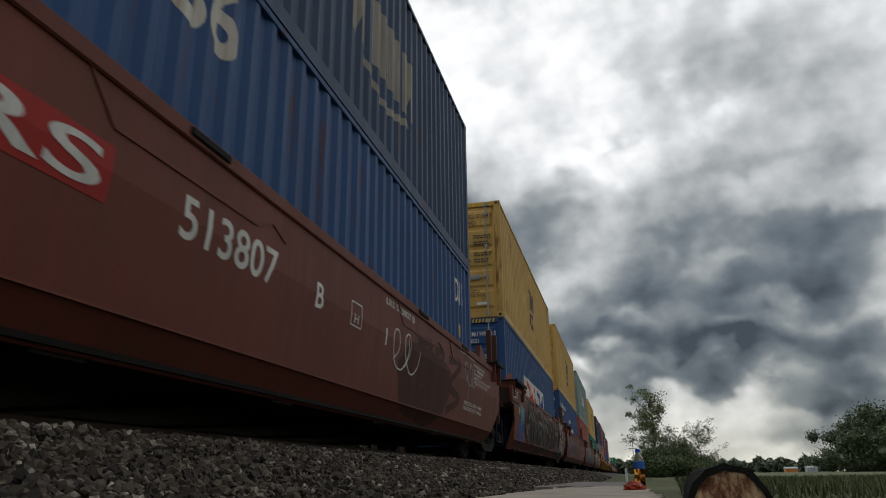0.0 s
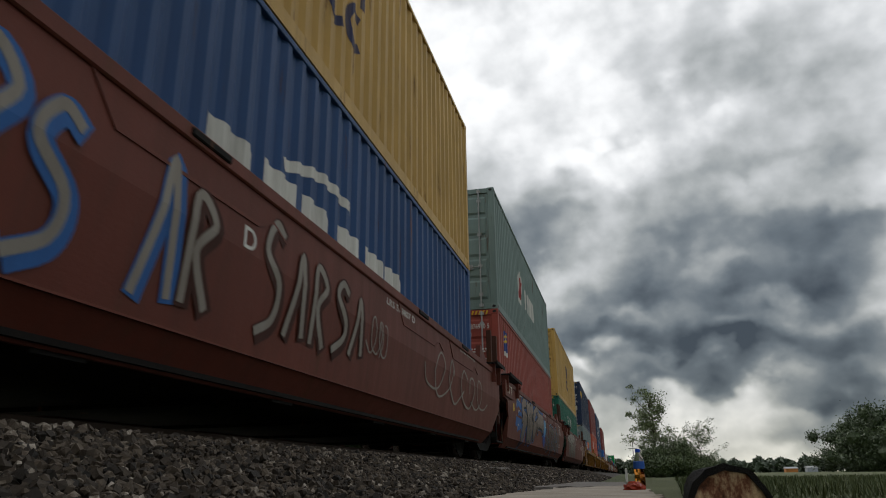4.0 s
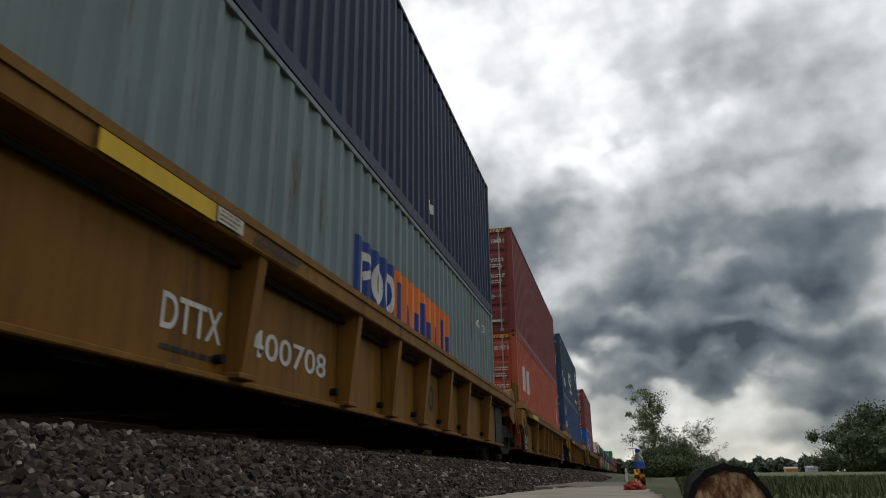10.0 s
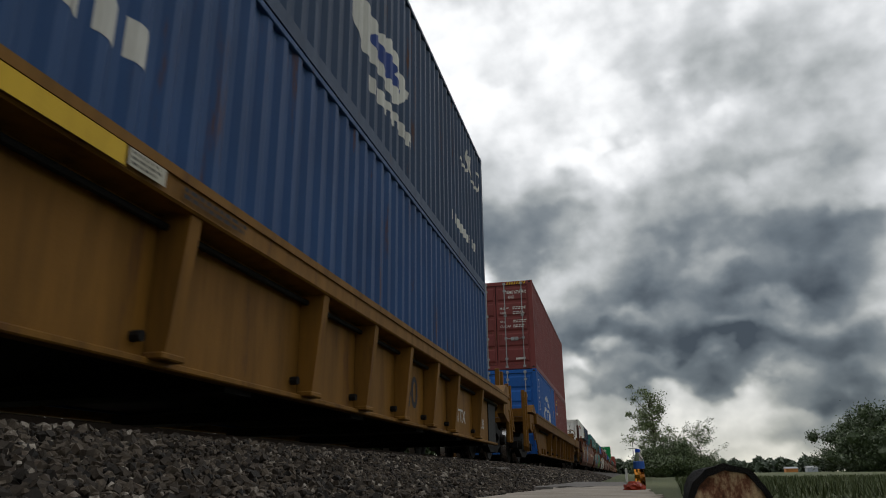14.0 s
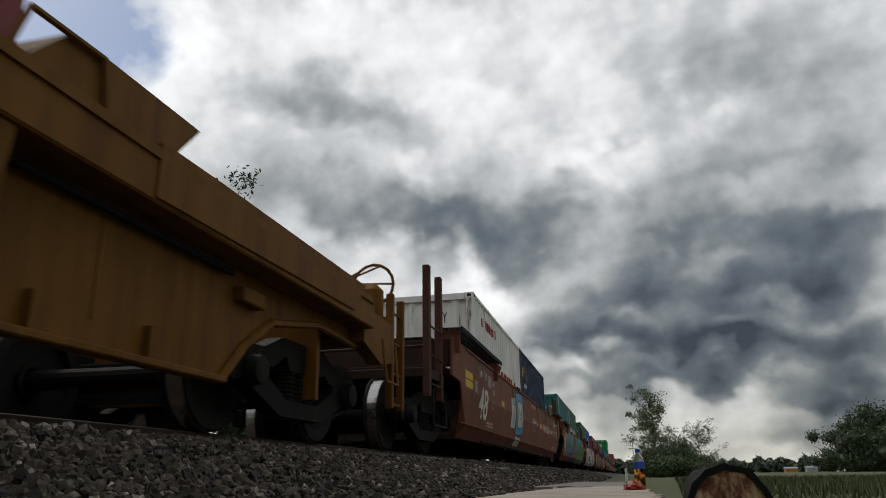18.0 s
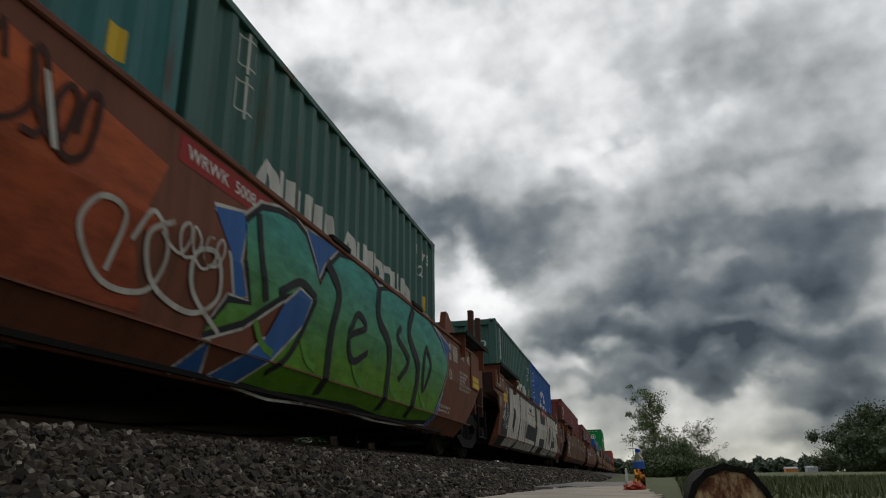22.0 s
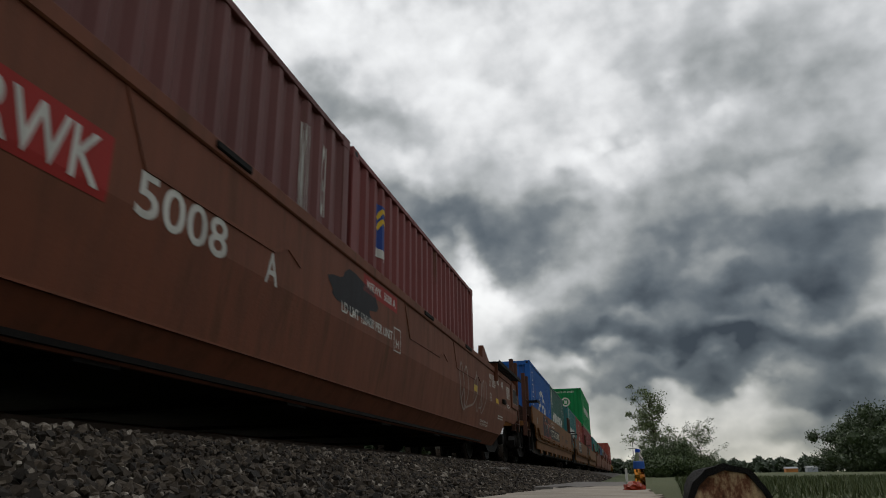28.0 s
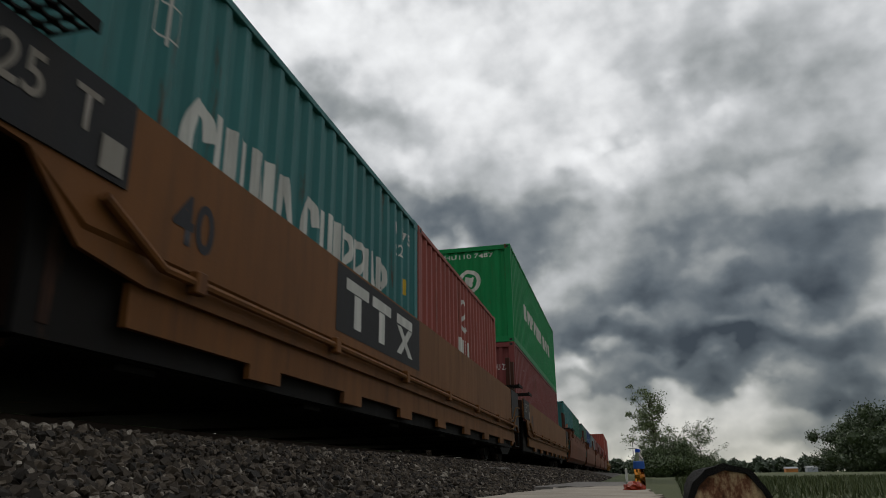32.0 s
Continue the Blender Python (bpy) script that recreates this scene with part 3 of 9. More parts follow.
tagged(stones("ballast_stones", 52000, TRACK + 1.2, TRACK + 3.0, 0.8, 11, 0.029, 3, 1.55, 0.022), "loose angular grey crushed stones beside the rail", "ballast stones", kind="stuff")
tagged(stones("ballast_stones", 12000, TRACK + 1.2, TRACK + 3.0, 11, 40, 0.055, 5, 1.3, 0.02), "loose angular grey crushed stones beside the rail", "ballast stones", kind="stuff")
tagged(stones("ballast_stones", 5000, TRACK + 1.2, TRACK + 3.0, -6.0, 0.8, 0.055, 9, 1.0, 0.02), "loose angular grey crushed stones beside the rail", "ballast stones", kind="stuff")
tagged(stones("ballast_stones", 3500, TRACK - 1.3, TRACK + 1.2, 1.0, 30, 0.07, 7, 1.3, 0.01), "loose angular grey stones between the sleepers", "ballast stones", kind="stuff")


def rail_profile():
    return [(-0.07, -0.172), (0.07, -0.172), (0.07, -0.158), (0.012, -0.14), (0.009, -0.045), (0.035, -0.035), (0.036, -0.006), (0.028, 0.0), (-0.028, 0.0), (-0.036, -0.006), (-0.035, -0.035), (-0.009, -0.045), (-0.012, -0.14), (-0.07, -0.158)]


for sx in (1, -1):
    bm = bmesh.new()
    pr = [(TRACK + sx * 0.753 + x, z) for x, z in rail_profile()]
    a = [bm.verts.new((x, -80, z)) for x, z in pr]
    b = [bm.verts.new((x, 900, z)) for x, z in pr]
    for i in range(len(pr)):
        j = (i + 1) % len(pr)
        bm.faces.new((a[i], a[j], b[j], b[i]))
    r = part("rail", bm, M["rail"], None)
    tagged(r, "rusty steel running rail with a worn head", "rail", "rails of the track", kind="structure")

M["sleeper"] = paint("old_timber", (0.07, 0.052, 0.04), 0.8, 0.5, scale=2.0, bump=0.5)


def sleeper_mesh():
    bm = bmesh.new()
    box(bm, -1.3, 1.3, -0.115, 0.115, -0.36, -0.178, bevel=0.012)
    return bm


sl_me = mesh_of(sleeper_mesh(), "sleeper")
sl_me.materials.append(M["sleeper"])
for i in range(110):
    ob = new("sleeper", sl_me)
    ob.location = (TRACK, -4 + i * 0.53, 0)
    tagged(ob, "dark weathered timber sleeper in the ballast", "sleeper", "sleepers of the track")

# ---- wagons ----
BX = 1.49     # half width over the side sheets


def prof_x(prof, z):
    for (za, xa), (zb, xb) in zip(prof, prof[1:]):
        if za <= z <= zb:
            return xa + (xb - xa) * (z - za) / (zb - za)
    return prof[0][1] if z < prof[0][0] else prof[-1][1]


def side_sheet(stations, prof, s, thick=0.03):
    """Pressed side sheet: stations (y, low z, top z) along the wagon; prof (z, x) across. s: side."""
    bm = bmesh.new()
    rows = []
    for y, lo, hi in stations:
        zs = [min(max(z, lo), hi) for z, _ in prof]
        rows.append(([bm.verts.new((s * prof_x(prof, z), y, z)) for z in zs], [bm.verts.new((s * (prof_x(prof, z) - thick), y, z)) for z in zs]))
    n = len(prof)
    for (a, ai), (b, bi) in zip(rows, rows[1:]):
        for k in range(n - 1):
            bm.faces.new((a[k], a[k + 1], b[k + 1], b[k]))
            bm.faces.new((ai[k], bi[k], bi[k + 1], ai[k + 1]))
        bm.faces.new((a[0], b[0], bi[0], ai[0]))
        bm.faces.new((a[-1], ai[-1], bi[-1], b[-1]))
    for (a, ai) in (rows[0], rows[-1]):
        for k in range(n - 1):
            bm.faces.new((a[k], ai[k], ai[k + 1], a[k + 1]))
    bmesh.ops.remove_doubles(bm, verts=bm.verts, dist=1e-5)
    return bm


def grating(x0, x1, y0, y1, z):
    """Walkway plate pierced with rows of round holes."""
    bm = bmesh.new()
    nx, ny = max(2, round((x1 - x0) / 0.075)), max(2, round((y1 - y0) / 0.085))
    dx, dy = (x1 - x0) / nx, (y1 - y0) / ny
    ring = [(-1, -1), (0, -1), (1, -1), (1, 0), (1, 1), (0, 1), (-1, 1), (-1, 0)]
    for i in range(nx):
        for j in range(ny):
            cx, cy = x0 + (i + 0.5) * dx, y0 + (j + 0.5) * dy
            o = [bm.verts.new((cx + a * dx / 2, cy + b * dy / 2, z)) for a, b in ring]
            h = [bm.verts.new((cx + 0.43 * dx * a / math.hypot(a, b), cy + 0.43 * dy * b / math.hypot(a, b), z)) for a, b in ring]
            for k in range(8):
                bm.faces.new((o[k], o[(k + 1) % 8], h[(k + 1) % 8], h[k]))
    bmesh.ops.remove_doubles(bm, verts=bm.verts, dist=1e-4)
    ext = bmesh.ops.extrude_face_region(bm, geom=list(bm.faces))
    for v in ext["geom"]:
        if isinstance(v, bmesh.types.BMVert):
            v.co.z -= 0.012
    return bm


def stanchion(x, y, z0, z1):
    bm = bmesh.new()
    box(bm, x - 0.045, x + 0.045, y - 0.05, y + 0.05, z0, z1, bevel=0.008)
    return bm


def grab(x, y, z0, z1, d=0.13):
    bm = bmesh.new()
    pipe(bm, [(x, y + 0.04, z1), (x, y + d, z1), (x, y + d + 0.01, z1 - 0.03), (x, y + d, z0 + 0.03), (x, y + d, z0), (x, y + 0.04, z0)], 0.013, 6)
    return bm


def wagon_common(e, mat, n_end, f_end, top, near_y, far_y, dark=None, tray=False):
    """Parts that all wagon units share: floor beams, end platforms, walkways, stanchions, corner guides."""
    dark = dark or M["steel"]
    # pan added to block light coming down through the well
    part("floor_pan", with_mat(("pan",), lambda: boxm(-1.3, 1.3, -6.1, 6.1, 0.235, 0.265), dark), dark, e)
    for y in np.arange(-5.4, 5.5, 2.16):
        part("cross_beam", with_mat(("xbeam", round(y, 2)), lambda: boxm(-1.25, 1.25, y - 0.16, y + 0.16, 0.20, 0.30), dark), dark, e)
    for sy, yy, end in ((-1, near_y, n_end), (1, far_y, f_end)):
        y0, y1 = sorted((sy * 6.16, yy))
        part("end_platform", boxm(-1.32, 1.32, y0, y1, 1.02, 1.14, bevel=0.01), M["shaded_brown"], e)
        part("end_bulkhead", boxm(-1.36, 1.36, sy * 6.16 - 0.03, sy * 6.16 + 0.03, 0.30 if tray else 0.95, top), M["shaded_brown"], e)
        part("end_beam", boxm(-1.45, 1.45, yy - sy * 0.07 - 0.03, yy - sy * 0.07 + 0.03, 1.10, top - 0.02, bevel=0.012), M["shaded_brown"], e)
        part("centre_sill", boxm(-0.28, 0.28, min(sy * 6.1, yy + sy * (1.0 if end else 0.35)), max(sy * 6.1, yy + sy * (1.0 if end else 0.35)), 0.62, 1.02), dark, e)
        ca, cb = sorted((yy - sy * 0.02, yy - sy * 0.42))
        part("cross_walkway", with_mat(("cross_walkway", round(ca, 2), top), lambda: grating(-1.18, 1.18, ca, cb, top + 0.02), dark), dark, e, "black perforated steel walkway")
        for sx in (1, -1):
            ga, gb = sorted((yy - sy * 0.62, yy - sy * 0.02)) if tray else sorted((sy * (6.35 if sy > 0 else 5.6), yy - sy * 0.05))
            part("walkway", with_mat(("walkway", sx, round(ga, 2), round(gb, 2), top), lambda: grating(sx * 1.42 - 0.19, sx * 1.42 + 0.19, ga, gb, top + 0.13), dark), dark, e, "black perforated steel walkway")
            if sy < 0 and not tray:
                part("guide_roller", with_mat(("roller", sx, top), lambda: boxm(sx * 1.42 - 0.17, sx * 1.42 + 0.17, -5.72, -5.44, top - 0.06, top + 0.17, bevel=0.09), mat), mat, e)
            part("walkway_rim", boxm(sx * 1.615 - 0.008, sx * 1.615 + 0.008, ga, gb, top + 0.09, top + 0.15), dark, e)
            if not tray:
                bm = bmesh.new()
                pts = [(sy * 6.02, top - 0.02), (sy * 6.17, top + 0.40), (sy * 6.26, top + 0.40), (sy * 6.95, top + 0.13), (sy * 6.95, top - 0.02)]
                plate(bm, pts, sx * 1.28, sx * 1.36)
                part("corner_guide", bm, mat, e)
            for yb in () if tray else (ga + 0.15, gb - 0.15):
                bm = bmesh.new()
                plate(bm, [(yb - 0.02, top + 0.115), (yb + 0.02, top + 0.115), (yb + 0.02, top - 0.2), (yb - 0.02, top - 0.2)], sx * 1.2, sx * 1.56)
                part("walkway_bracket", bm, mat, e)


def end_fittings(e, mat, y, sy, zt=2.2):
    """Uprights with grab irons, sill step and cross bar at one end of a unit."""
    for k, (dx, dy) in enumerate(((1.34, 0.0), (1.34, 0.62))):
        for sx in (1, -1):
            u = part("upright", stanchion(sx * dx, y + sy * -dy, 0.62, zt), M["rust_post"], e)
            part("grab_iron", grab(sx * dx, y + sy * -dy, zt - 0.75, zt - 0.05), M["shaded_brown"], u)
    bm = bmesh.new()
    pipe(bm, [(1.42, y, 0.72), (1.42, y, 0.28), (1.42, y - sy * 0.62, 0.28), (1.42, y - sy * 0.62, 0.72)], 0.016, 6)
    part("sill_step", bm, M["steel"], e)
    bm = bmesh.new()
    pipe(bm, [(-1.34, y, 1.25), (1.34, y, 1.25)], 0.018, 6)
    part("cross_rail", bm, M["shaded_brown"], e)
    for k in range(3):
        bm = bmesh.new()
        pipe(bm, [(1.385, y, 0.78 + 0.36 * k), (1.385, y - sy * 0.62, 0.78 + 0.36 * k)], 0.014, 6)
        part("ladder_rung", bm, M["rust_post"], e)


def coupler(e, y, sy):
    bm = bmesh.new()
    box(bm, -0.09, 0.09, min(y, y + sy * 0.8), max(y, y + sy * 0.8), 0.74, 0.92, bevel=0.02)
    box(bm, -0.17, 0.17, min(y + sy * 0.72, y + sy * 1.05), max(y + sy * 0.72, y + sy * 1.05), 0.68, 0.98, bevel=0.05)
    part("coupler", bm, M["steel"], e)
    bm = bmesh.new()
    pipe(bm, [(0.3, y, 0.8), (0.32, y + sy * 0.3, 0.5), (0.2, y + sy * 0.7, 0.36), (0.1, y + sy * 1.0, 0.42)], 0.028, 8)
    part("air_hose", bm, M["black"], e)


def smooth_wagon(name, label, qc, mat, near, far, n_end=False, f_end=False, top=1.46, crease=1.0, arch_near=True):
    """Well wagon unit with folded plate sides (upper face upright, lower face tucked in)."""
    e = empty(name)
    tagged(e, label, "rail wagon", "wagon units of the train")
    prof = [(0.22, 1.26), (0.40, 1.40), (0.42, 1.415), (crease, BX), (crease + 0.03, BX), (top, BX)]
    st = [(-near, 1.14, top), (-near + 0.42, 1.10, top), (-near + 0.47, 0.92, top), (-near + 0.62, 0.80, top), (-near + 0.64, 0.22, top), (0, 0.22, top), (far - 0.75, 0.22, top), (far - 0.55, 0.40, top), (far - 0.02, 0.80, top), (far, 0.82, top)]
    if f_end:
        st = st[:6] + [(far - 2.0, 0.22, top), (far - 1.85, 0.45, top), (far - 1.45, 0.70, top), (far - 0.9, 0.70, top), (far - 0.3, 0.71, top), (far, 0.80, top)]
    elif top > 1.48:
        st = st[:6] + [(far - 1.15, 0.22, top), (far - 0.98, 0.45, top), (far - 0.6, 0.69, top), (far - 0.2, 1.02, top), (far, 1.05, top)]
    if n_end:
        st = [(-near, 0.98, top), (-near + 0.5, 0.95, top), (-near + 0.7, 0.75, top), (-near + 1.1, 0.22, top)] + st[5:]
    for s in (1, -1):
        p = part("side_panel", side_sheet(st, prof, s), mat, e)
        part("top_chord", boxm(s * 1.46 - 0.05, s * 1.46 + 0.05, -near + 0.9, far - 0.6, top - 0.05, top + (0.0 if top > 1.48 and not f_end else 0.05), bevel=0.01), mat, e)
        part("bottom_seam", boxm(min(s * 1.395, s * 1.425), max(s * 1.395, s * 1.425), -near + 0.75, far - 0.75 if not f_end else far - 2.0, 0.408, 0.420), mat, e)
        for ya in (-3.6, 0.9, 3.2):
            # shallow stiffener pressings on the upper face
            bm = bmesh.new()
            plate(bm, [(ya, top - 0.01), (ya + 0.22, crease + 0.22), (ya + 1.55, crease + 0.22), (ya + 1.75, crease + 0.30), (ya + 1.95, crease + 0.22), (ya + 1.95, crease + 0.205), (ya + 1.75, crease + 0.28), (ya + 1.55, crease + 0.20), (ya + 0.21, crease + 0.20), (ya - 0.02, top - 0.01)], s * (BX - 0.004), s * (BX + 0.008))
            part("weld_seam", bm, mat, e)
            part("lift_bracket", boxm(s * BX - 0.01, s * BX + 0.035, ya + 0.75, ya + 1.15, top - 0.02, top + 0.03, bevel=0.008), M["steel"], e)
        # raised panel at the near end
        if not n_end:
            part("end_panel", boxm(min(s * BX, s * (BX + 0.03)), max(s * BX, s * (BX + 0.03)), -near, -near + 1.0, top - 0.30, top + 0.02, bevel=0.01), mat, e)
    wagon_common(e, mat, n_end, f_end, top, -near, far)
    if f_end:
        end_fittings(e, mat, far + 1.1, 1)
        part("end_shelf", boxm(-1.36, 1.36, far - 0.05, far + 1.15, 0.86, 0.98, bevel=0.01), M["shaded_brown"], e)
        coupler(e, far + 0.7, 1)
        for s in (1, -1):
            part("end_panel", boxm(min(s * BX, s * (BX + 0.03)), max(s * BX, s * (BX + 0.03)), far - 0.85, far, 1.0, top + 0.02, bevel=0.01), mat, e)
    else:
        end_fittings(e, mat, far + 0.55, 1, 2.32)
    if n_end:
        end_fittings(e, mat, -near - 0.75, -1, 2.3)
        part("end_shelf", boxm(-1.36, 1.36, -near - 0.8, -near + 0.05, 0.86, 0.98, bevel=0.01), M["shaded_brown"], e)
        coupler(e, -near - 0.4, -1)
    on_train(e, qc)
    return e


def ribbed_wagon(name, label, qc, mat, near, far, n_end=False, f_end=False, top=1.20, hollow=False):
    """Well wagon unit with a deep top chord, a set-back web and upright ribs."""
    e = empty(name)
    tagged(e, label, "rail wagon", "wagon units of the train")
    long = near > 9
    deep = 0.26 if long else 0.165
    ribs = [0.6 + k for k in (-5.3, -3.55, -1.8, -0.6, 0.6, 1.8, 3.55, 5.3)] if long else (-4.2, -2.4, -1.2, 0.0, 1.2, 2.4, 4.2)
    for s in (1, -1):
        lo_f, hi_f = -near + 1.35, far - 1.35
        bm = bmesh.new()
        if long:
            # the foot of the web rises in an arch over each bogie
            arch = [(far - 1.0, 0.97), (far - 0.9, 0.83), (far - 1.7, 0.86), (far - 2.5, 0.72), (far - 2.85, 0.50), (far - 3.1, 0.255)]
            back = [(-near + 3.1, 0.255), (-near + 2.85, 0.50), (-near + 2.5, 0.72), (-near + 1.7, 0.86), (-near + 0.9, 0.83), (-near + 1.0, 0.97)]
            plate(bm, [(-near + 1.0, top - 0.05), (far - 1.0, top - 0.05)] + arch + back, s * 1.25, s * 1.28)
            lo_f, hi_f = -near + 3.1, far - 3.1
        else:
            plate(bm, [(lo_f - 0.15, top - 0.13), (hi_f + 0.15, top - 0.13), (hi_f, 0.26), (lo_f, 0.26)], s * 1.25, s * 1.28)
        part("web", bm, mat, e)
        part("top_chord", boxm(s * 1.39 - 0.11, s * 1.39 + 0.11, -near + 0.9, far - 0.9, top - deep, top, bevel=0.012), mat, e)
        part("chord_lip", boxm(min(s * 1.50, s * 1.515), max(s * 1.50, s * 1.515), -near + 0.95, far - 0.95, top - 0.04, top + 0.015), mat, e)
        part("bottom_chord", boxm(s * 1.29 - 0.05, s * 1.29 + 0.05, lo_f - 0.02, hi_f + 0.02, 0.235, 0.275, bevel=0.008), mat, e)
        bm = bmesh.new()
        rod(bm, (s * 1.33, lo_f, top - deep - 0.06), (s * 1.33, hi_f, top - deep - 0.06), 0.022, 8)
        part("brake_pipe", bm, M["steel"], e)
        for y in ribs:
            bm = bmesh.new()
            a = [(1.285, y - 0.06), (1.475, y - 0.05), (1.475, y + 0.05), (1.285, y + 0.06)]
            b = [(1.285, y - 0.06), (1.40, y - 0.05), (1.40, y + 0.05), (1.285, y + 0.06)]
            va = [bm.verts.new((s * x, yy, top - deep + 0.005)) for x, yy in a]
            vb = [bm.verts.new((s * x, yy, 0.29)) for x, yy in b]
            bm.faces.new(va), bm.faces.new(vb[::-1])
            for i in range(4):
                bm.faces.new((va[i], va[(i + 1) % 4], vb[(i + 1) % 4], vb[i]))
            rib = part("rib", bm, mat, e)
            part("rib_foot", boxm(min(s * 1.30, s * 1.42), max(s * 1.30, s * 1.42), y - 0.10, y + 0.10, 0.262, 0.30, bevel=0.008), mat, rib)
            bm = bmesh.new()
            rod(bm, (s * 1.27, y - 0.16, 0.37), (s * 1.34, y - 0.16, 0.37), 0.03, 8)
            part("drain_stub", bm, M["steel"], rib)
        if long:
            for y in (far - 4.57, far - 3.8, -near + 4.5, -near + 3.8):
                part("stiffener", boxm(min(s * 1.28, s * 1.33), max(s * 1.28, s * 1.33), y - 0.025, y + 0.025, 0.26, 0.44), mat, e)
            for y in (far - 5.4, far - 4.2):
                part("weld_seam", boxm(min(s * 1.28, s * 1.287), max(s * 1.28, s * 1.287), y - 0.012, y + 0.012, 0.40, 0.95), mat, e)
            part("bracket_box", boxm(min(s * 1.28, s * 1.36), max(s * 1.28, s * 1.36), far - 3.0, far - 2.7, 0.76, 0.86, bevel=0.01), mat, e)
            bm = bmesh.new()
            plate(bm, [(far - 4.15, top - 0.24), (far - 4.15, top + 0.05), (far - 3.6, top + 0.06), (far - 1.2, top + 0.07), (far - 1.45, top - 0.20)], s * 1.20, s * 1.515)
            part("end_hood", bm, mat, e)
            bm = bmesh.new()
            plate(bm, [(far - 5.0, top), (far - 4.75, top + 0.29), (far - 4.5, top + 0.31), (far - 3.75, top + 0.32), (far - 4.0, top + 0.02)], s * 1.10, s * 1.44)
            part("corner_guide", bm, mat, e)
            bm = bmesh.new()
            pipe(bm, [(s * 1.46, far - 5.05, top + 0.02), (s * 1.46, far - 4.98, top + 0.26), (s * 1.46, far - 4.55, top + 0.28), (s * 1.46, far - 4.5, top + 0.04)], 0.016, 6)
            part("grab_iron", bm, mat, e)
            # rolled lip round the arch
            bm = bmesh.new()
            pipe(bm, [(s * 1.30, y, z) for y, z in arch[1:]], 0.03, 6)
            part("arch_lip", bm, mat, e)
        for sy, yy, end in ((-1, -near, n_end), (1, far, f_end)):
            # black end panel, then a cast gusset over the bogie
            ya, yb = sorted((yy - sy * 2.04, yy - sy * 1.30))
            if near < 9:
                part("black_end_panel", boxm(min(s * 1.285, s * 1.298), max(s * 1.285, s * 1.298), ya, yb, 0.285, 1.03), M["black"], e)
            elif not long:
                bm = bmesh.new()
                plate(bm, [(yy - sy * 2.3, 0.24), (yy - sy * 2.3, 1.16), (yy - sy * 0.2, 1.16), (yy - sy * 0.2, 0.86), (yy - sy * 0.75, 0.88), (yy - sy * 1.35, 0.80), (yy - sy * 1.75, 0.58), (yy - sy * 2.0, 0.24)], s * 1.34, s * 1.40)
                part("arched_end_plate", bm, mat, e)
            bm = bmesh.new()
            plate(bm, [(yy - sy * 0.95, 1.20), (yy - sy * 0.1, 1.16), (yy - sy * 0.02, 0.80), (yy - sy * 0.45, 0.72), (yy - sy * 0.95, 0.86)], s * 1.28, s * 1.42)
            part("end_gusset", bm, mat, e)
            if not (long and sy > 0):
                bm = bmesh.new()
                plate(bm, [(yy - sy * 1.25, top), (yy - sy * 0.80, top + 0.22), (yy - sy * 0.60, top + 0.20), (yy - sy * 0.35, top)], s * 1.24, s * 1.46)
                part("corner_guide", bm, mat, e)
            bm = bmesh.new()
            pipe(bm, [(s * 1.46, yy - sy * 0.55, 0.95), (s * 1.50, yy - sy * 0.52, 0.55), (s * 1.50, yy - sy * 0.18, 0.55), (s * 1.46, yy - sy * 0.15, 0.95)], 0.014, 6)
            part("sill_step", bm, mat, e)
            part("bolt_strip", boxm(s * 1.40 - 0.06, s * 1.40 + 0.06, min(yy - sy * 2.6, yy - sy * 1.4), max(yy - sy * 2.6, yy - sy * 1.4), top, top + 0.03, bevel=0.008), M["yellowmark"], e)
    for y in np.arange(-5.4, 5.5, 2.16):
        part("cross_beam", with_mat(("xbeam", round(y, 2)), lambda: boxm(-1.25, 1.25, y - 0.16, y + 0.16, 0.20, 0.30), M["steel"]), M["steel"], e)
    for sy, yy, end in ((-1, -near, n_end), (1, far, f_end)):
        y0, y1 = sorted((yy - sy * 1.4, yy))
        part("end_platform", boxm(-1.3, 1.3, y0, y1, 0.98, 1.10, bevel=0.01), mat, e)
        part("end_bulkhead", boxm(-1.2, 1.2, yy - sy * 1.45 - 0.03, yy - sy * 1.45 + 0.03, 0.3, 1.2), mat, e)
        part("centre_sill", boxm(-0.3, 0.3, min(yy - sy * 1.4, yy + sy * 0.4), max(yy - sy * 1.4, yy + sy * 0.4), 0.6, 0.98), M["steel"], e)
        if (sy < 0 or end) and not (long and sy > 0):
            for k in (0.15, 0.62):
                u = part("upright", stanchion(1.26, yy - sy * k, 1.0, 1.78), mat, e)
                part("grab_iron", grab(1.26, yy - sy * k, 1.25, 1.75), mat, u)
            part("upright", stanchion(-1.26, yy - sy * 0.3, 1.0, 1.78), mat, e)
        if end:
            coupler(e, yy + sy * 0.1, sy)
            for dy in (0.05, 0.42):
                part("ladder_post", boxm(1.30, 1.38, yy + sy * dy - 0.03, yy + sy * dy + 0.03, 0.35, 1.55, bevel=0.008), mat, e)
            for z in (0.40, 0.72, 1.04, 1.36):
                bm = bmesh.new()
                rod(bm, (1.34, yy + sy * 0.05, z), (1.34, yy + sy * 0.42, z), 0.014, 6)
                part("ladder_rung", bm, mat, e)
            part("end_beam", boxm(-1.3, 1.3, yy + sy * 0.05 - 0.04, yy + sy * 0.05 + 0.04, 1.10, 1.30), mat, e)
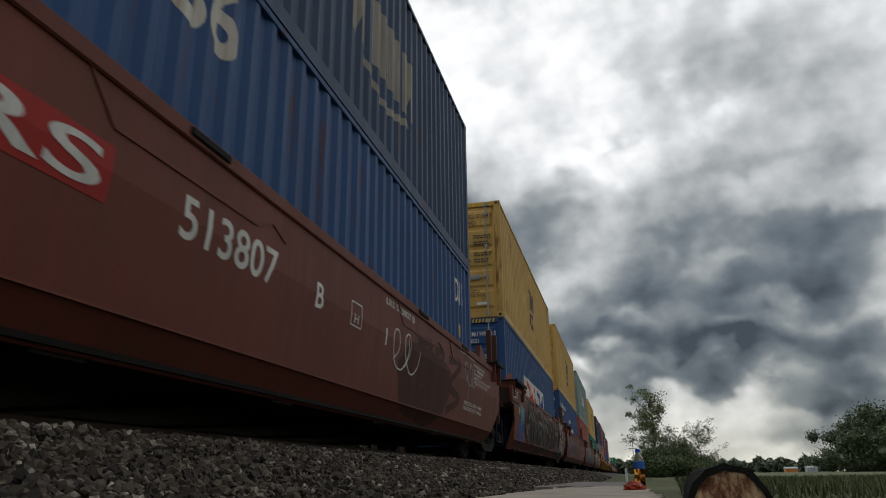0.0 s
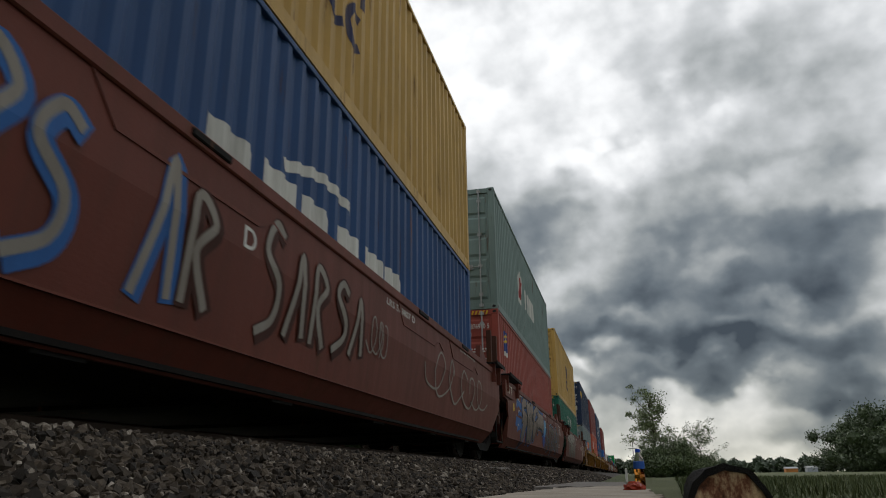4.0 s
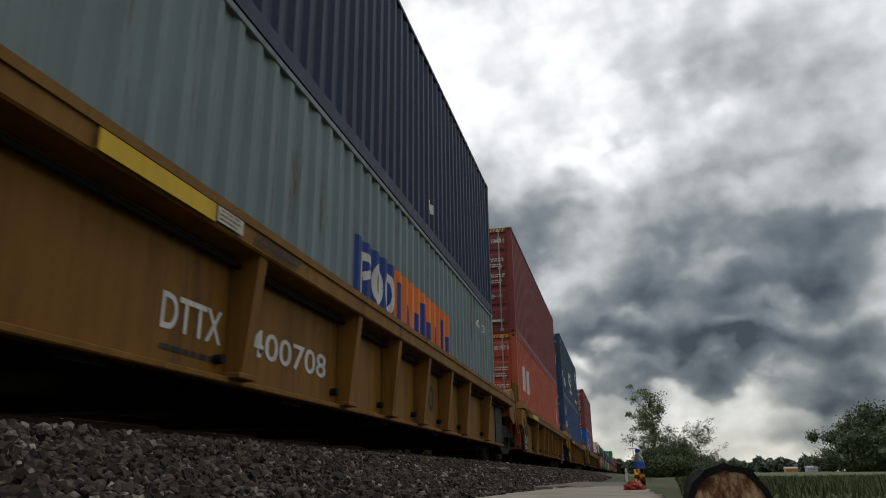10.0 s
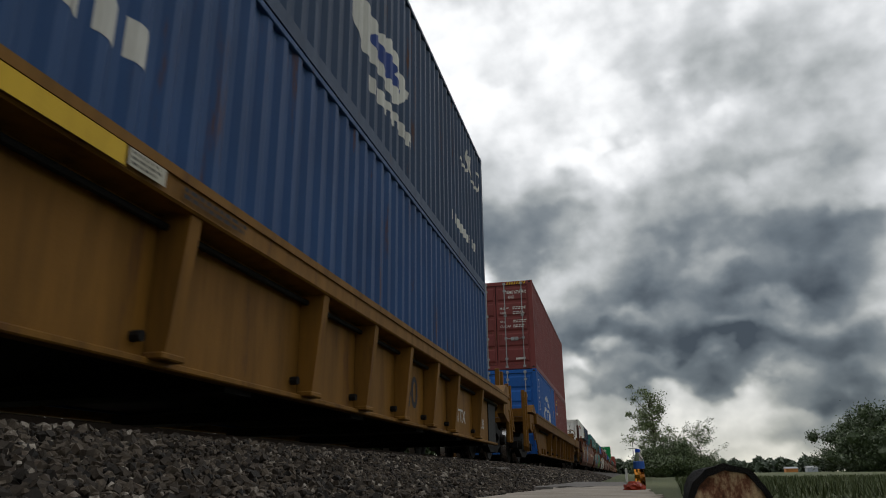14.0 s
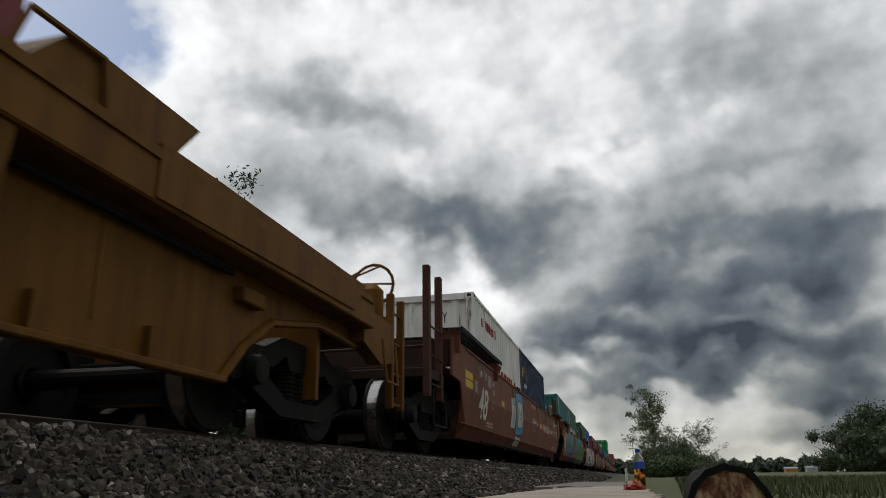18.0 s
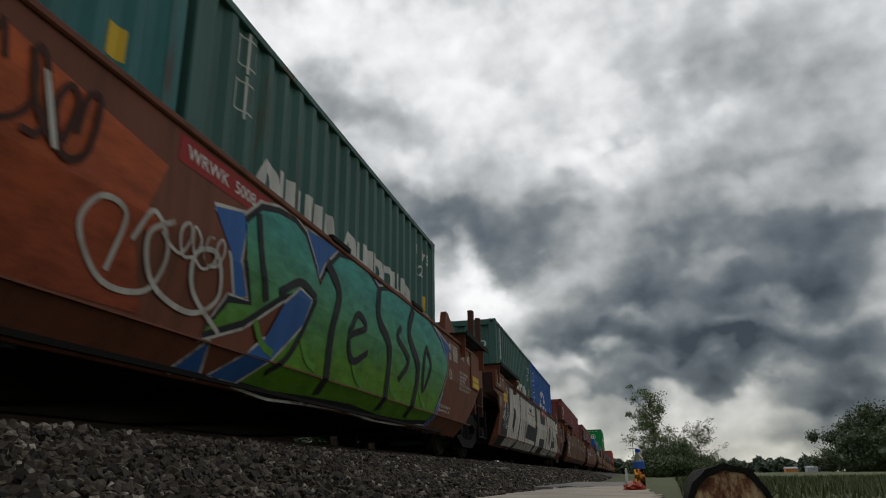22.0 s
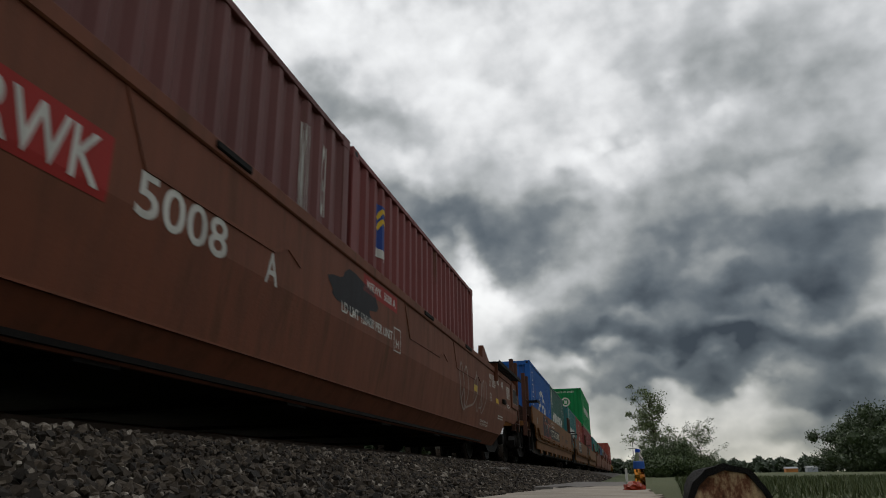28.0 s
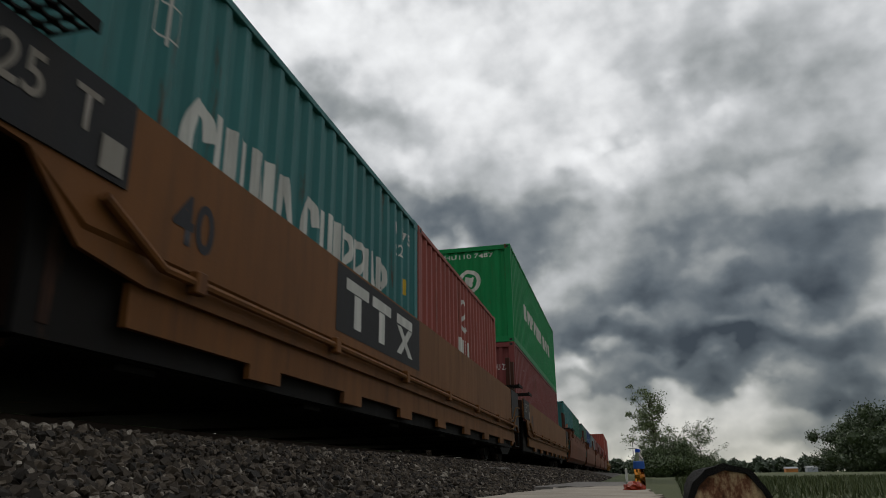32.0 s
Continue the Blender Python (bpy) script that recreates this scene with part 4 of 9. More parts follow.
            if sy > 0 and near > 9:
                bm = bmesh.new()
                box(bm, 0.75, 1.2, yy + 0.1, yy + 0.32, 1.2, 1.72, bevel=0.08)
                part("brake_housing", bm, mat, e)
                wheel = []
                for k in range(17):
                    a = k * math.tau / 16
                    wheel.append((1.02 + 0.24 * math.cos(a), yy + 0.40, 1.76 + 0.24 * math.sin(a)))
                bm = bmesh.new()
                pipe(bm, wheel, 0.018, 6)
                for k in (0, 3, 6, 9, 12):
                    rod(bm, (0.7, yy + 0.12, 1.72), wheel[k], 0.012, 6)
                part("hand_brake_wheel", bm, mat, e)
    on_train(e, qc)
    return e


def tray_wagon(name, label, qc, mat, near, far, n_end=False, f_end=False, top=1.38):
    """Well wagon unit with flat plate sides, a pipe along the foot and a notched lower sill."""
    e = empty(name)
    tagged(e, label, "rail wagon", "wagon units of the train")
    prof = [(0.56, BX - 0.02), (0.70, BX - 0.02), (0.72, BX), (top, BX)]
    st = [(-near, 0.95, top), (-near + 0.5, 0.92, top), (-near + 0.85, 0.62, top), (-near + 1.3, 0.56, top), (0, 0.56, top), (far - 0.6, 0.56, top), (far, 0.56, top)]
    for s in (1, -1):
        part("side_panel", side_sheet(st, prof, s), mat, e)
        bm = bmesh.new()
        pts = [(-near + 1.25, 0.57), (far - 0.25, 0.57), (far - 0.25, 0.36)]
        y = far - 0.6
        k = 0
        while y > -near + 1.6:
            pts += [(y, 0.36 if k % 2 else 0.27), (y, 0.27 if k % 2 else 0.36)]
            y -= 0.42 if k % 2 else 1.15
            k += 1
        pts += [(-near + 1.25, 0.36)]
        plate(bm, pts, s * (BX - 0.10), s * (BX - 0.06))
        part("lower_sill", bm, mat, e)
        # near-black sheet added behind the notches to keep light out of the gap
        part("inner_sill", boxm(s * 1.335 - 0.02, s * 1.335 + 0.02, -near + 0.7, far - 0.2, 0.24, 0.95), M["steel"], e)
        bm = bmesh.new()
        pipe(bm, [(s * (BX + 0.03), -near + 0.9, 0.86), (s * (BX + 0.03), -near + 1.35, 0.66), (s * (BX + 0.03), far - 0.5, 0.66), (s * (BX + 0.02), far - 0.3, 0.56)], 0.026, 8)
        part("brake_pipe", bm, mat, e)
        for y in np.arange(-near + 1.6, far - 0.5, 1.9):
            part("pipe_clamp", boxm(min(s * BX, s * (BX + 0.06)), max(s * BX, s * (BX + 0.06)), y, y + 0.10, 0.60, 0.72, bevel=0.008), mat, e)
        if not n_end:
            part("black_end_panel", boxm(min(s * BX, s * (BX + 0.012)), max(s * BX, s * (BX + 0.012)), -near, -near + 1.05, 0.95, top), M["black"], e)
        part("black_end_panel", boxm(min(s * BX, s * (BX + 0.012)), max(s * BX, s * (BX + 0.012)), far - 0.95, far, 0.57, top), M["black"], e)
        for z in (0.86, 1.04):
            bm = bmesh.new()
            pipe(bm, [(s * (BX + 0.04), *p) for p in smooth_line([(far - 1.5, z - 0.30), (far - 1.05, z - 0.27), (far - 0.6, z - 0.02), (far - 0.05, z + 0.03)], 5)], 0.013, 6)
            part("hose", bm, M["ochre_grimy"], e)
    wagon_common(e, mat, n_end, f_end, top, -near, far, tray=True)
    if n_end:
        end_fittings(e, M["redbrown"], -near - 0.4, -1, 2.15)
        part("end_shelf", boxm(-1.36, 1.36, -near - 0.45, -near + 0.05, 0.86, 0.98, bevel=0.01), mat, e)
        coupler(e, -near - 0.1, -1)
    end_fittings(e, M["redbrown"], far + 0.42, 1, 2.15)
    on_train(e, qc)
    return e


# ---- bogies ----


def sideframe(s):
    bm = bmesh.new()
    outer = [(-1.20, 0.50), (-1.12, 0.60), (-0.70, 0.62), (-0.40, 0.74), (0.40, 0.74), (0.70, 0.62), (1.12, 0.60), (1.20, 0.50), (1.12, 0.33), (0.98, 0.36), (0.55, 0.20), (0.38, 0.14), (-0.38, 0.14), (-0.55, 0.20), (-0.98, 0.36), (-1.12, 0.33)]
    inner = [(-0.52, 0.50), (-0.34, 0.60), (-0.26, 0.61), (-0.26, 0.5), (0.26, 0.5), (0.26, 0.61), (0.34, 0.60), (0.52, 0.50), (0.66, 0.47), (0.60, 0.40), (0.40, 0.32), (0.30, 0.27), (-0.30, 0.27), (-0.40, 0.32), (-0.60, 0.40), (-0.66, 0.47)]
    x0, x1 = s * 0.96, s * 1.10
    for x in (x0, x1):
        o = [bm.verts.new((x, y, z)) for y, z in outer]
        i = [bm.verts.new((x, y, z)) for y, z in inner]
        for k in range(16):
            j = (k + 1) % 16
            bm.faces.new((o[k], o[j], i[j], i[k]))
    vs = list(bm.verts)
    for base in (0, 16):
        for k in range(16):
            j = (k + 1) % 16
            bm.faces.new((vs[base + k], vs[base + j], vs[32 + base + j], vs[32 + base + k]))
    return bm


def spring(s, y):
    """A coil spring, its turns as a grooved column."""
    bm = bmesh.new()
    prof = []
    for k in range(7):
        prof += [(0.052, 0.27 + k * 0.033), (0.068, 0.278 + k * 0.033), (0.068, 0.292 + k * 0.033), (0.052, 0.30 + k * 0.033)]
    rings = [[bm.verts.new((s * 1.03 + r * math.cos(k * math.tau / 10), y + r * math.sin(k * math.tau / 10), z)) for k in range(10)] for r, z in prof]
    for a, b in zip(rings, rings[1:]):
        for k in range(10):
            bm.faces.new((a[k], a[(k + 1) % 10], b[(k + 1) % 10], b[k]))
    return bm


def wheel_mesh():
    bm = bmesh.new()
    lathe(bm, [(0.10, -0.06), (0.10, 0.09), (0.30, 0.055), (0.36, 0.075), (0.405, 0.075), (0.412, 0.04), (0.418, -0.055), (0.45, -0.07), (0.445, -0.09), (0.36, -0.09), (0.35, -0.03), (0.14, -0.02), (0.14, -0.06)], 32)
    return bm


def tread_mesh():
    bm = bmesh.new()
    lathe(bm, [(0.4165, 0.068), (0.4205, 0.04), (0.4225, -0.05), (0.4195, -0.055)], 40)
    bmesh.ops.delete(bm, geom=[f for f in bm.faces if len(f.verts) > 4], context="FACES_ONLY")
    return bm


def bogie(q):
    e = empty("bogie")
    tagged(e, "dark cast steel two-axle bogie with polished wheel treads", "bogie", "bogies of the train")
    for s in (1, -1):
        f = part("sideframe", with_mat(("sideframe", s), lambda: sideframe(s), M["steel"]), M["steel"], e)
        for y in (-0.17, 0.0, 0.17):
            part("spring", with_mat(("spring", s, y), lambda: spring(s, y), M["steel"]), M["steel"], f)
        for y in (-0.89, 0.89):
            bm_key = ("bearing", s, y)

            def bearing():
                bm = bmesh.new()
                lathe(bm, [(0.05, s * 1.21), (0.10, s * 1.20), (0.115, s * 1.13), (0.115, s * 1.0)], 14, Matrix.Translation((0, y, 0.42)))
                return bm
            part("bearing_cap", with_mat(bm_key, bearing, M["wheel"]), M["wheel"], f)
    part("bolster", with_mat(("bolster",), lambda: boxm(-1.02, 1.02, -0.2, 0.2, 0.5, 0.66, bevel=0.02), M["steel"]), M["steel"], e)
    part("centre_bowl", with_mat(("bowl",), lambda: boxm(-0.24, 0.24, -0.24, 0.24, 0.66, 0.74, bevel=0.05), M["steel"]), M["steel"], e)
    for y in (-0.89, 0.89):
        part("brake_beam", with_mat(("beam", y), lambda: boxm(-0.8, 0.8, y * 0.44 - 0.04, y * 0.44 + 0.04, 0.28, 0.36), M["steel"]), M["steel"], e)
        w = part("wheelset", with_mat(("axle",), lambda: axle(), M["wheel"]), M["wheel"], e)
        w.location = (0, y, 0.42)
        for s in (1, -1):
            wh = part("wheel", with_mat(("wheel",), wheel_mesh, M["wheel"]), M["wheel"], w)
            tr = part("tread", with_mat(("tread",), tread_mesh, M["tread"]), M["tread"], w, "bright polished running tread")
            for o in (wh, tr):
                o.location = (s * 0.77, 0, 0)
                if s < 0:
                    o.rotation_euler = (0, 0, math.pi)
        WHEELS.append((w, y, q))
    on_train(e, q)
    return e


def axle():
    bm = bmesh.new()
    lathe(bm, [(0.08, -1.1), (0.08, -0.75), (0.07, 0), (0.08, 0.75), (0.08, 1.1)], 12)
    return bm


LRS_LABEL = "maroon steel well wagon unit with spray-painted lettering on its side"
units = {}
for key, qc, ne, fe, label in (("B", -73.1, 0, 0, "maroon steel well wagon unit, marked 513807 B, faint graffiti"),
                               ("C", -57.0, 0, 0, "maroon steel well wagon unit covered in dark outlined graffiti"),
                               ("D", -41.75, 0, 0, "maroon steel well wagon unit with white and blue graffiti"),
                               ("E", -26.55, 0, 0, "maroon steel well wagon unit with silver bubble graffiti"),
                               ("A", -11.0, 0, 1, "maroon steel end well wagon unit, marked 40, silver graffiti")):
    units[key] = smooth_wagon("well_wagon", label, qc, M["maroon"], 7.35, 8.0 if fe else 7.25, bool(ne), bool(fe))
for key, qc, ne, fe in (("Y1", 8.1, 1, 0), ("Y2", 23.9, 0, 0), ("Y3", 39.4, 0, 1)):
    units[key] = ribbed_wagon("well_wagon", "ochre yellow ribbed well wagon unit with grimy chords", qc, M["ochre"], 8.5 if ne else 7.35, 7.6, bool(ne), bool(fe))
units["Y4"] = ribbed_wagon("well_wagon", "long ochre yellow ribbed well wagon, marked 53", 60.4, M["ochre_grimy"], 10.2, 10.9, True, True, 1.235)
for key, qc, ne, fe, label in (("W1", 82.7, 1, 0, "red-brown well wagon unit, marked 48, with pasted graffiti panels"),
                               ("W2", 100.3, 0, 0, "red-brown well wagon unit with teal and green graffiti"),
                               ("W3", 117.7, 0, 0, "red-brown well wagon unit with large white block graffiti"),
                               ("W4", 135.1, 0, 0, "red-brown well wagon unit with streaked black scrawls"),
                               ("W5", 152.6, 0, 1, "rusty red-brown end well wagon unit, marked 5008 A")):
    units[key] = smooth_wagon("well_wagon", label, qc, M["redbrown"], 9.1 if ne else 8.1, 9.3 if fe else 8.1, bool(ne), bool(fe), 1.50, 0.90)
for key, qc, ne in (("T1", 173.1, 1), ("T2", 188.4, 0), ("T3", 203.4, 0)):
    units[key] = tray_wagon("well_wagon", "orange-brown flat-sided well wagon unit with a pipe along its foot", qc, M["orange"], 8.3 if ne else 7.0, 7.0, bool(ne))
for i, (kind, qc) in enumerate((("s", 219.0), ("s", 234.4), ("s", 249.8), ("s", 265.2), ("s", 280.6), ("r", 297.5), ("r", 313.0))):
    if kind == "s":
        units["F%d" % i] = smooth_wagon("well_wagon", "brown well wagon unit far along the train", qc, M["redbrown"], 7.35, 7.25)
    else:
        units["F%d" % i] = ribbed_wagon("well_wagon", "yellow ribbed well wagon unit far along the train", qc, M["ochre"], 7.4, 7.6)
for q in (-80.9, -65.05, -49.35, -34.15, -18.8, -4.2, 0.3, 16.0, 31.7, 46.6, 51.2, 69.8, 73.7, 91.5, 109.0, 126.4, 143.9, 160.8, 165.2, 180.75, 195.9, 211.2, 226.7, 242.1, 257.5, 272.9, 289, 305.2, 320.6):
    bogie(q)

# ---- the load ----
HC, LOW, L40, L20, FLOOR = 2.896, 2.591, 12.192, 6.058, 0.30
boxes = {}
for key, label, q0, z, length, h, m, doors in (
        ("b_low", "blue corrugated forty-foot container low in the well", -79.2, 0, L40, HC, "blue", 0),
        ("b_top", "dark slate-blue forty-foot container with worn white letters", -79.2, HC, L40, HC, "slate_blue", 0),
        ("c_low", "blue forty-foot container with a red and white panel", -63.1, 0, L40, HC, "blue", 1),
        ("c_top", "mustard yellow forty-foot container stacked on top", -63.1, HC, L40, HC, "yellow", 1),
        ("d_low", "blue forty-foot container with white letters", -47.85, 0, L40, HC, "blue", 1),
        ("d_top", "mustard yellow forty-foot container stacked on top", -47.85, HC, L40, HC, "yellow", 1),
        ("e_low", "faded red forty-foot container low in the well", -32.6, 0, L40, HC, "red", 1),
        ("e_top", "grey-green forty-foot container with white letters", -32.6, HC, L40, HC, "grey_green", 1),
        ("a_low", "dark green forty-foot container with white letters", -17.1, 0, L40, LOW, "green", 1),
        ("a_top", "mustard yellow forty-foot container stacked on top", -17.1, LOW, L40, HC, "yellow", 1),
        ("y1_low", "grey forty-foot container with an orange and blue panel", 2.0, 0, L40, LOW, "grey", 1),
        ("y1_top", "navy blue forty-foot container with yellow marks", 2.0, LOW, L40, HC, "navy", 1),
        ("y2_low", "orange-red forty-foot container low in the well", 17.8, 0, L40, HC, "orange_red", 1),
        ("y2_top", "dark red forty-foot container stacked on top", 17.8, HC, L40, HC, "dark_red", 1),
        ("y3_low", "dark blue forty-foot container with small orange mark", 33.35, 0, L40, HC, "blue", 1),
        ("y3_top", "dark blue forty-foot container with white emblem", 33.35, HC, L40, HC, "slate_blue", 1),
        ("y4_low1", "bright blue twenty-foot container with white emblem", 54.3, 0, L20, LOW, "cobalt", 1),
        ("y4_low2", "red-brown twenty-foot container low in the well", 60.45, 0, L20, LOW, "dark_red", 0),
        ("y4_top", "dark red forty-foot container across two short ones", 54.3, LOW, L40, HC, "dark_red", 1),
        ("w1_1", "dirty white twenty-foot container with red letters", 76.6, 0, L20, LOW, "white", 0),
        ("w1_2", "navy blue twenty-foot container with yellow mark", 82.75, 0, L20, LOW, "navy", 0),
        ("w2_1", "teal green twenty-foot container with white letters", 94.2, 0, L20, LOW, "teal", 0),
        ("w2_2", "grey-green twenty-foot container with white letters", 100.35, 0, L20, LOW, "olive_green", 0),
        ("w3_1", "teal green twenty-foot container with white letters", 111.6, 0, L20, LOW, "olive_green", 0),
        ("w3_2", "bright blue twenty-foot container with white emblem", 117.75, 0, L20, LOW, "cobalt", 0),
        ("w4_1", "red-brown twenty-foot container in the well", 129.0, 0, L20, LOW, "dark_red", 0),
        ("w4_2", "dark red twenty-foot container in the well", 135.15, 0, L20, LOW, "dark_red", 0),
        ("w5_1", "purple-brown twenty-foot container with a name panel", 146.45, 0, L20, LOW, "brown", 1),
        ("w5_2", "dark red twenty-foot container with a small blue panel", 152.6, 0, L20, LOW, "dark_red", 0),
        ("t1_1", "bright blue twenty-foot container with white emblem", 167.05, 0, L20, LOW, "cobalt", 0),
        ("t1_2", "grey-green twenty-foot container with white letters", 173.15, 0, L20, LOW, "olive_green", 0),
        ("t2_1", "teal twenty-foot container with white letters", 182.3, 0, L20, LOW, "teal", 0),
        ("t2_2", "red twenty-foot container with white mark", 188.4, 0, L20, LOW, "red", 0),
        ("t3_low", "dark red forty-foot container low in the well", 197.3, 0, L40, LOW, "dark_red", 0),
        ("t3_top", "bright green forty-foot container with white letters", 197.3, LOW, L40, LOW, "bright_green", 0),
        ("f0_1", "green twenty-foot container far along the train", 212.9, 0, L20, LOW, "teal", 0),
        ("f0_2", "green twenty-foot container far along the train", 219.0, 0, L20, LOW, "green", 0),
        ("f1_1", "green twenty-foot container far along the train", 228.3, 0, L20, LOW, "olive_green", 0),
        ("f1_2", "blue twenty-foot container far along the train", 234.4, 0, L20, LOW, "blue", 0),
        ("f2_1", "grey twenty-foot container far along the train", 243.7, 0, L20, LOW, "grey", 0),
        ("f2_2", "brown twenty-foot container far along the train", 249.8, 0, L20, LOW, "brown", 0),
        ("f3_1", "brown forty-foot container far along the train", 259.1, 0, L40, LOW, "brown", 0),
        ("f4_1", "dark red forty-foot container far along the train", 274.5, 0, L40, LOW, "dark_red", 0),
        ("f5_low", "red forty-foot container far along the train", 291.4, 0, L40, LOW, "red", 0),
        ("f5_top", "red forty-foot container far along the train", 291.4, LOW, L40, LOW, "red", 0),
        ("f6_low", "red forty-foot container far along the train", 306.9, 0, L40, LOW, "dark_red", 0),
        ("f6_top", "red forty-foot container far along the train", 306.9, LOW, L40, LOW, "red", 0)):
    boxes[key] = container("shipping_container", label, q0, FLOOR + z, length, h, C[m], bool(doors))

# ---- beside the track ----


def leaf_material(name, dark, light, scale=0.8):
    m, t, b = mat_base(name)
    L = t.links.new
    geo = t.nodes.new("ShaderNodeNewGeometry")
    co = t.nodes.new("ShaderNodeTexCoord")
    n = N(t, "ShaderNodeTexNoise", Scale=scale, Detail=4, Roughness=0.6)
    L(co.outputs["Object"], n.inputs["Vector"])
    add = t.nodes.new("ShaderNodeMath")
    add.operation = "MULTIPLY_ADD"
    add.inputs[1].default_value = 0.6
    sub = t.nodes.new("ShaderNodeMath")
    sub.operation = "SUBTRACT"
    sub.inputs[1].default_value = 0.3
    L(n.outputs["Fac"], sub.inputs[0]), L(geo.outputs["Random Per Island"], add.inputs[0]), L(sub.outputs[0], add.inputs[2])
    r = t.nodes.new("ShaderNodeMix")
    r.data_type = "RGBA"
    r.inputs["A"].default_value, r.inputs["B"].default_value = (*dark, 1), (*light, 1)
    L(add.outputs[0], r.inputs["Factor"]), L(r.outputs["Result"], b.inputs["Base Color"])
    b.inputs["Roughness"].default_value = 0.6
    b.inputs["Subsurface Weight"].default_value = 0.0
    return m


M["leaf_light"] = leaf_material("light_foliage", (0.05, 0.075, 0.025), (0.14, 0.18, 0.06))
M["leaf_mid"] = leaf_material("bush_foliage", (0.026, 0.046, 0.014), (0.082, 0.118, 0.032))
M["leaf_dark"] = leaf_material("wood_foliage", (0.015, 0.030, 0.009), (0.050, 0.078, 0.022), 0.3)
M["leaf_far"] = leaf_material("far_foliage", (0.024, 0.042, 0.022), (0.045, 0.066, 0.032), 0.1)
M["bark"] = paint("bark", (0.055, 0.042, 0.032), 0.85, 0.5, scale=3, bump=0.6)


def leaves(pts, size, rng, material, parent, name="crown"):
    """A crown of many small pointed leaves at the given points."""
    n = len(pts)
    d = rng.normal(size=(n, 3))
    d /= np.linalg.norm(d, axis=1)[:, None]
    u = np.cross(d, rng.normal(size=(n, 3)))
    u /= np.linalg.norm(u, axis=1)[:, None]
    s = size * rng.uniform(0.6, 1.35, n)[:, None]
    V = np.stack([pts - d * s, pts + u * s * 0.42, pts + d * s, pts - u * s * 0.42], 1).reshape(-1, 3)
    me = bpy.data.meshes.new(name)
    me.from_pydata(V.tolist(), [], [[4 * k, 4 * k + 1, 4 * k + 2, 4 * k + 3] for k in range(n)])
    me.materials.append(material)
    ob = new(name, me)
    ob.parent = parent
    ob["kind"] = "stuff"
    return ob


def taper(bm, a, b, ra, rb, n=7):
    a, b = Vector(a), Vector(b)
    q = (b - a).to_track_quat("Z", "Y").to_matrix().to_4x4()
    bmesh.ops.create_cone(bm, cap_ends=True, segments=n, radius1=ra, radius2=rb, depth=(b - a).length, matrix=Matrix.Translation((a + b) / 2) @ q)


def tree(name, label, at, height, spread, n_leaf, leaf, material, seed, airy=0.5, trunk_share=0.35, category="tree"):
    """Tapered trunk, limbs that fork, and leaves gathered in clumps about the twig ends."""
    rng = np.random.default_rng(seed)
    e = empty(name)
    e.location = at
    tagged(e, label, category)
    bm = bmesh.new()
    top = np.array([0.1 * spread * rng.normal(), 0.1 * spread * rng.normal(), height * 0.82])
    r0 = height * 0.018 + 0.02
    knees = [np.zeros(3) - np.array([0, 0, 0.2])]
    for k in range(1, 6):
        knees.append(top * k / 5 + rng.normal(size=3) * np.array([0.05, 0.05, 0]) * spread)
    for k in range(5):
        taper(bm, knees[k], knees[k + 1], r0 * (1 - k / 5.6), r0 * (1 - (k + 1) / 5.6))
    part("trunk", bm, M["bark"], e)
    ends = []
    n_limb = 11
    for i in range(n_limb):
        f = trunk_share + (1 - trunk_share) * (i + rng.uniform(0, 0.8)) / n_limb
        base = top * f
        a = rng.uniform(0, math.tau)
        reach = spread * 0.5 * (1.05 - 0.55 * f) * rng.uniform(0.6, 1.1)
        tip = base + np.array([math.cos(a) * reach, math.sin(a) * reach, height * rng.uniform(0.08, 0.24)])
        midp = (base + tip) / 2 + np.array([0, 0, -0.03 * height * rng.uniform(-1, 1)])
        bm = bmesh.new()
        taper(bm, base, midp, r0 * 0.36, r0 * 0.22, 5)
        taper(bm, midp, tip, r0 * 0.22, r0 * 0.07, 5)
        for k in range(4):
            tw = tip * rng.uniform(0.55, 1) + base * 0
            st = base + (tip - base) * rng.uniform(0.45, 1.0)
            en = st + rng.normal(size=3) * np.array([0.16, 0.16, 0.12]) * spread + np.array([0, 0, 0.04 * height])
            taper(bm, st, en, r0 * 0.09, r0 * 0.03, 4)
            ends.append(en)
        part("limb", bm, M["bark"], e)
        ends += [tip, midp]
    for k in (0.02, 0.06, 0.10, 0.15):
        ends.append(top + np.array([0, 0, height * k]))
    ends = np.array(ends)
    pick = rng.integers(0, len(ends), n_leaf)
    wgt = rng.uniform(0.5, 1.3, len(ends))[pick][:, None]
    pts = ends[pick] + rng.normal(size=(n_leaf, 3)) * np.array([1, 1, 0.8]) * spread * 0.085 * (1 - airy * 0.4) * wgt
    pts[:, 2] = np.clip(pts[:, 2], 0.05, None)
    leaves(pts, leaf, rng, material, e)
    if airy == 0.0:
        # the dim inner foliage that closes the crown
        bm = bmesh.new()
        for c in ends:
            r = spread * rng.uniform(0.06, 0.10)
            at_ = Vector((c[0], c[1], max(c[2] - 0.3 * r, r * 0.5)))
            made = bmesh.ops.create_icosphere(bm, subdivisions=2, radius=r)
            for v in made["verts"]:
                k = 1 + 0.5 * noise.noise(v.co * (2.2 / r) + Vector(c))
                v.co = v.co * k + at_
        part("inner_foliage", bm, material, e)
    return e


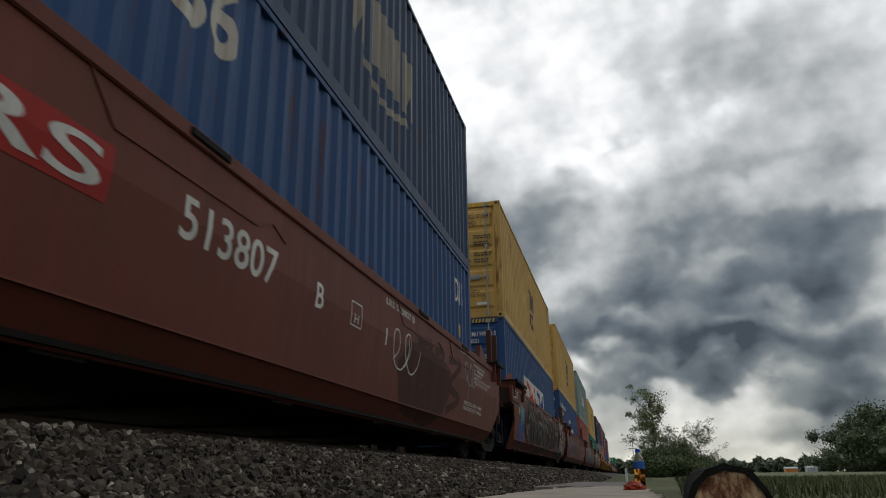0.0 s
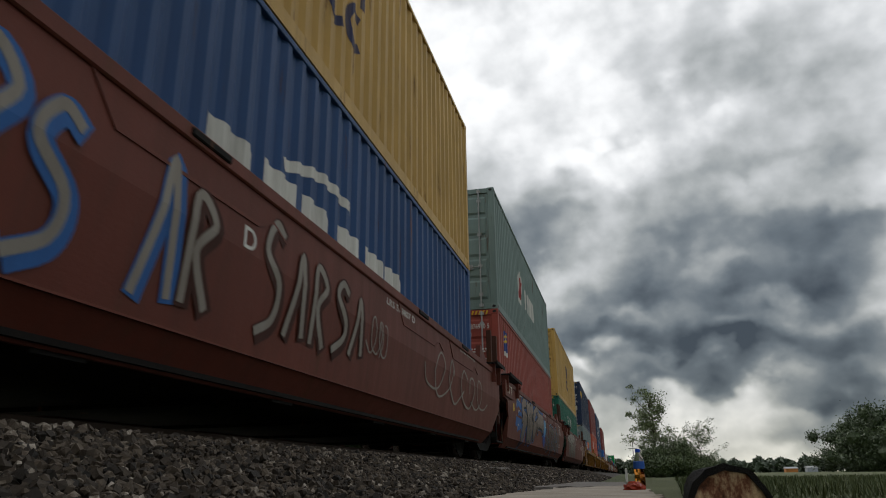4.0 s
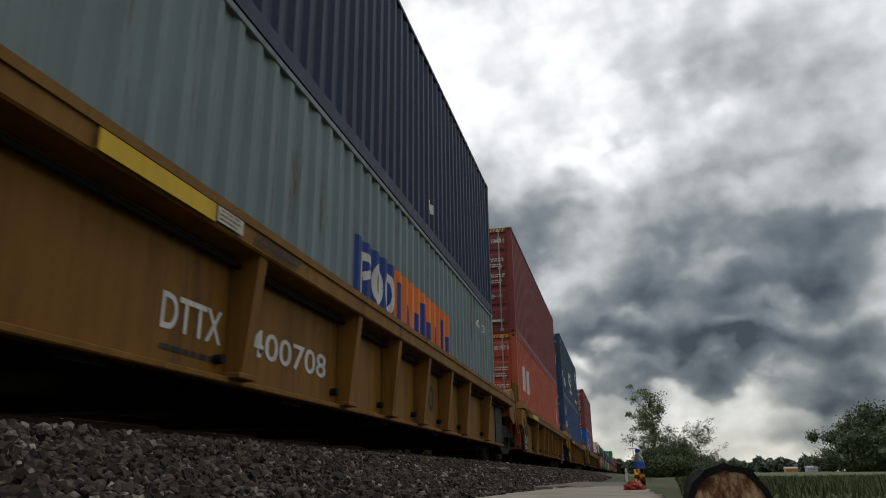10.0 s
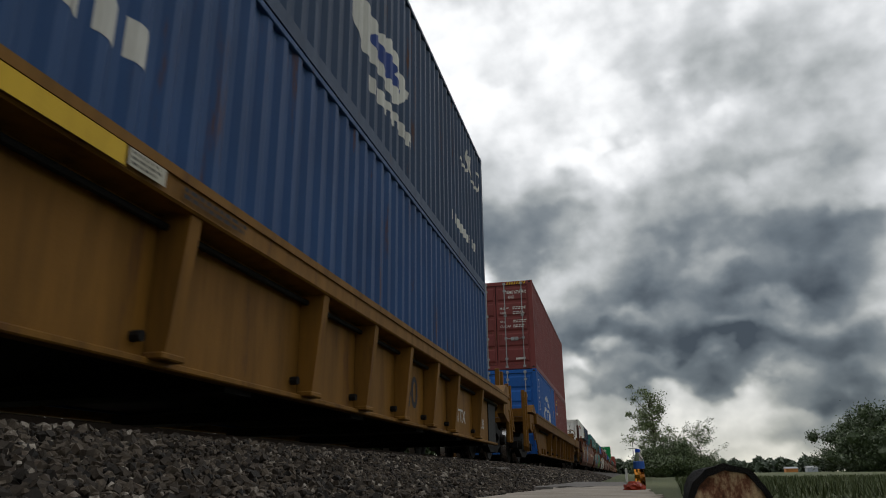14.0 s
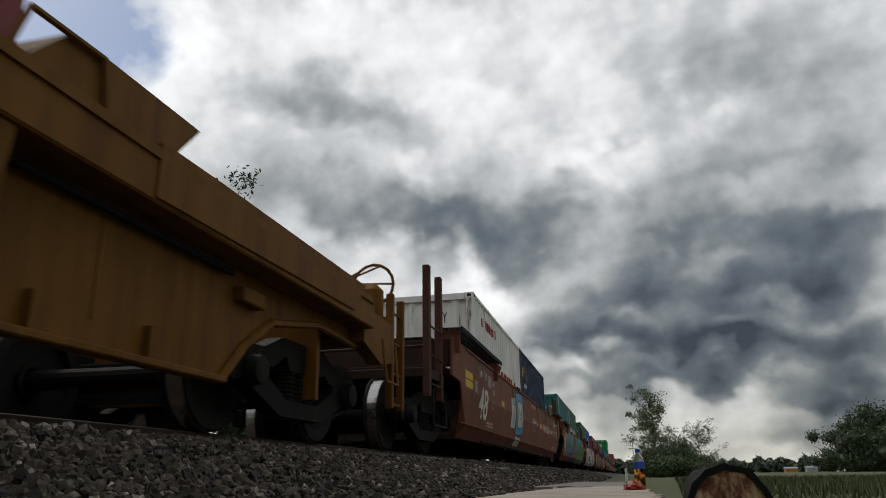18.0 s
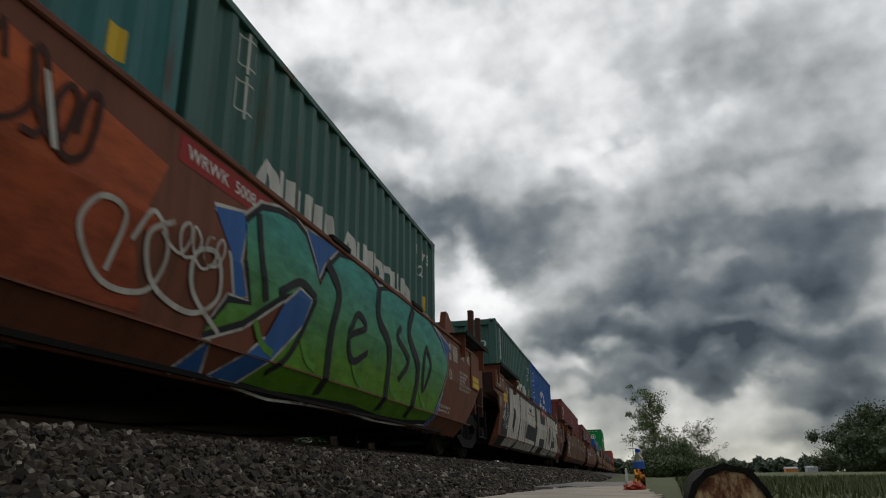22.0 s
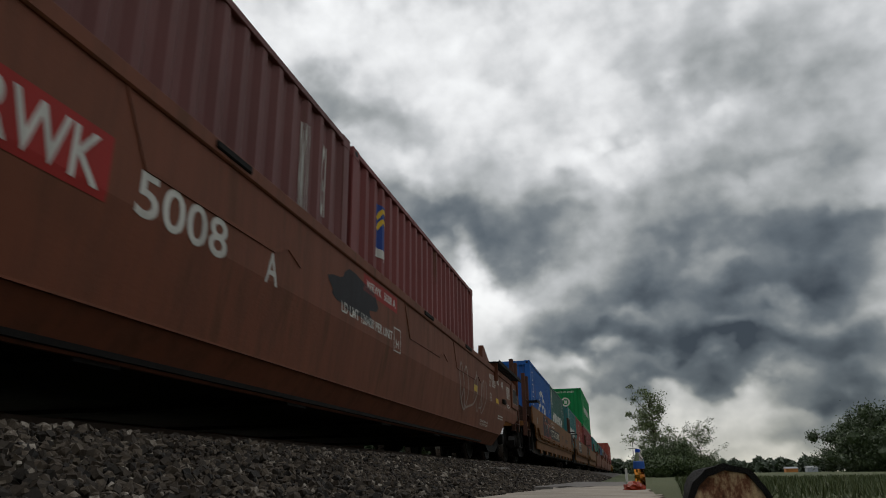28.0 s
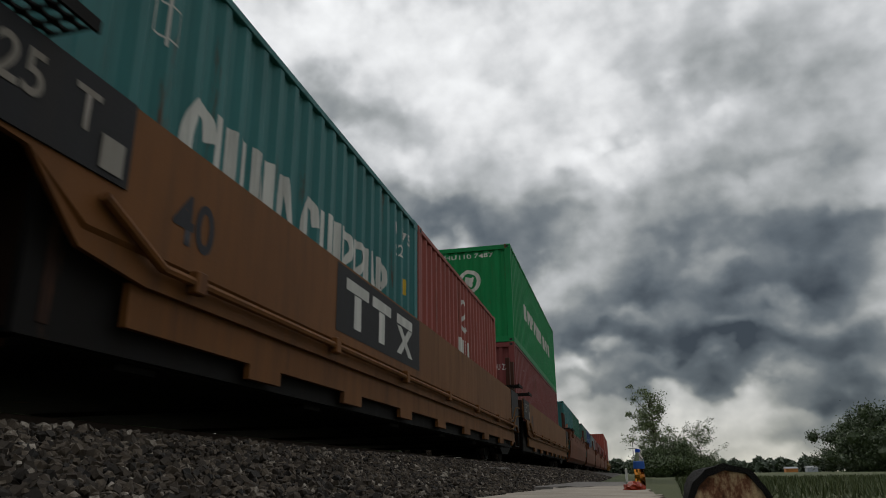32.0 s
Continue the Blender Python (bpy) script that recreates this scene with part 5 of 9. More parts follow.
def bush(name, label, at, size, n_leaf, leaf, material, seed, category="bush"):
    """Stems and a dense uneven mound of leaves."""
    rng = np.random.default_rng(seed)
    e = empty(name)
    e.location = at
    tagged(e, label, category)
    bm = bmesh.new()
    for k in range(9):
        a = rng.uniform(0, math.tau)
        tip = Vector((math.cos(a) * size[0] * 0.3 * rng.uniform(0.3, 1), math.sin(a) * size[1] * 0.3 * rng.uniform(0.3, 1), size[2] * rng.uniform(0.5, 0.9)))
        taper(bm, (tip.x * 0.2, tip.y * 0.2, -0.1), tip, 0.03, 0.008, 5)
    part("stems", bm, M["bark"], e)
    nc = 26
    cen = rng.normal(size=(nc, 3))
    cen /= np.linalg.norm(cen, axis=1)[:, None]
    cen = cen * rng.uniform(0.3, 0.9, (nc, 1)) * np.array(size) * np.array([0.5, 0.5, 0.45]) + np.array([0, 0, size[2] * 0.45])
    pick = rng.integers(0, nc, n_leaf)
    pts = cen[pick] + rng.normal(size=(n_leaf, 3)) * np.array(size) * 0.09 * rng.uniform(0.6, 1.4, nc)[pick][:, None]
    pts[:, 2] = np.abs(pts[:, 2])
    leaves(pts, leaf, rng, material, e)
    return e


def bearing_xy(az, dist):
    return dist * math.sin(radians(az)), dist * math.cos(radians(az))


G = GROUND_Z
x, y = bearing_xy(2.55, 46)
tree("tree", "slender young tree with thin light-green leaves", (x, y, G), 5.0, 3.4, 8000, 0.062, M["leaf_light"], 11, airy=0.9, trunk_share=0.2)
x, y = bearing_xy(5.4, 50)
tree("tree", "small bare-topped tree beside the bushes", (x, y, G), 3.1, 3.0, 2600, 0.06, M["leaf_mid"], 14, airy=0.6, trunk_share=0.25)
for az, d, sz, seed in ((2.2, 40, (2.0, 2.0, 1.8), 21), (3.3, 42, (2.8, 2.5, 2.4), 22), (4.4, 41, (2.4, 2.2, 2.0), 23), (5.5, 44, (2.6, 2.2, 1.6), 24), (3.0, 37, (2.6, 2.0, 1.1), 25), (4.2, 38, (2.2, 2.0, 0.9), 26)):
    x, y = bearing_xy(az, d)
    bush("bush", "dense green bush at the edge of the meadow", (x, y, G), sz, 7500, 0.055, M["leaf_mid"], seed)
for az, d, h, w, seed in ((15.7, 150, 7.4, 8, 31), (17.0, 146, 9.0, 10, 32), (18.6, 142, 8.2, 10, 33), (20.4, 140, 9.3, 11, 34), (22.8, 138, 9.6, 11, 36), (17.8, 138, 6.6, 9, 37), (25.5, 136, 9.0, 11, 38), (16.6, 140, 5.0, 7, 39)):
    x, y = bearing_xy(az, d)
    tree("tree", "broad dark-green deciduous tree at the meadow's edge", (x, y, G), h, w * 1.25, 20000, 0.24, M["leaf_dark"], seed, airy=0.0, trunk_share=0.08)


def far_wood(name, az0, az1, dist, height, seed, n):
    """A distant wood: one long mass of leaf clumps."""
    rng = np.random.default_rng(seed)
    az = rng.uniform(az0, az1, n)
    prof = 0.62 + 0.38 * np.array([noise.noise((a * 1.3, seed, 0)) + 0.5 * noise.noise((a * 4.1, seed, 3)) for a in az])
    z = height * np.clip(prof, 0.3, 1.15) * rng.uniform(0, 1, n) ** 0.6
    d = dist + rng.normal(size=n) * 6
    pts = np.stack([d * np.sin(np.radians(az)), d * np.cos(np.radians(az)), z + G], 1)
    ob = leaves(pts, dist * 0.0035, rng, M["leaf_far"], None, name)
    tagged(ob, "distant dark line of trees along the horizon", "woodland", kind="stuff")


far_wood("far_trees", -2.5, 1.8, 330, 8.0, 51, 3500)
far_wood("far_trees", 5.5, 30, 380, 8.0, 52, 9000)
far_wood("far_trees", 9.3, 13.5, 300, 6.5, 53, 2500)
# beyond the track
for i, (az, d, h, w, seed) in enumerate(((-32.0, 24, 9.2, 3.4, 61), (-33.5, 29, 7.6, 4.5, 62), (-47.5, 21, 6.0, 5.0, 63), (-42.0, 27, 6.6, 4.5, 64), (-24.5, 34, 6.6, 4.5, 65), (-54, 20, 6.0, 5.0, 66))):
    x, y = bearing_xy(az, d)
    tree("tree", "leafy tree beyond the railway embankment", (x, y, 0.6 if -17 < x < -13.5 else G), h, w, 9000, 0.085, M["leaf_mid"], seed, airy=0.5, trunk_share=0.25)
for i in range(24):
    rng_y = -6 + i * 2.5
    bush("bush", "low green bush on the bank beyond the railway", (-12.9 - 0.9 * (i % 3), rng_y, 0.45), (4.2, 4.4, 2.6 + 0.5 * ((i * 7) % 3)), 3600, 0.12, M["leaf_dark"], 80 + i)
far_wood("far_trees", -75, -3, 120, 5.0, 54, 9000)

# sheds far across the meadow
for az, d, sz, col, lab in ((11.6, 250, (3.4, 3, 1.1), (0.42, 0.17, 0.05), "orange metal shed far across the meadow"), (12.9, 255, (3, 3, 1.3), (0.32, 0.35, 0.38), "grey metal shed far across the meadow")):
    x, y = bearing_xy(az, d)
    e = empty("shed")
    e.location = (x, y, G)
    tagged(e, lab, "shed")
    m = paint("shed_paint_" + lab[:4], col, 0.6, 0.3)
    part("wall", boxm(-sz[0] / 2, sz[0] / 2, -sz[1] / 2, sz[1] / 2, -0.1, sz[2]), m, e)
    bm = bmesh.new()
    plate(bm, [(-sz[1] / 2 - 0.2, sz[2]), (0, sz[2] + 0.5), (sz[1] / 2 + 0.2, sz[2])], -sz[0] / 2 - 0.2, sz[0] / 2 + 0.2)
    part("roof", bm, M["galv"], e)

# ---- slab, bottle, wrapper, log ----


def concrete(name, col):
    m, t, b = mat_base(name)
    L = t.links.new
    co = t.nodes.new("ShaderNodeTexCoord")
    n1 = N(t, "ShaderNodeTexNoise", Scale=3.0, Detail=8, Roughness=0.65)
    n2 = N(t, "ShaderNodeTexNoise", Scale=60.0, Detail=6, Roughness=0.7)
    L(co.outputs["Object"], n1.inputs["Vector"]), L(co.outputs["Object"], n2.inputs["Vector"])
    r = t.nodes.new("ShaderNodeValToRGB")
    r.color_ramp.elements[0].position, r.color_ramp.elements[0].color = 0.3, (*[c * 0.6 for c in col], 1)
    r.color_ramp.elements[1].position, r.color_ramp.elements[1].color = 0.65, (*col, 1)
    L(n1.outputs["Fac"], r.inputs[0]), L(r.outputs[0], b.inputs["Base Color"])
    b.inputs["Roughness"].default_value = 0.85
    bp = t.nodes.new("ShaderNodeBump")
    bp.inputs["Strength"].default_value, bp.inputs["Distance"].default_value = 0.6, 0.008
    L(n2.outputs["Fac"], bp.inputs["Height"]), L(bp.outputs[0], b.inputs["Normal"])
    return m


M["concrete"] = concrete("pale_concrete", (0.42, 0.36, 0.29))
M["concrete_old"] = concrete("grey_concrete", (0.20, 0.18, 0.16))
SLAB = -0.40


def slab(name, label, left, right, z0, z1, material, seed):
    """A broken slab whose edges run through the given (x, y) points, roughened between them."""
    rng = np.random.default_rng(seed)
    ring = []
    for a, b in zip(left + right[::-1], (left + right[::-1])[1:] + left[:1]):
        a, b = Vector(a), Vector(b)
        k = max(2, int((b - a).length / 0.09))
        for i in range(k):
            ring.append(a.lerp(b, i / k) + Vector(rng.normal(size=2) * 0.012))
    bm = bmesh.new()
    top = [bm.verts.new((p.x, p.y, z1 + rng.normal() * 0.003)) for p in ring]
    mid = [bm.verts.new((p.x * 1.0 + rng.normal() * 0.01, p.y + rng.normal() * 0.01, z1 - 0.025)) for p in ring]
    low = [bm.verts.new((p.x, p.y, z0)) for p in ring]
    bm.faces.new(top)
    for a, b in ((top, mid), (mid, low)):
        for i in range(len(ring)):
            j = (i + 1) % len(ring)
            bm.faces.new((a[i], a[j], b[j], b[i]))
    bmesh.ops.triangulate(bm, faces=[f for f in bm.faces if len(f.verts) > 4])
    ob = part(name, bm, material, None)
    tagged(ob, label, "slab")
    return ob


slab("concrete_slab", "pale sandy concrete slab with a chipped edge", [(-0.52, 1.2), (-0.61, 3.2), (-0.46, 5.2), (-0.18, 5.9)], [(0.10, 1.2), (0.14, 3.4), (0.13, 4.6), (0.06, 5.9)], -0.52, SLAB, M["concrete"], 4)
slab("concrete_slab", "grey weathered concrete slab beyond the pale one", [(-0.72, 6.2), (-0.60, 9.8)], [(0.02, 6.2), (0.0, 9.6)], -0.52, SLAB - 0.005, M["concrete_old"], 5)


for cx, cy, lx, ly, zc, seed in ((-1.86, 3.05, 0.10, 0.42, -0.150, 31), (-1.90, 3.62, 0.12, 0.55, -0.148, 32), (-1.60, 9.0, 0.14, 1.3, -0.215, 33), (-1.55, 11.2, 0.14, 1.5, -0.225, 34)):
    slab("flat_stone", "pale flat stone lying on the ballast shoulder", [(cx - lx, cy - ly / 2), (cx - lx * 0.8, cy + ly / 2)], [(cx + lx * 0.9, cy - ly / 2), (cx + lx, cy + ly / 2)], zc - 0.06, zc, M["concrete_old"], seed)


def glassy(name, col, rough=0.05, alpha=None, transmission=1.0, ior=1.45):
    m, t, b = mat_base(name)
    b.inputs["Base Color"].default_value = (*col, 1)
    b.inputs["Roughness"].default_value = rough
    b.inputs["Transmission Weight"].default_value = transmission
    b.inputs["IOR"].default_value = ior
    return m


M["pet"] = glassy("clear_plastic", (0.85, 0.88, 0.90), 0.08, ior=1.2)
M["drink"] = glassy("orange_drink", (0.85, 0.33, 0.06), 0.1, ior=1.2)
M["blueplastic"] = paint("blue_plastic", (0.02, 0.07, 0.42), 0.35, 0.1, bump=0.05)
M["bluelabel"] = paint("blue_film_label", (0.03, 0.10, 0.36), 0.35, 0.15, bump=0.05)


def turned(prof, n=24):
    bm = bmesh.new()
    rings = [[bm.verts.new((r * math.cos(k * math.tau / n), r * math.sin(k * math.tau / n), z)) for k in range(n)] for r, z in prof]
    for a, b in zip(rings, rings[1:]):
        for k in range(n):
            bm.faces.new((a[k], a[(k + 1) % n], b[(k + 1) % n], b[k]))
    bm.faces.new(rings[0][::-1]), bm.faces.new(rings[-1])
    return bm


x, y = bearing_xy(1.22, 4.75)
bottle = empty("plastic_bottle")
bottle.location = (x, y, SLAB)
tagged(bottle, "half-full clear plastic bottle with blue cap and label", "bottle")
part("body", turned([(0.026, 0.0), (0.032, 0.006), (0.033, 0.07), (0.030, 0.085), (0.033, 0.10), (0.034, 0.15), (0.030, 0.18), (0.016, 0.205), (0.0135, 0.212), (0.0135, 0.222)]), M["pet"], bottle, smooth=True)
part("drink", turned([(0.024, 0.003), (0.030, 0.008), (0.031, 0.07), (0.028, 0.085), (0.031, 0.10), (0.0315, 0.125)]), M["drink"], bottle, "orange-coloured drink")
part("label", turned([(0.0338, 0.118), (0.0348, 0.122), (0.0346, 0.15), (0.0335, 0.163)]), M["bluelabel"], bottle, "blue film label")
part("cap", turned([(0.0145, 0.218), (0.0155, 0.221), (0.0155, 0.236), (0.0135, 0.239)]), M["blueplastic"], bottle, "blue screw cap")

x, y = bearing_xy(0.75, 4.30)
rng = np.random.default_rng(9)
bm = bmesh.new()
bmesh.ops.create_icosphere(bm, subdivisions=3, radius=1.0)
for v in bm.verts:
    k = 1 + 0.42 * noise.noise(v.co * 2.3) + 0.22 * noise.noise(v.co * 6.1)
    v.co = Vector((v.co.x * 0.058 * k, v.co.y * 0.05 * k, max(-0.35, v.co.z) * 0.036 * k + 0.013))
M["foil"] = paint("red_glossy_film", (0.28, 0.035, 0.015), 0.22, 0.25, bump=0.1, streak=False, scale=8)
wrapper = part("crumpled_wrapper", bm, M["foil"], None)
wrapper.location = (x, y, SLAB - 0.002)
tagged(wrapper, "crumpled glossy red-brown wrapper beside the bottle", "wrapper")
x, y = bearing_xy(0.25, 9.0)
bm = bmesh.new()
box(bm, -0.014, 0.014, -0.014, 0.014, 0, 0.16, bevel=0.003)
st = part("marker_stake", bm, M["letter"], None)
st.location = (x, y, SLAB - 0.006)
tagged(st, "short pale stake standing on the far slab", "stake")
x, y = bearing_xy(0.9, 60)
bm = bmesh.new()
taper(bm, (0, 0, -0.3), (0, 0, 3.1), 0.035, 0.015, 8)
box(bm, -0.35, 0.35, -0.02, 0.02, 2.1, 2.14)
pole = part("signal_pole", bm, M["steel"], None)
pole.location = (x, y, G)
tagged(pole, "thin dark metal pole beside the track", "pole")


def log_face():
    m, t, b = mat_base("rotten_log_end")
    L = t.links.new
    co = t.nodes.new("ShaderNodeTexCoord")
    mp = t.nodes.new("ShaderNodeMapping")
    mp.inputs["Scale"].default_value = (1.5, 1, 0.8)
    L(co.outputs["Object"], mp.inputs[0])
    n1 = N(t, "ShaderNodeTexNoise", Scale=28, Detail=8, Roughness=0.7)
    n2 = N(t, "ShaderNodeTexNoise", Scale=9, Detail=5, Roughness=0.6)
    L(mp.outputs[0], n1.inputs["Vector"]), L(mp.outputs[0], n2.inputs["Vector"])
    mul = t.nodes.new("ShaderNodeMath")
    mul.operation = "MULTIPLY_ADD"
    mul.inputs[1].default_value = 0.7
    sub = t.nodes.new("ShaderNodeMath")
    sub.operation = "MULTIPLY"
    sub.inputs[1].default_value = 0.4
    L(n2.outputs["Fac"], sub.inputs[0]), L(n1.outputs["Fac"], mul.inputs[0]), L(sub.outputs[0], mul.inputs[2])
    r = t.nodes.new("ShaderNodeValToRGB")
    e = r.color_ramp.elements
    e[0].position, e[0].color = 0.36, (0.05, 0.018, 0.010, 1)
    e[1].position, e[1].color = 0.64, (0.62, 0.45, 0.26, 1)
    k = e.new(0.49)
    k.color = (0.19, 0.075, 0.035, 1)
    L(mul.outputs[0], r.inputs[0]), L(r.outputs[0], b.inputs["Base Color"])
    b.inputs["Roughness"].default_value = 0.9
    bp = t.nodes.new("ShaderNodeBump")
    bp.inputs["Strength"].default_value, bp.inputs["Distance"].default_value = 1.0, 0.01
    L(n1.outputs["Fac"], bp.inputs["Height"]), L(bp.outputs[0], b.inputs["Normal"])
    return m


# sawn end of an old tarred timber, seen end-on
x, y = bearing_xy(7.35, 2.6)
timber = empty("timber_log")
timber.location = (x, y, -0.31 - 0.118)
timber.rotation_euler = (0, 0, radians(-4))
tagged(timber, "old tarred timber log with a rotten brown sawn end", "log")
ring = [(0.137 * math.cos(radians(a)) * k, 0.137 * math.sin(radians(a)) * k) for a, k in ((-12, 1.02), (18, 0.99), (32, 1.0), (62, 1.08), (92, 1.07), (118, 1.06), (142, 1.0), (160, 1.0), (192, 1.02), (225, 0.95), (270, 0.9), (315, 0.95))]
inn = [(a * 0.86, b * 0.86) for a, b in ring]
bm = bmesh.new()
o0 = [bm.verts.new((a, 0, b)) for a, b in ring]
o1 = [bm.verts.new((a, 2.2, b)) for a, b in ring]
i0 = [bm.verts.new((a, 0.0, b)) for a, b in inn]
i1 = [bm.verts.new((a, 0.03, b)) for a, b in inn]
for k in range(12):
    j = (k + 1) % 12
    bm.faces.new((o0[k], o0[j], o1[j], o1[k])), bm.faces.new((o0[k], i0[k], i0[j], o0[j])), bm.faces.new((i0[k], i1[k], i1[j], i0[j]))
bm.faces.new(o1)
bmesh.ops.subdivide_edges(bm, edges=list(bm.edges), cuts=3, use_grid_fill=True)
for v in bm.verts:
    d = noise.noise(v.co * 19) * 0.006
    v.co.x += d
    v.co.z += noise.noise(v.co * 23 + Vector((3, 1, 2))) * 0.006
M["tar"] = paint("tarred_bark", (0.012, 0.011, 0.011), 0.7, 0.4, dirt_col=(0.04, 0.035, 0.03), scale=6, bump=0.8)
part("tarred_rim", bm, M["tar"], timber, "black tarred outer wood")
bm = bmesh.new()
cv = bm.verts.new((0, 0.015, 0))
rings = [[bm.verts.new((a * f, 0.012 + 0.01 * noise.noise((a * f * 30, 0, b * f * 30)), b * f)) for a, b in inn] for f in (0.33, 0.66, 1.0)]
for k in range(12):
    j = (k + 1) % 12
    bm.faces.new((cv, rings[0][k], rings[0][j]))
    for a, b in zip(rings, rings[1:]):
        bm.faces.new((a[k], b[k], b[j], a[j]))
part("sawn_face", bm, log_face(), timber, "mottled brown rotten sawn face")

# grass near the log
rng = np.random.default_rng(77)
n = 9000
gy = rng.uniform(1.5, 26, n)
gx = rng.uniform(0.15, 1, n) * (0.4 + gy * 0.42)
base = np.stack([gx, gy, np.full(n, G - 0.01)], 1)
hgt = rng.uniform(0.05, 0.11, n) * np.where(gy > 6, 1.25, 0.8)
ang = rng.uniform(0, math.tau, n)
side_v = np.stack([np.cos(ang), np.sin(ang), np.zeros(n)], 1) * 0.006 * (1 + gy / 10)[:, None]
lean = np.stack([rng.normal(size=n) * 0.03, rng.normal(size=n) * 0.03, hgt], 1)
V = np.stack([base - side_v, base + side_v, base + lean], 1).reshape(-1, 3)
me = bpy.data.meshes.new("grass")
me.from_pydata(V.tolist(), [], [[3 * k, 3 * k + 1, 3 * k + 2] for k in range(n)])
me.materials.append(leaf_material("grass_blades", (0.026, 0.046, 0.008), (0.070, 0.086, 0.020), 0.5))
tagged(new("grass", me), "green grass blades of the meadow", "grass", kind="stuff")

# ---- lettering, emblems and graffiti ----


def two_tone(name, low, high, z0, z1):
    """Sprayed paint that fades from one colour at the foot to another at the top."""
    m = paint(name, (0.5, 0.5, 0.5), 0.55, 0.3)
    t = m.node_tree
    L = t.links.new
    co = t.nodes.new("ShaderNodeTexCoord")
    sep = t.nodes.new("ShaderNodeSeparateXYZ")
    L(co.outputs["Object"], sep.inputs[0])
    n = N(t, "ShaderNodeTexNoise", Scale=2.5, Detail=6, Roughness=0.6)
    L(co.outputs["Object"], n.inputs["Vector"])
    k = t.nodes.new("ShaderNodeMath")
    k.operation = "MULTIPLY_ADD"
    k.inputs[1].default_value = 0.35
    L(n.outputs["Fac"], k.inputs[0]), L(sep.outputs[2], k.inputs[2])
    r = t.nodes.new("ShaderNodeMapRange")
    r.inputs["From Min"].default_value, r.inputs["From Max"].default_value = z0 + 0.17, z1 + 0.17
    L(k.outputs[0], r.inputs["Value"])
    mix = t.nodes.new("ShaderNodeMix")
    mix.data_type = "RGBA"
    mix.inputs["A"].default_value, mix.inputs["B"].default_value = (*low, 1), (*high, 1)
    L(r.outputs[0], mix.inputs["Factor"])
    # strokes of the can and wear
    run = t.nodes.new("ShaderNodeMapping")
    run.inputs["Scale"].default_value = (1, 0.35, 1)
    L(co.outputs["Object"], run.inputs["Vector"])
    worn = N(t, "ShaderNodeTexNoise", Scale=11, Detail=7, Roughness=0.68)
    L(run.outputs[0], worn.inputs["Vector"])
    amount = t.nodes.new("ShaderNodeMapRange")
    amount.inputs["From Min"].default_value, amount.inputs["From Max"].default_value = 0.3, 0.7
    amount.inputs["To Min"].default_value, amount.inputs["To Max"].default_value = 0.55, 1.2
    L(worn.outputs["Fac"], amount.inputs["Value"])
    tone = t.nodes.new("ShaderNodeVectorMath")
    tone.operation = "SCALE"
    L(mix.outputs["Result"], tone.inputs[0]), L(amount.outputs[0], tone.inputs["Scale"])
    L(tone.outputs[0], t.nodes["Principled BSDF"].inputs["Base Color"])
    return m


M["teal_blue"] = two_tone("teal_to_blue_spray", (0.03, 0.10, 0.30), (0.08, 0.34, 0.30), 0.45, 1.05)
M["green_teal"] = two_tone("green_to_teal_spray", (0.10, 0.24, 0.015), (0.06, 0.30, 0.26), 0.55, 1.35)
M["grey_brown"] = two_tone("grey_brown_spray", (0.062, 0.040, 0.034), (0.135, 0.100, 0.086), 0.3, 1.2)
M["teal_dim"] = paint("faded_teal_spray", (0.05, 0.16, 0.17), 0.6, 0.5)
M["silver_dim"] = paint("dim_silver_spray", (0.13, 0.115, 0.10), 0.6, 0.6, dirt_col=(0.06, 0.04, 0.03))
M["silver_fade"] = two_tone("silver_fade_spray", (0.085, 0.075, 0.066), (0.32, 0.295, 0.26), 0.5, 1.15)
M["pewter"] = two_tone("pewter_spray", (0.075, 0.058, 0.048), (0.25, 0.20, 0.165), 0.4, 1.25)
M["rust_orange"] = two_tone("red_orange_spray", (0.22, 0.045, 0.018), (0.42, 0.09, 0.025), 0.3, 1.3)

GLYPHS = {}


def text_mesh(body, bold=0.0, shear=0.0):
    key = (body, bold, shear)
    if key not in GLYPHS:
        cu = bpy.data.curves.new("glyphs", "FONT")
        cu.body, cu.size, cu.offset, cu.shear, cu.resolution_u = body, 1.0, bold, shear, 5
        cu.space_character = 1.0 + 1.6 * bold
        ob = bpy.data.objects.new("glyphs", cu)
        me = bpy.data.meshes.new_from_object(ob)
        bpy.data.objects.remove(ob)
        GLYPHS[key] = me
    bm = bmesh.new()
    bm.from_mesh(GLYPHS[key])
    return bm


def fit_box(bm, u0, u1, v0, v1):
    xs, ys = [v.co.x for v in bm.verts], [v.co.y for v in bm.verts]
    ax, bx, ay, by = min(xs), max(xs), min(ys), max(ys)
    for v in bm.verts:
        v.co = Vector((u0 + (v.co.x - ax) / (bx - ax) * (u1 - u0), v0 + (v.co.y - ay) / (by - ay) * (v1 - v0), 0))
    return bm


def cut(bm, axis, values):
    lo = min(v.co[axis] for v in bm.verts)
    hi = max(v.co[axis] for v in bm.verts)
    for c in values:
        if lo < c < hi:
            p, n = [0, 0, 0], [0, 0, 0]
            p[axis], n[axis] = c, 1
            bmesh.ops.bisect_plane(bm, geom=list(bm.verts) + list(bm.edges) + list(bm.faces), plane_co=p, plane_no=n)


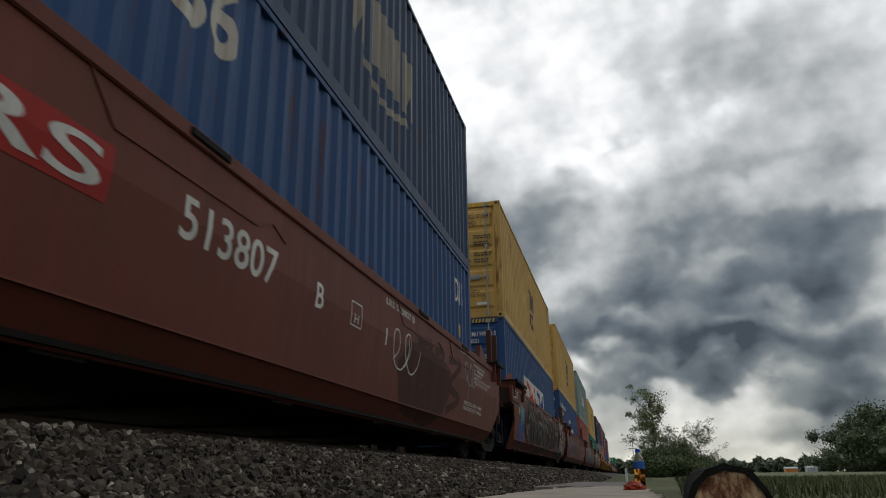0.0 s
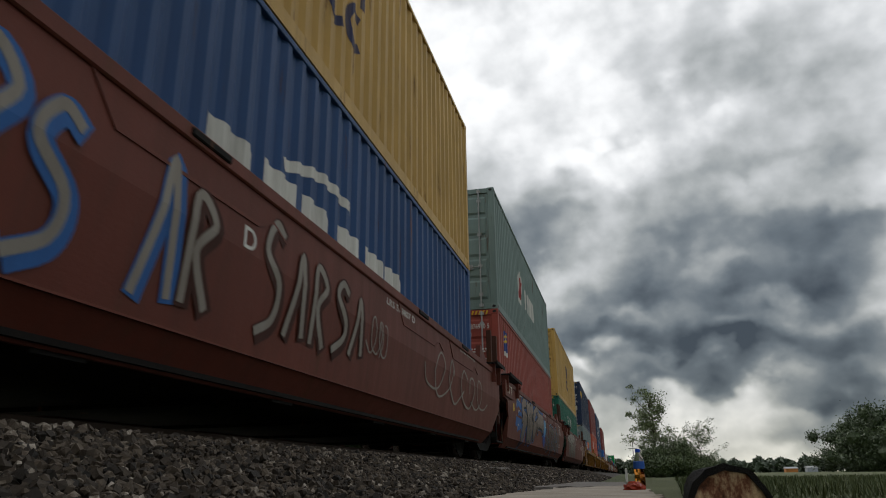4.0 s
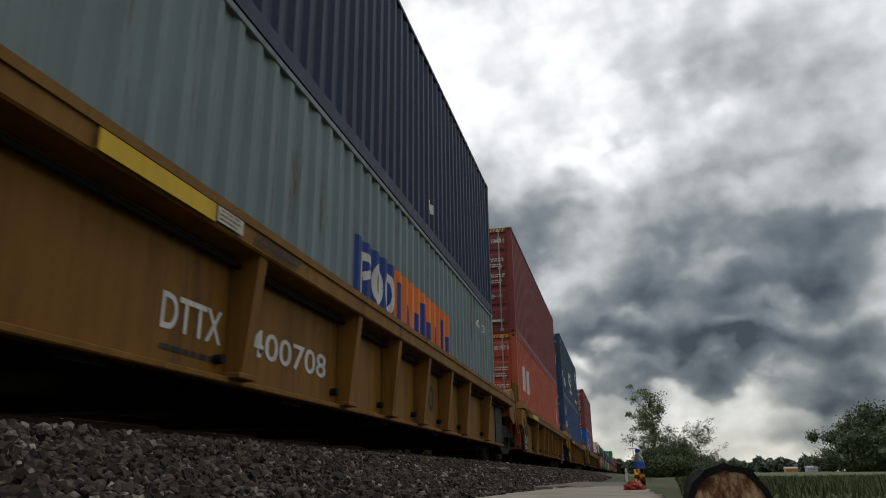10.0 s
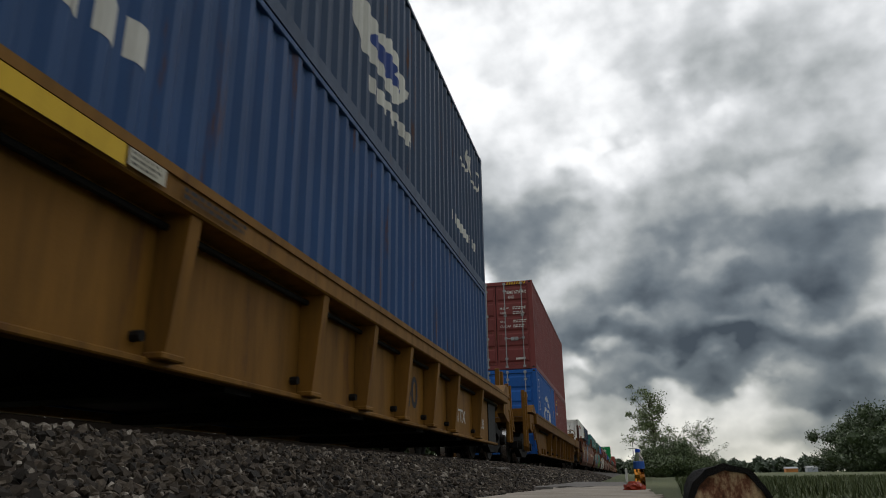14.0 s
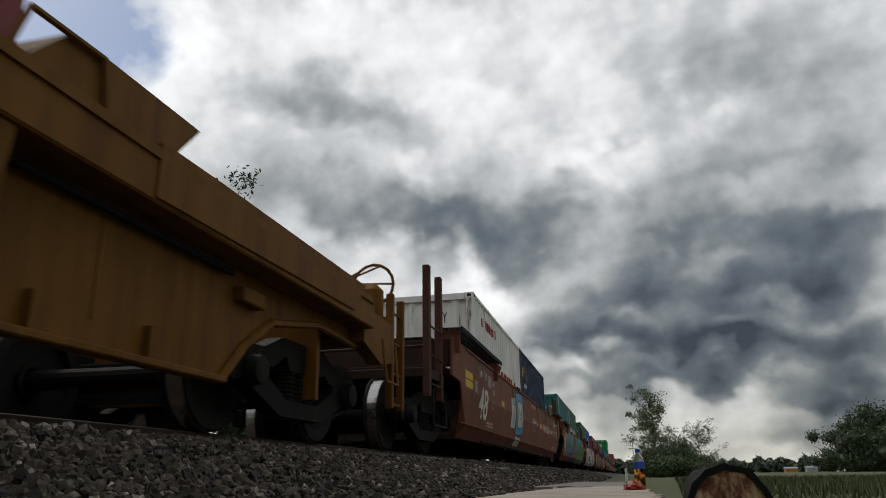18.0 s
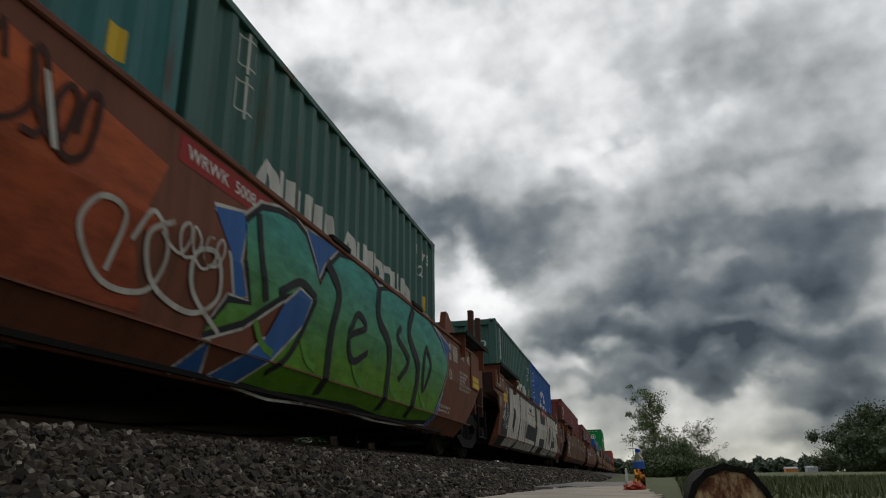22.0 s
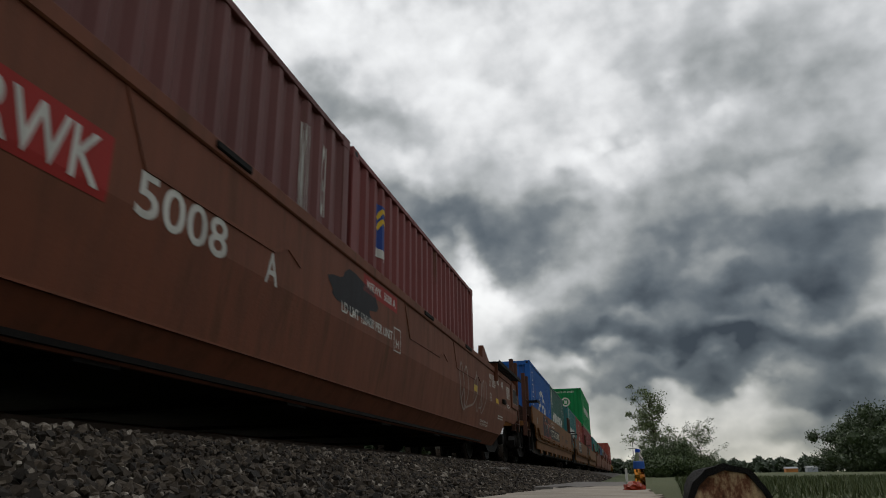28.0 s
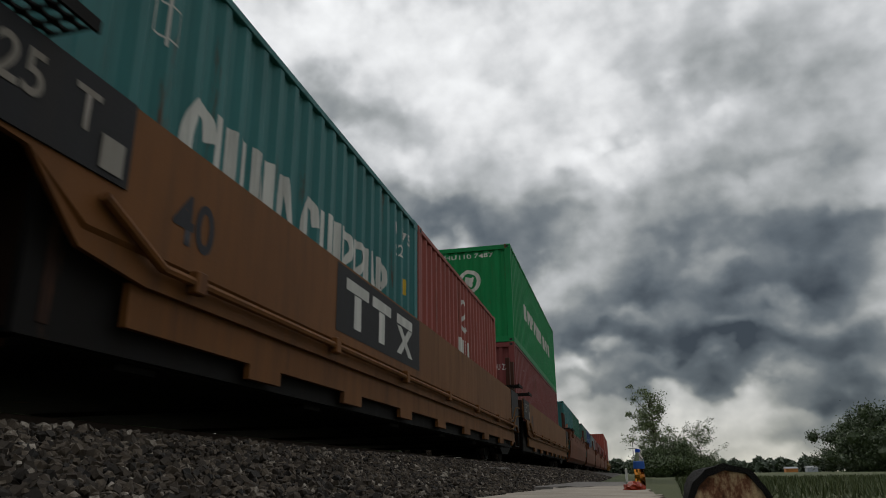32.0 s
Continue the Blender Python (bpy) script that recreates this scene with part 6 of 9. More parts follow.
class Surface:
    """Where paint lies: maps (u, v) on a thing's side to its space, bending over folds and corrugations."""

    def __init__(self, fn, ucuts=(), vcuts=()):
        self.fn, self.ucuts, self.vcuts = fn, ucuts, vcuts

    def lay(self, bm, name, material, parent, layer=1, label=""):
        cut(bm, 0, self.ucuts)
        cut(bm, 1, self.vcuts)
        for v in bm.verts:
            v.co = self.fn(v.co.x, v.co.y, 0.0025 * layer + v.co.z)
        me = bpy.data.meshes.new(name)
        bm.to_mesh(me)
        bm.free()
        me.materials.append(material)
        ob = new(name, me)
        ob.parent = parent
        if label:
            ob["label"] = label
        return ob


def folded(crease, top):
    prof = [(0.22, 1.26), (0.40, 1.40), (0.42, 1.415), (crease, BX), (crease + 0.03, BX), (top, BX)]
    return Surface(lambda u, v, d: Vector((prof_x(prof, v) + d, u, v)), (), [z for z, _ in prof])


def flat_side(x):
    return Surface(lambda u, v, d: Vector((x + d, u, v)))


def corrugated(length):
    return Surface(lambda u, v, d: Vector((W2 - 0.012 - corr_depth(u, length) + d, u, v)), corr_breaks(length))


def door_face(length):
    return Surface(lambda u, v, d: Vector((u, -length / 2 - 0.001 - d, v)))


def front_face(length):
    """Corrugated end that comes first."""
    def depth(x):
        p = 2.2 / 8
        t = ((x + 1.1) / p) % 1.0
        for a, da, b, db in ((0, 0, 0.26, 0), (0.26, 0, 0.5, 0.045), (0.5, 0.045, 0.76, 0.045), (0.76, 0.045, 1.0, 0)):
            if t <= b:
                return da + (db - da) * (t - a) / (b - a)
        return 0
    return Surface(lambda u, v, d: Vector((u, -length / 2 + 0.03 + depth(u) - d, v)), [-1.1 + 2.2 / 8 * (i + k) for i in range(8) for k in (0, 0.26, 0.5, 0.76)])


LRSF, WRF = folded(1.0, 1.46), folded(0.90, 1.50)
WEB, TRAY, PANEL = flat_side(1.283), flat_side(BX), flat_side(BX + 0.031)


def write(surf, thing, body, u0, u1, v0, v1, material=None, bold=0.012, layer=1, name="lettering", shear=0.0, label="", warp=0):
    bm = fit_box(text_mesh(body, bold, shear), u0, u1, v0, v1)
    if warp:
        # hand-sprayed letters swell and lean
        cut(bm, 0, [u0 + (u1 - u0) * k / 7 for k in range(1, 7)])
        cut(bm, 1, [v0 + (v1 - v0) * k / 9 for k in range(1, 9)])
        um, vm = (u0 + u1) / 2, (v0 + v1) / 2
        for v in bm.verts:
            a, b = v.co.x, v.co.y
            v.co.x += 0.16 * noise.noise((a * 1.3, b * 2.2, warp)) + 0.10 * math.sin((b - vm) * 5 + um * 3)
            v.co.y = min(1.45, max(0.235, b + 0.10 * noise.noise((a * 1.9, b * 1.1, warp + 5)) + 0.07 * math.sin(a * 4.1)))
    return surf.lay(bm, name, material or M["letter"], thing, layer, label)


def word(surf, thing, body, u0, u1, v0, v1, layers, seed=0):
    """Graffiti letters, each in its own layers of spray: (material, swell) from the back to the front."""
    rng = random.Random(seed)
    wide = {"I": 0.5, "E": 0.85, "S": 0.9, "t": 0.7, "c": 0.85, "M": 1.25}
    total = sum(wide.get(ch, 1.0) for ch in body)
    u = u0
    for i, ch in enumerate(body):
        w = (u1 - u0) * wide.get(ch, 1.0) / total
        a, b = v0 + rng.uniform(0, 0.05), v1 - rng.uniform(0, 0.05)
        last = None
        for k, (material, swell) in enumerate(layers):
            last = write(surf, thing, ch, u + 0.04 - swell, u + w * 1.02 - 0.04 + swell, max(0.23, a - swell), b + swell, material, 0.055, 2 + 4 * (i % 2) + k, "graffiti_letter", rng.uniform(-0.15, 0.15), warp=seed + 1)
        u += w


def poly(surf, thing, pts, material, layer=1, name="painted_patch", label=""):
    bm = bmesh.new()
    bm.faces.new([bm.verts.new((u, v, 0)) for u, v in pts])
    bmesh.ops.triangulate(bm, faces=list(bm.faces))
    return surf.lay(bm, name, material, thing, layer, label)


def rect(surf, thing, u0, u1, v0, v1, material, layer=1, name="painted_patch", label=""):
    return poly(surf, thing, [(u0, v0), (u1, v0), (u1, v1), (u0, v1)], material, layer, name, label)


def stroke(surf, thing, pts, width, material, layer=2, name="spray_stroke", closed=False, smooth=True):
    """A sprayed line of the given width; later parts of it lie over earlier ones."""
    line = smooth_line(pts + pts[:1] if closed else pts) if smooth else [Vector(p) for p in pts]
    bm = bmesh.new()
    prev = None
    for i, p in enumerate(line):
        a, b = line[max(0, i - 1)], line[min(len(line) - 1, i + 1)]
        d = (b - a)
        if d.length < 1e-6:
            continue
        nrm = Vector((-d.y, d.x)).normalized() * width / 2
        h = 0.0016 * i / len(line)
        cur = [bm.verts.new((p.x + nrm.x, p.y + nrm.y, h)), bm.verts.new((p.x - nrm.x, p.y - nrm.y, h))]
        if prev:
            bm.faces.new((prev[0], prev[1], cur[1], cur[0]))
        prev = cur
    return surf.lay(bm, name, material, thing, layer)


def blob(surf, thing, cu, cv, ru, rv, material, layer, seed=0, rough=0.14, name="spray_fill", n=28, lo=0.24, hi=1.44):
    pts = []
    for k in range(n):
        a = k * math.tau / n
        r = 1 + rough * noise.noise((math.cos(a) * 1.5 + seed * 7.1, math.sin(a) * 1.5, seed)) * 2
        pts.append((cu + ru * r * math.cos(a), min(hi, max(lo, cv + rv * r * math.sin(a)))))
    return poly(surf, thing, pts, material, layer, name)


def sprayed(surf, thing, pts, fill, edge, layer, width=0.05, drop=(0.05, -0.05)):
    """A bubble letter: a dark block behind, an outline, and the fill."""
    ring = [(p.x, min(1.45, max(0.24, p.y))) for p in smooth_line(list(pts) + [pts[0]], 4)][:-1]
    poly(surf, thing, [(a + drop[0], min(1.45, max(0.235, b + drop[1]))) for a, b in ring], edge, layer, "spray_shadow")
    stroke(surf, thing, ring, width, edge, layer + 1, "spray_outline", closed=True, smooth=False)
    poly(surf, thing, ring, fill, layer + 2, "spray_fill")


def ribbon(surf, thing, pts, width, layer, core):
    """A wild-style stroke: black shade, a grey-brown band, a pale edge and a cold core line."""
    stroke(surf, thing, [(a + 0.03, max(0.27, b - 0.03)) for a, b in pts], width + 0.07, M["blackspray"], layer)
    stroke(surf, thing, pts, width, M["grey_brown"], layer + 1)
    stroke(surf, thing, [(a - 0.02, min(1.44, b + 0.40 * width)) for a, b in pts], 0.016, M["silver"], layer + 2)
    if core:
        stroke(surf, thing, [(a + 0.015, b - 0.15 * width) for a, b in pts], 0.020, M["teal_dim"], layer + 2)


def bars(surf, thing, u0, u1, v0, v1, n, material, seed=0, name="worn_letter_bar", split=0.5, lean=0.0):
    """A row of plain upright bars that stand for a worn trade name."""
    rng = random.Random(seed)
    w = (u1 - u0) / n
    for i in range(n):
        a = u0 + i * w + 0.08 * w
        b = a + w * rng.uniform(0.62, 0.84)
        if rng.random() < split:
            t = (b - a) * 0.34
            h = v0 + (v1 - v0) * rng.choice((0.42, 0.5, 0.62))
            poly(surf, thing, [(a, v0), (a + t, v0), (a + t, h), (b - t, h), (b - t, v0), (b, v0), (b, v1 - 0.03), (b - 0.04, v1), (a, v1)], material, 1, name)
        else:
            poly(surf, thing, [(a, v0), (b, v0), (b + lean, v1), (a + lean, v1)], material, 1, name)


def small_lines(surf, thing, u0, v_top, width, rows, h, gap, material, seed):
    """Lines of small writing too fine to read, as plain bars."""
    rng = random.Random(seed)
    for r in range(rows):
        v1 = v_top - r * (h + gap)
        u = u0
        end = u0 + width * rng.uniform(0.75, 1.0)
        while u < end:
            w = rng.uniform(0.5, 1.8) * h * 2
            rect(surf, thing, u, min(end, u + w), v1 - h, v1, material, 1, "small_writing")
            u += w + h * 0.7


def squiggle(surf, thing, u0, u1, v0, v1, n, width, material, seed, layer=2):
    """A cursive tag: strokes that loop along a line."""
    rng = np.random.default_rng(seed)
    mid, amp = (v0 + v1) / 2, (v1 - v0) / 2
    for k in range(max(2, n // 2)):
        a = u0 + (u1 - u0) * k / max(2, n // 2)
        c = a + (u1 - u0) / max(2, n // 2) * rng.uniform(0.8, 1.25)
        ph, turns = rng.uniform(0, 6.28), rng.uniform(0.9, 1.7)
        lean = rng.uniform(-0.2, 0.3) * amp
        pts = []
        for s in np.linspace(0, 1, 9):
            th = ph + math.tau * turns * s
            pts.append((a + (c - a) * s + 0.42 * (c - a) * math.cos(th) + lean * math.sin(th), min(v1, max(v0, mid + amp * rng.uniform(0.6, 1.0) * math.sin(th)))))
        stroke(surf, thing, pts, width * rng.uniform(0.8, 1.1), material, layer + 1 + k % 3, "spray_stroke")


def hatch_box(surf, thing, u0, u1, v0, v1, material):
    for a, b, c, d in ((u0, u1, v0, v0 + 0.012), (u0, u1, v1 - 0.012, v1), (u0, u0 + 0.012, v0, v1), (u1 - 0.012, u1, v0, v1)):
        rect(surf, thing, a, b, c, d, material, 1, "stencil_frame")


def unit_marks(key, letter, surf, top, panel_y, word="125 T"):
    u = units[key]
    write(PANEL, u, word, panel_y + 0.14, panel_y + 0.88, top - 0.22, top - 0.05, M["cream"])
    return u


# maroon five-unit wagon
for key in ("B", "C", "D", "E", "A"):
    u = unit_marks(key, key, LRSF, 1.46, -7.35, "1 5 T" if key == "E" else "125 T")
    write(LRSF, u, "LOAD LIMIT  119,700  PER UNIT", -5.1, -4.2, 1.37, 1.41)
    write(LRSF, u, "LOAD LIMIT  119,700  PER UNIT", 3.9, 4.95, 1.37, 1.41)
    for i, line in enumerate(("2 INCH H F COMP SHOES", "NO. 24 BRAKE BEAMS", "33 INCH WHEELS", "SPRG 7 OC D-5 7 IC D-6 5 IC D-6A", "SPRG 2 OC B-353 2 IC B-354")):
        if key in "BEA":
            write(LRSF, u, line, 4.88, 4.88 + 0.042 * len(line), 1.30 - i * 0.066, 1.346 - i * 0.066)
    if key in "BE":
        for i, line in enumerate(("SIDE BRG SET-UP HGT 5-1/16\" FEMALE", "SIDE BRG SET-UP HGT 5-3/16\" MALE")):
            write(LRSF, u, line, 4.25, 5.6, 0.68 - i * 0.075, 0.735 - i * 0.075)
    rect(LRSF, u, -6.2, -6.02, 0.97, 1.12, M["yellowmark"], 1, "yellow_plate")
u = units["B"]
rect(LRSF, u, -4.75, -3.36, 0.85, 1.12, M["redmark"], 1, "red_panel")
write(LRSF, u, "LRS", -4.6, -3.42, 0.88, 1.09, layer=2)
write(LRSF, u, "513807", -2.82, -1.74, 0.88, 1.12)
write(LRSF, u, "B", -1.10, -0.96, 0.90, 1.09)
hatch_box(LRSF, u, -0.38, -0.12, 0.91, 1.12, M["letter"])
write(LRSF, u, "H", -0.30, -0.20, 0.94, 1.02)
write(LRSF, u, "I", 0.55, 0.59, 0.9, 1.06)
small_lines(LRSF, u, -4.9, 0.64, 1.15, 1, 0.06, 0.03, M["letter"], 3)
write(LRSF, u, "LRS 513807 B", 0.55, 1.55, 1.30, 1.37)
blob(LRSF, u, 2.2, 0.72, 1.2, 0.42, M["smudge"], 1, 3)
squiggle(LRSF, u, 0.75, 1.5, 0.7, 1.2, 3, 0.015, M["letter"], 5)
for i, (a, b) in enumerate(((1.7, 2.3), (2.5, 2.9), (3.2, 3.9))):
    stroke(LRSF, u, [(a, 1.15), (b, 1.18), (a + 0.1, 0.85), (b, 0.7), (a, 0.5)], 0.10, M["smudge"], 2)
squiggle(LRSF, u, 4.15, 4.95, 0.95, 1.32, 5, 0.022, M["silver"], 15)
stroke(LRSF, u, [(4.45, 1.0), (4.5, 0.8), (4.42, 0.62)], 0.02, M["silver"], 2)

u = units["C"]
blob(LRSF, u, -0.6, 0.85, 4.9, 0.44, M["smudge"], 1, 8, 0.10, n=60)
blob(LRSF, u, -5.70, 0.64, 0.42, 0.30, M["bluemark"], 2, 17, 0.22)
blob(LRSF, u, -5.68, 0.98, 0.36, 0.27, M["skymark"], 3, 18, 0.26)
squiggle(LRSF, u, -5.95, -5.40, 0.80, 1.14, 4, 0.02, M["blackspray"], 19, 4)
WILD = ([(-4.89, 1.29), (-4.91, 0.78), (-4.3, 0.82)], [(-4.54, 1.40), (-4.27, 1.19), (-3.66, 0.84), (-3.77, 0.44)], [(-4.67, 0.92), (-4.27, 1.15)], [(-4.04, 1.40), (-3.43, 1.09), (-2.83, 0.74)],
        [(-4.91, 0.70), (-4.54, 0.56), (-4.58, 0.40)], [(-3.25, 0.40), (-3.35, 0.75), (-3.0, 1.0)], [(-2.72, 1.2), (-2.62, 1.31), (-2.18, 1.40), (-1.76, 1.38), (-1.41, 1.34), (-1.72, 1.22)],
        [(-2.43, 1.02), (-2.05, 1.01), (-1.4, 0.98), (-1.09, 0.83), (-1.24, 0.56), (-1.59, 0.4)], [(-2.39, 0.63), (-2.16, 0.75), (-1.85, 0.8), (-1.7, 0.64), (-1.75, 0.43)])
WILDER = ([(-2.65, 0.94), (-2.33, 0.93), (-2.48, 0.77)], [(-1.35, 1.38), (-1.38, 1.19), (-1.1, 1.04), (-0.88, 0.64), (-0.45, 0.39)], [(-1.06, 1.27), (-0.42, 1.22), (-0.02, 1.21)],
          [(-0.75, 0.67), (-0.87, 0.89), (-0.57, 1.05), (0.21, 0.87)], [(0.35, 0.84), (0.41, 1.36), (1.3, 0.95), (1.55, 0.56)], [(0.2, 0.45), (0.85, 0.75), (0.37, 0.9)],
          [(1.8, 1.19), (2.07, 1.34), (2.01, 0.99), (1.95, 0.71)], [(2.37, 0.93), (2.88, 0.99), (3.5, 0.97), (3.14, 0.7), (2.8, 0.5)], [(2.93, 0.37), (3.22, 0.48), (3.63, 0.46), (3.97, 0.42)],
          [(2.37, 1.23), (2.85, 1.36), (2.55, 1.14)])
for k, line in enumerate(WILD + WILDER):
    # thinner echoes of each stroke behind it
    stroke(LRSF, u, [(a + 0.30, min(1.40, max(0.32, 1.66 - b))) for a, b in line], 0.085, M["blackspray"], 2)
    stroke(LRSF, u, [(a + 0.28, min(1.41, max(0.33, 1.68 - b))) for a, b in line], 0.020, M["silver_dim"] if k % 3 else M["teal_dim"], 3)
    ribbon(LRSF, u, line, 0.125, 4 + 3 * (k % 3), k % 2)
squiggle(LRSF, u, 2.15, 2.75, 0.45, 0.75, 5, 0.022, M["wedge_blue"], 20, 12)
write(LRSF, u, "MESS", 3.12, 3.85, 1.27, 1.42, M["silver_dim"], 0.0, 12, "graffiti")
blob(LRSF, u, 4.74, 0.88, 0.80, 0.60, M["teal_dim"], 14, 12, 0.16)
blob(LRSF, u, 4.76, 0.86, 0.72, 0.60, M["blackspray"], 15, 13, 0.08)
HAND = ([(4.31, 1.42), (4.13, 1.38), (4.04, 1.17), (4.18, 1.04), (4.34, 1.10), (4.36, 1.26), (4.14, 1.22)], [(4.47, 1.04), (4.53, 1.37), (4.68, 1.22), (4.87, 1.42), (4.93, 1.15)],
        [(5.30, 1.40), (5.08, 1.38), (5.07, 1.26), (5.28, 1.16), (5.20, 0.98), (5.03, 0.98)], [(4.46, 0.88), (4.25, 0.90), (4.17, 0.70), (4.32, 0.54), (4.50, 0.60)],
        [(4.60, 0.50), (4.56, 0.82), (4.76, 0.72), (4.86, 0.48)], [(5.06, 0.86), (4.92, 0.80), (4.96, 0.57), (5.14, 0.54)], [(5.38, 0.84), (5.17, 0.80), (5.17, 0.65), (5.36, 0.58), (5.30, 0.40), (5.08, 0.42)])
for k, line in enumerate(HAND):
    stroke(LRSF, u, line, 0.085, M["whitespray"], 16 + k % 2, "graffiti_letter")
    stroke(LRSF, u, [(a + 0.02, b - 0.02) for a, b in line[1:]], 0.022, M["silver_dim"], 19)
rect(LRSF, u, 0.55, 1.5, 1.29, 1.39, M["redmark"], 14, "red_panel")
write(LRSF, u, "LRS 513807 C", 0.6, 1.45, 1.31, 1.37, layer=15)

u = units["D"]
write(LRSF, u, "LRS 513807 D", 0.55, 1.55, 1.30, 1.37)
for k, (a, lo, hi) in enumerate(((-4.72, 0.42, 1.30), (-4.36, 0.48, 1.20), (-4.02, 0.50, 1.22), (-3.70, 0.50, 1.16), (-2.95, 0.52, 1.26), (-2.62, 0.56, 1.14), (-1.80, 0.56, 1.30), (-1.40, 0.60, 1.20), (-1.02, 0.62, 1.18), (-0.60, 0.64, 1.20), (-0.20, 0.66, 1.16))):
    m = (lo + hi) / 2
    line = [(a + 0.13, hi - 0.06), (a, hi), (a - 0.10, m + 0.16), (a + 0.10, m - 0.02), (a + 0.08, lo + 0.12), (a - 0.12, lo)] if k % 3 == 0 else [(a - 0.14, lo), (a - 0.05, m), (a + 0.02, hi), (a + 0.08, m), (a + 0.13, lo + 0.03)] if k % 3 == 1 else [(a - 0.09, lo), (a - 0.09, hi), (a + 0.10, hi - 0.10), (a - 0.04, m), (a + 0.13, lo)]
    stroke(LRSF, u, [(b + 0.02, max(0.3, c - 0.02)) for b, c in line], 0.135, M["wedge_blue"] if k < 5 else M["smudge"], 2 + 2 * (k % 2))
    stroke(LRSF, u, line, 0.060, M["silver"], 3 + 2 * (k % 2), "graffiti_letter")
for k in range(4):
    a = -5.55 + 0.15 * k
    stroke(LRSF, u, [(a, 0.62 + 0.03 * k), (a + 0.06, 1.0), (a + 0.12, 0.70 + 0.02 * k)], 0.085, M["wedge_blue"], 2)
    stroke(LRSF, u, [(a, 0.62 + 0.03 * k), (a + 0.06, 1.02), (a + 0.12, 0.72 + 0.02 * k)], 0.020, M["whitespray"], 3)
squiggle(LRSF, u, 0.1, 0.6, 0.7, 1.15, 4, 0.02, M["silver"], 33)
squiggle(LRSF, u, 2.3, 5.8, 0.6, 1.2, 8, 0.03, M["silver"], 35)
write(LRSF, u, "D", -2.2, -2.05, 1.02, 1.16)

u = units["E"]
for pts in ([(-5.74, 1.10), (-5.62, 1.26), (-5.42, 1.28), (-5.25, 1.24)], [(-5.47, 0.97), (-5.40, 1.04), (-5.22, 1.03)], [(-5.42, 0.64), (-5.36, 0.74), (-5.22, 0.73)], [(-5.80, 0.92), (-5.68, 0.90)]):
    stroke(LRSF, u, pts, 0.028, M["whitespray"], 3)
for line, w in (([(-5.72, 0.80), (-5.25, 0.79), (-4.78, 0.78)], 0.20), ([(-5.70, 1.10), (-5.50, 1.20), (-5.25, 1.19), (-4.90, 1.13)], 0.16), ([(-5.45, 0.97), (-5.18, 0.99), (-4.90, 0.98)], 0.09), ([(-5.41, 0.63), (-5.25, 0.68), (-5.0, 0.70)], 0.11)):
    stroke(LRSF, u, line, w, M["wedge_blue"], 1)
BUBBLES = ([(-4.84, 1.23), (-4.64, 1.36), (-4.25, 1.39), (-4.06, 1.36), (-4.10, 1.24), (-4.31, 1.21), (-4.51, 1.18), (-4.52, 1.11), (-4.23, 1.07), (-3.98, 1.0), (-3.95, 0.85), (-4.19, 0.68), (-4.52, 0.43), (-4.66, 0.35),
            (-4.77, 0.38), (-4.81, 0.50), (-4.67, 0.71), (-4.59, 0.88), (-4.75, 0.82), (-4.79, 0.90), (-4.72, 0.99), (-4.85, 1.05)],
           [(-4.04, 1.32), (-3.87, 1.38), (-3.70, 1.33), (-3.40, 1.38), (-3.34, 1.22), (-3.43, 1.02), (-3.36, 0.73), (-3.50, 0.48), (-3.63, 0.53), (-3.71, 0.44), (-3.86, 0.49), (-3.87, 0.69), (-3.89, 1.0), (-4.01, 1.14)],
           [(-3.28, 1.29), (-2.95, 1.42), (-2.72, 1.31), (-2.75, 1.03), (-2.87, 0.66), (-3.07, 0.45), (-3.34, 0.47), (-3.41, 0.64), (-3.40, 0.95)])
TAIL = ([(-2.65, 1.24), (-1.96, 1.42), (-1.84, 1.34), (-2.22, 1.19), (-2.42, 1.04), (-2.32, 0.99), (-1.94, 1.1), (-1.84, 1.02), (-2.31, 0.65), (-2.61, 0.54), (-2.74, 0.60), (-2.72, 0.95)],
        [(-1.76, 1.35), (-1.64, 1.42), (-1.42, 1.42), (-1.39, 1.31), (-0.68, 1.28), (-0.28, 1.26), (-0.17, 1.0), (-0.28, 0.80), (-0.51, 0.83), (-0.64, 0.91), (-1.50, 0.91), (-1.54, 0.80), (-1.68, 0.78), (-1.77, 0.88), (-1.82, 1.02), (-1.71, 1.13)])
for k, ring in enumerate(BUBBLES + TAIL):
    stroke(LRSF, u, ring, 0.17, M["wedge_blue"], 2, "spray_outline", closed=True)
    sprayed(LRSF, u, ring, M["pewter"], M["blackspray"], 3 + 3 * (k % 2), 0.06, (-0.05, -0.06))
blob(LRSF, u, -3.06, 1.05, 0.10, 0.11, M["blackspray"], 10, 6, 0.1)
stroke(LRSF, u, [(-3.62, 1.10), (-3.58, 0.86), (-3.64, 0.70)], 0.05, M["blackspray"], 10)
stroke(LRSF, u, [(-1.60, 1.36), (-1.66, 1.22), (-1.55, 1.14)], 0.03, M["blackspray"], 10)
stroke(LRSF, u, [(-0.42, 1.26), (-0.50, 1.02), (-0.42, 0.84)], 0.025, M["blackspray"], 10)
blob(LRSF, u, 0.05, 0.85, 0.42, 0.36, M["bluemark"], 3, 35, 0.2)
blob(LRSF, u, 0.12, 0.98, 0.30, 0.22, M["skymark"], 4, 36, 0.2)
stroke(LRSF, u, [(0.05, 1.15), (0.25, 1.18), (0.3, 1.02), (0.12, 1.0)], 0.03, M["whitespray"], 8)
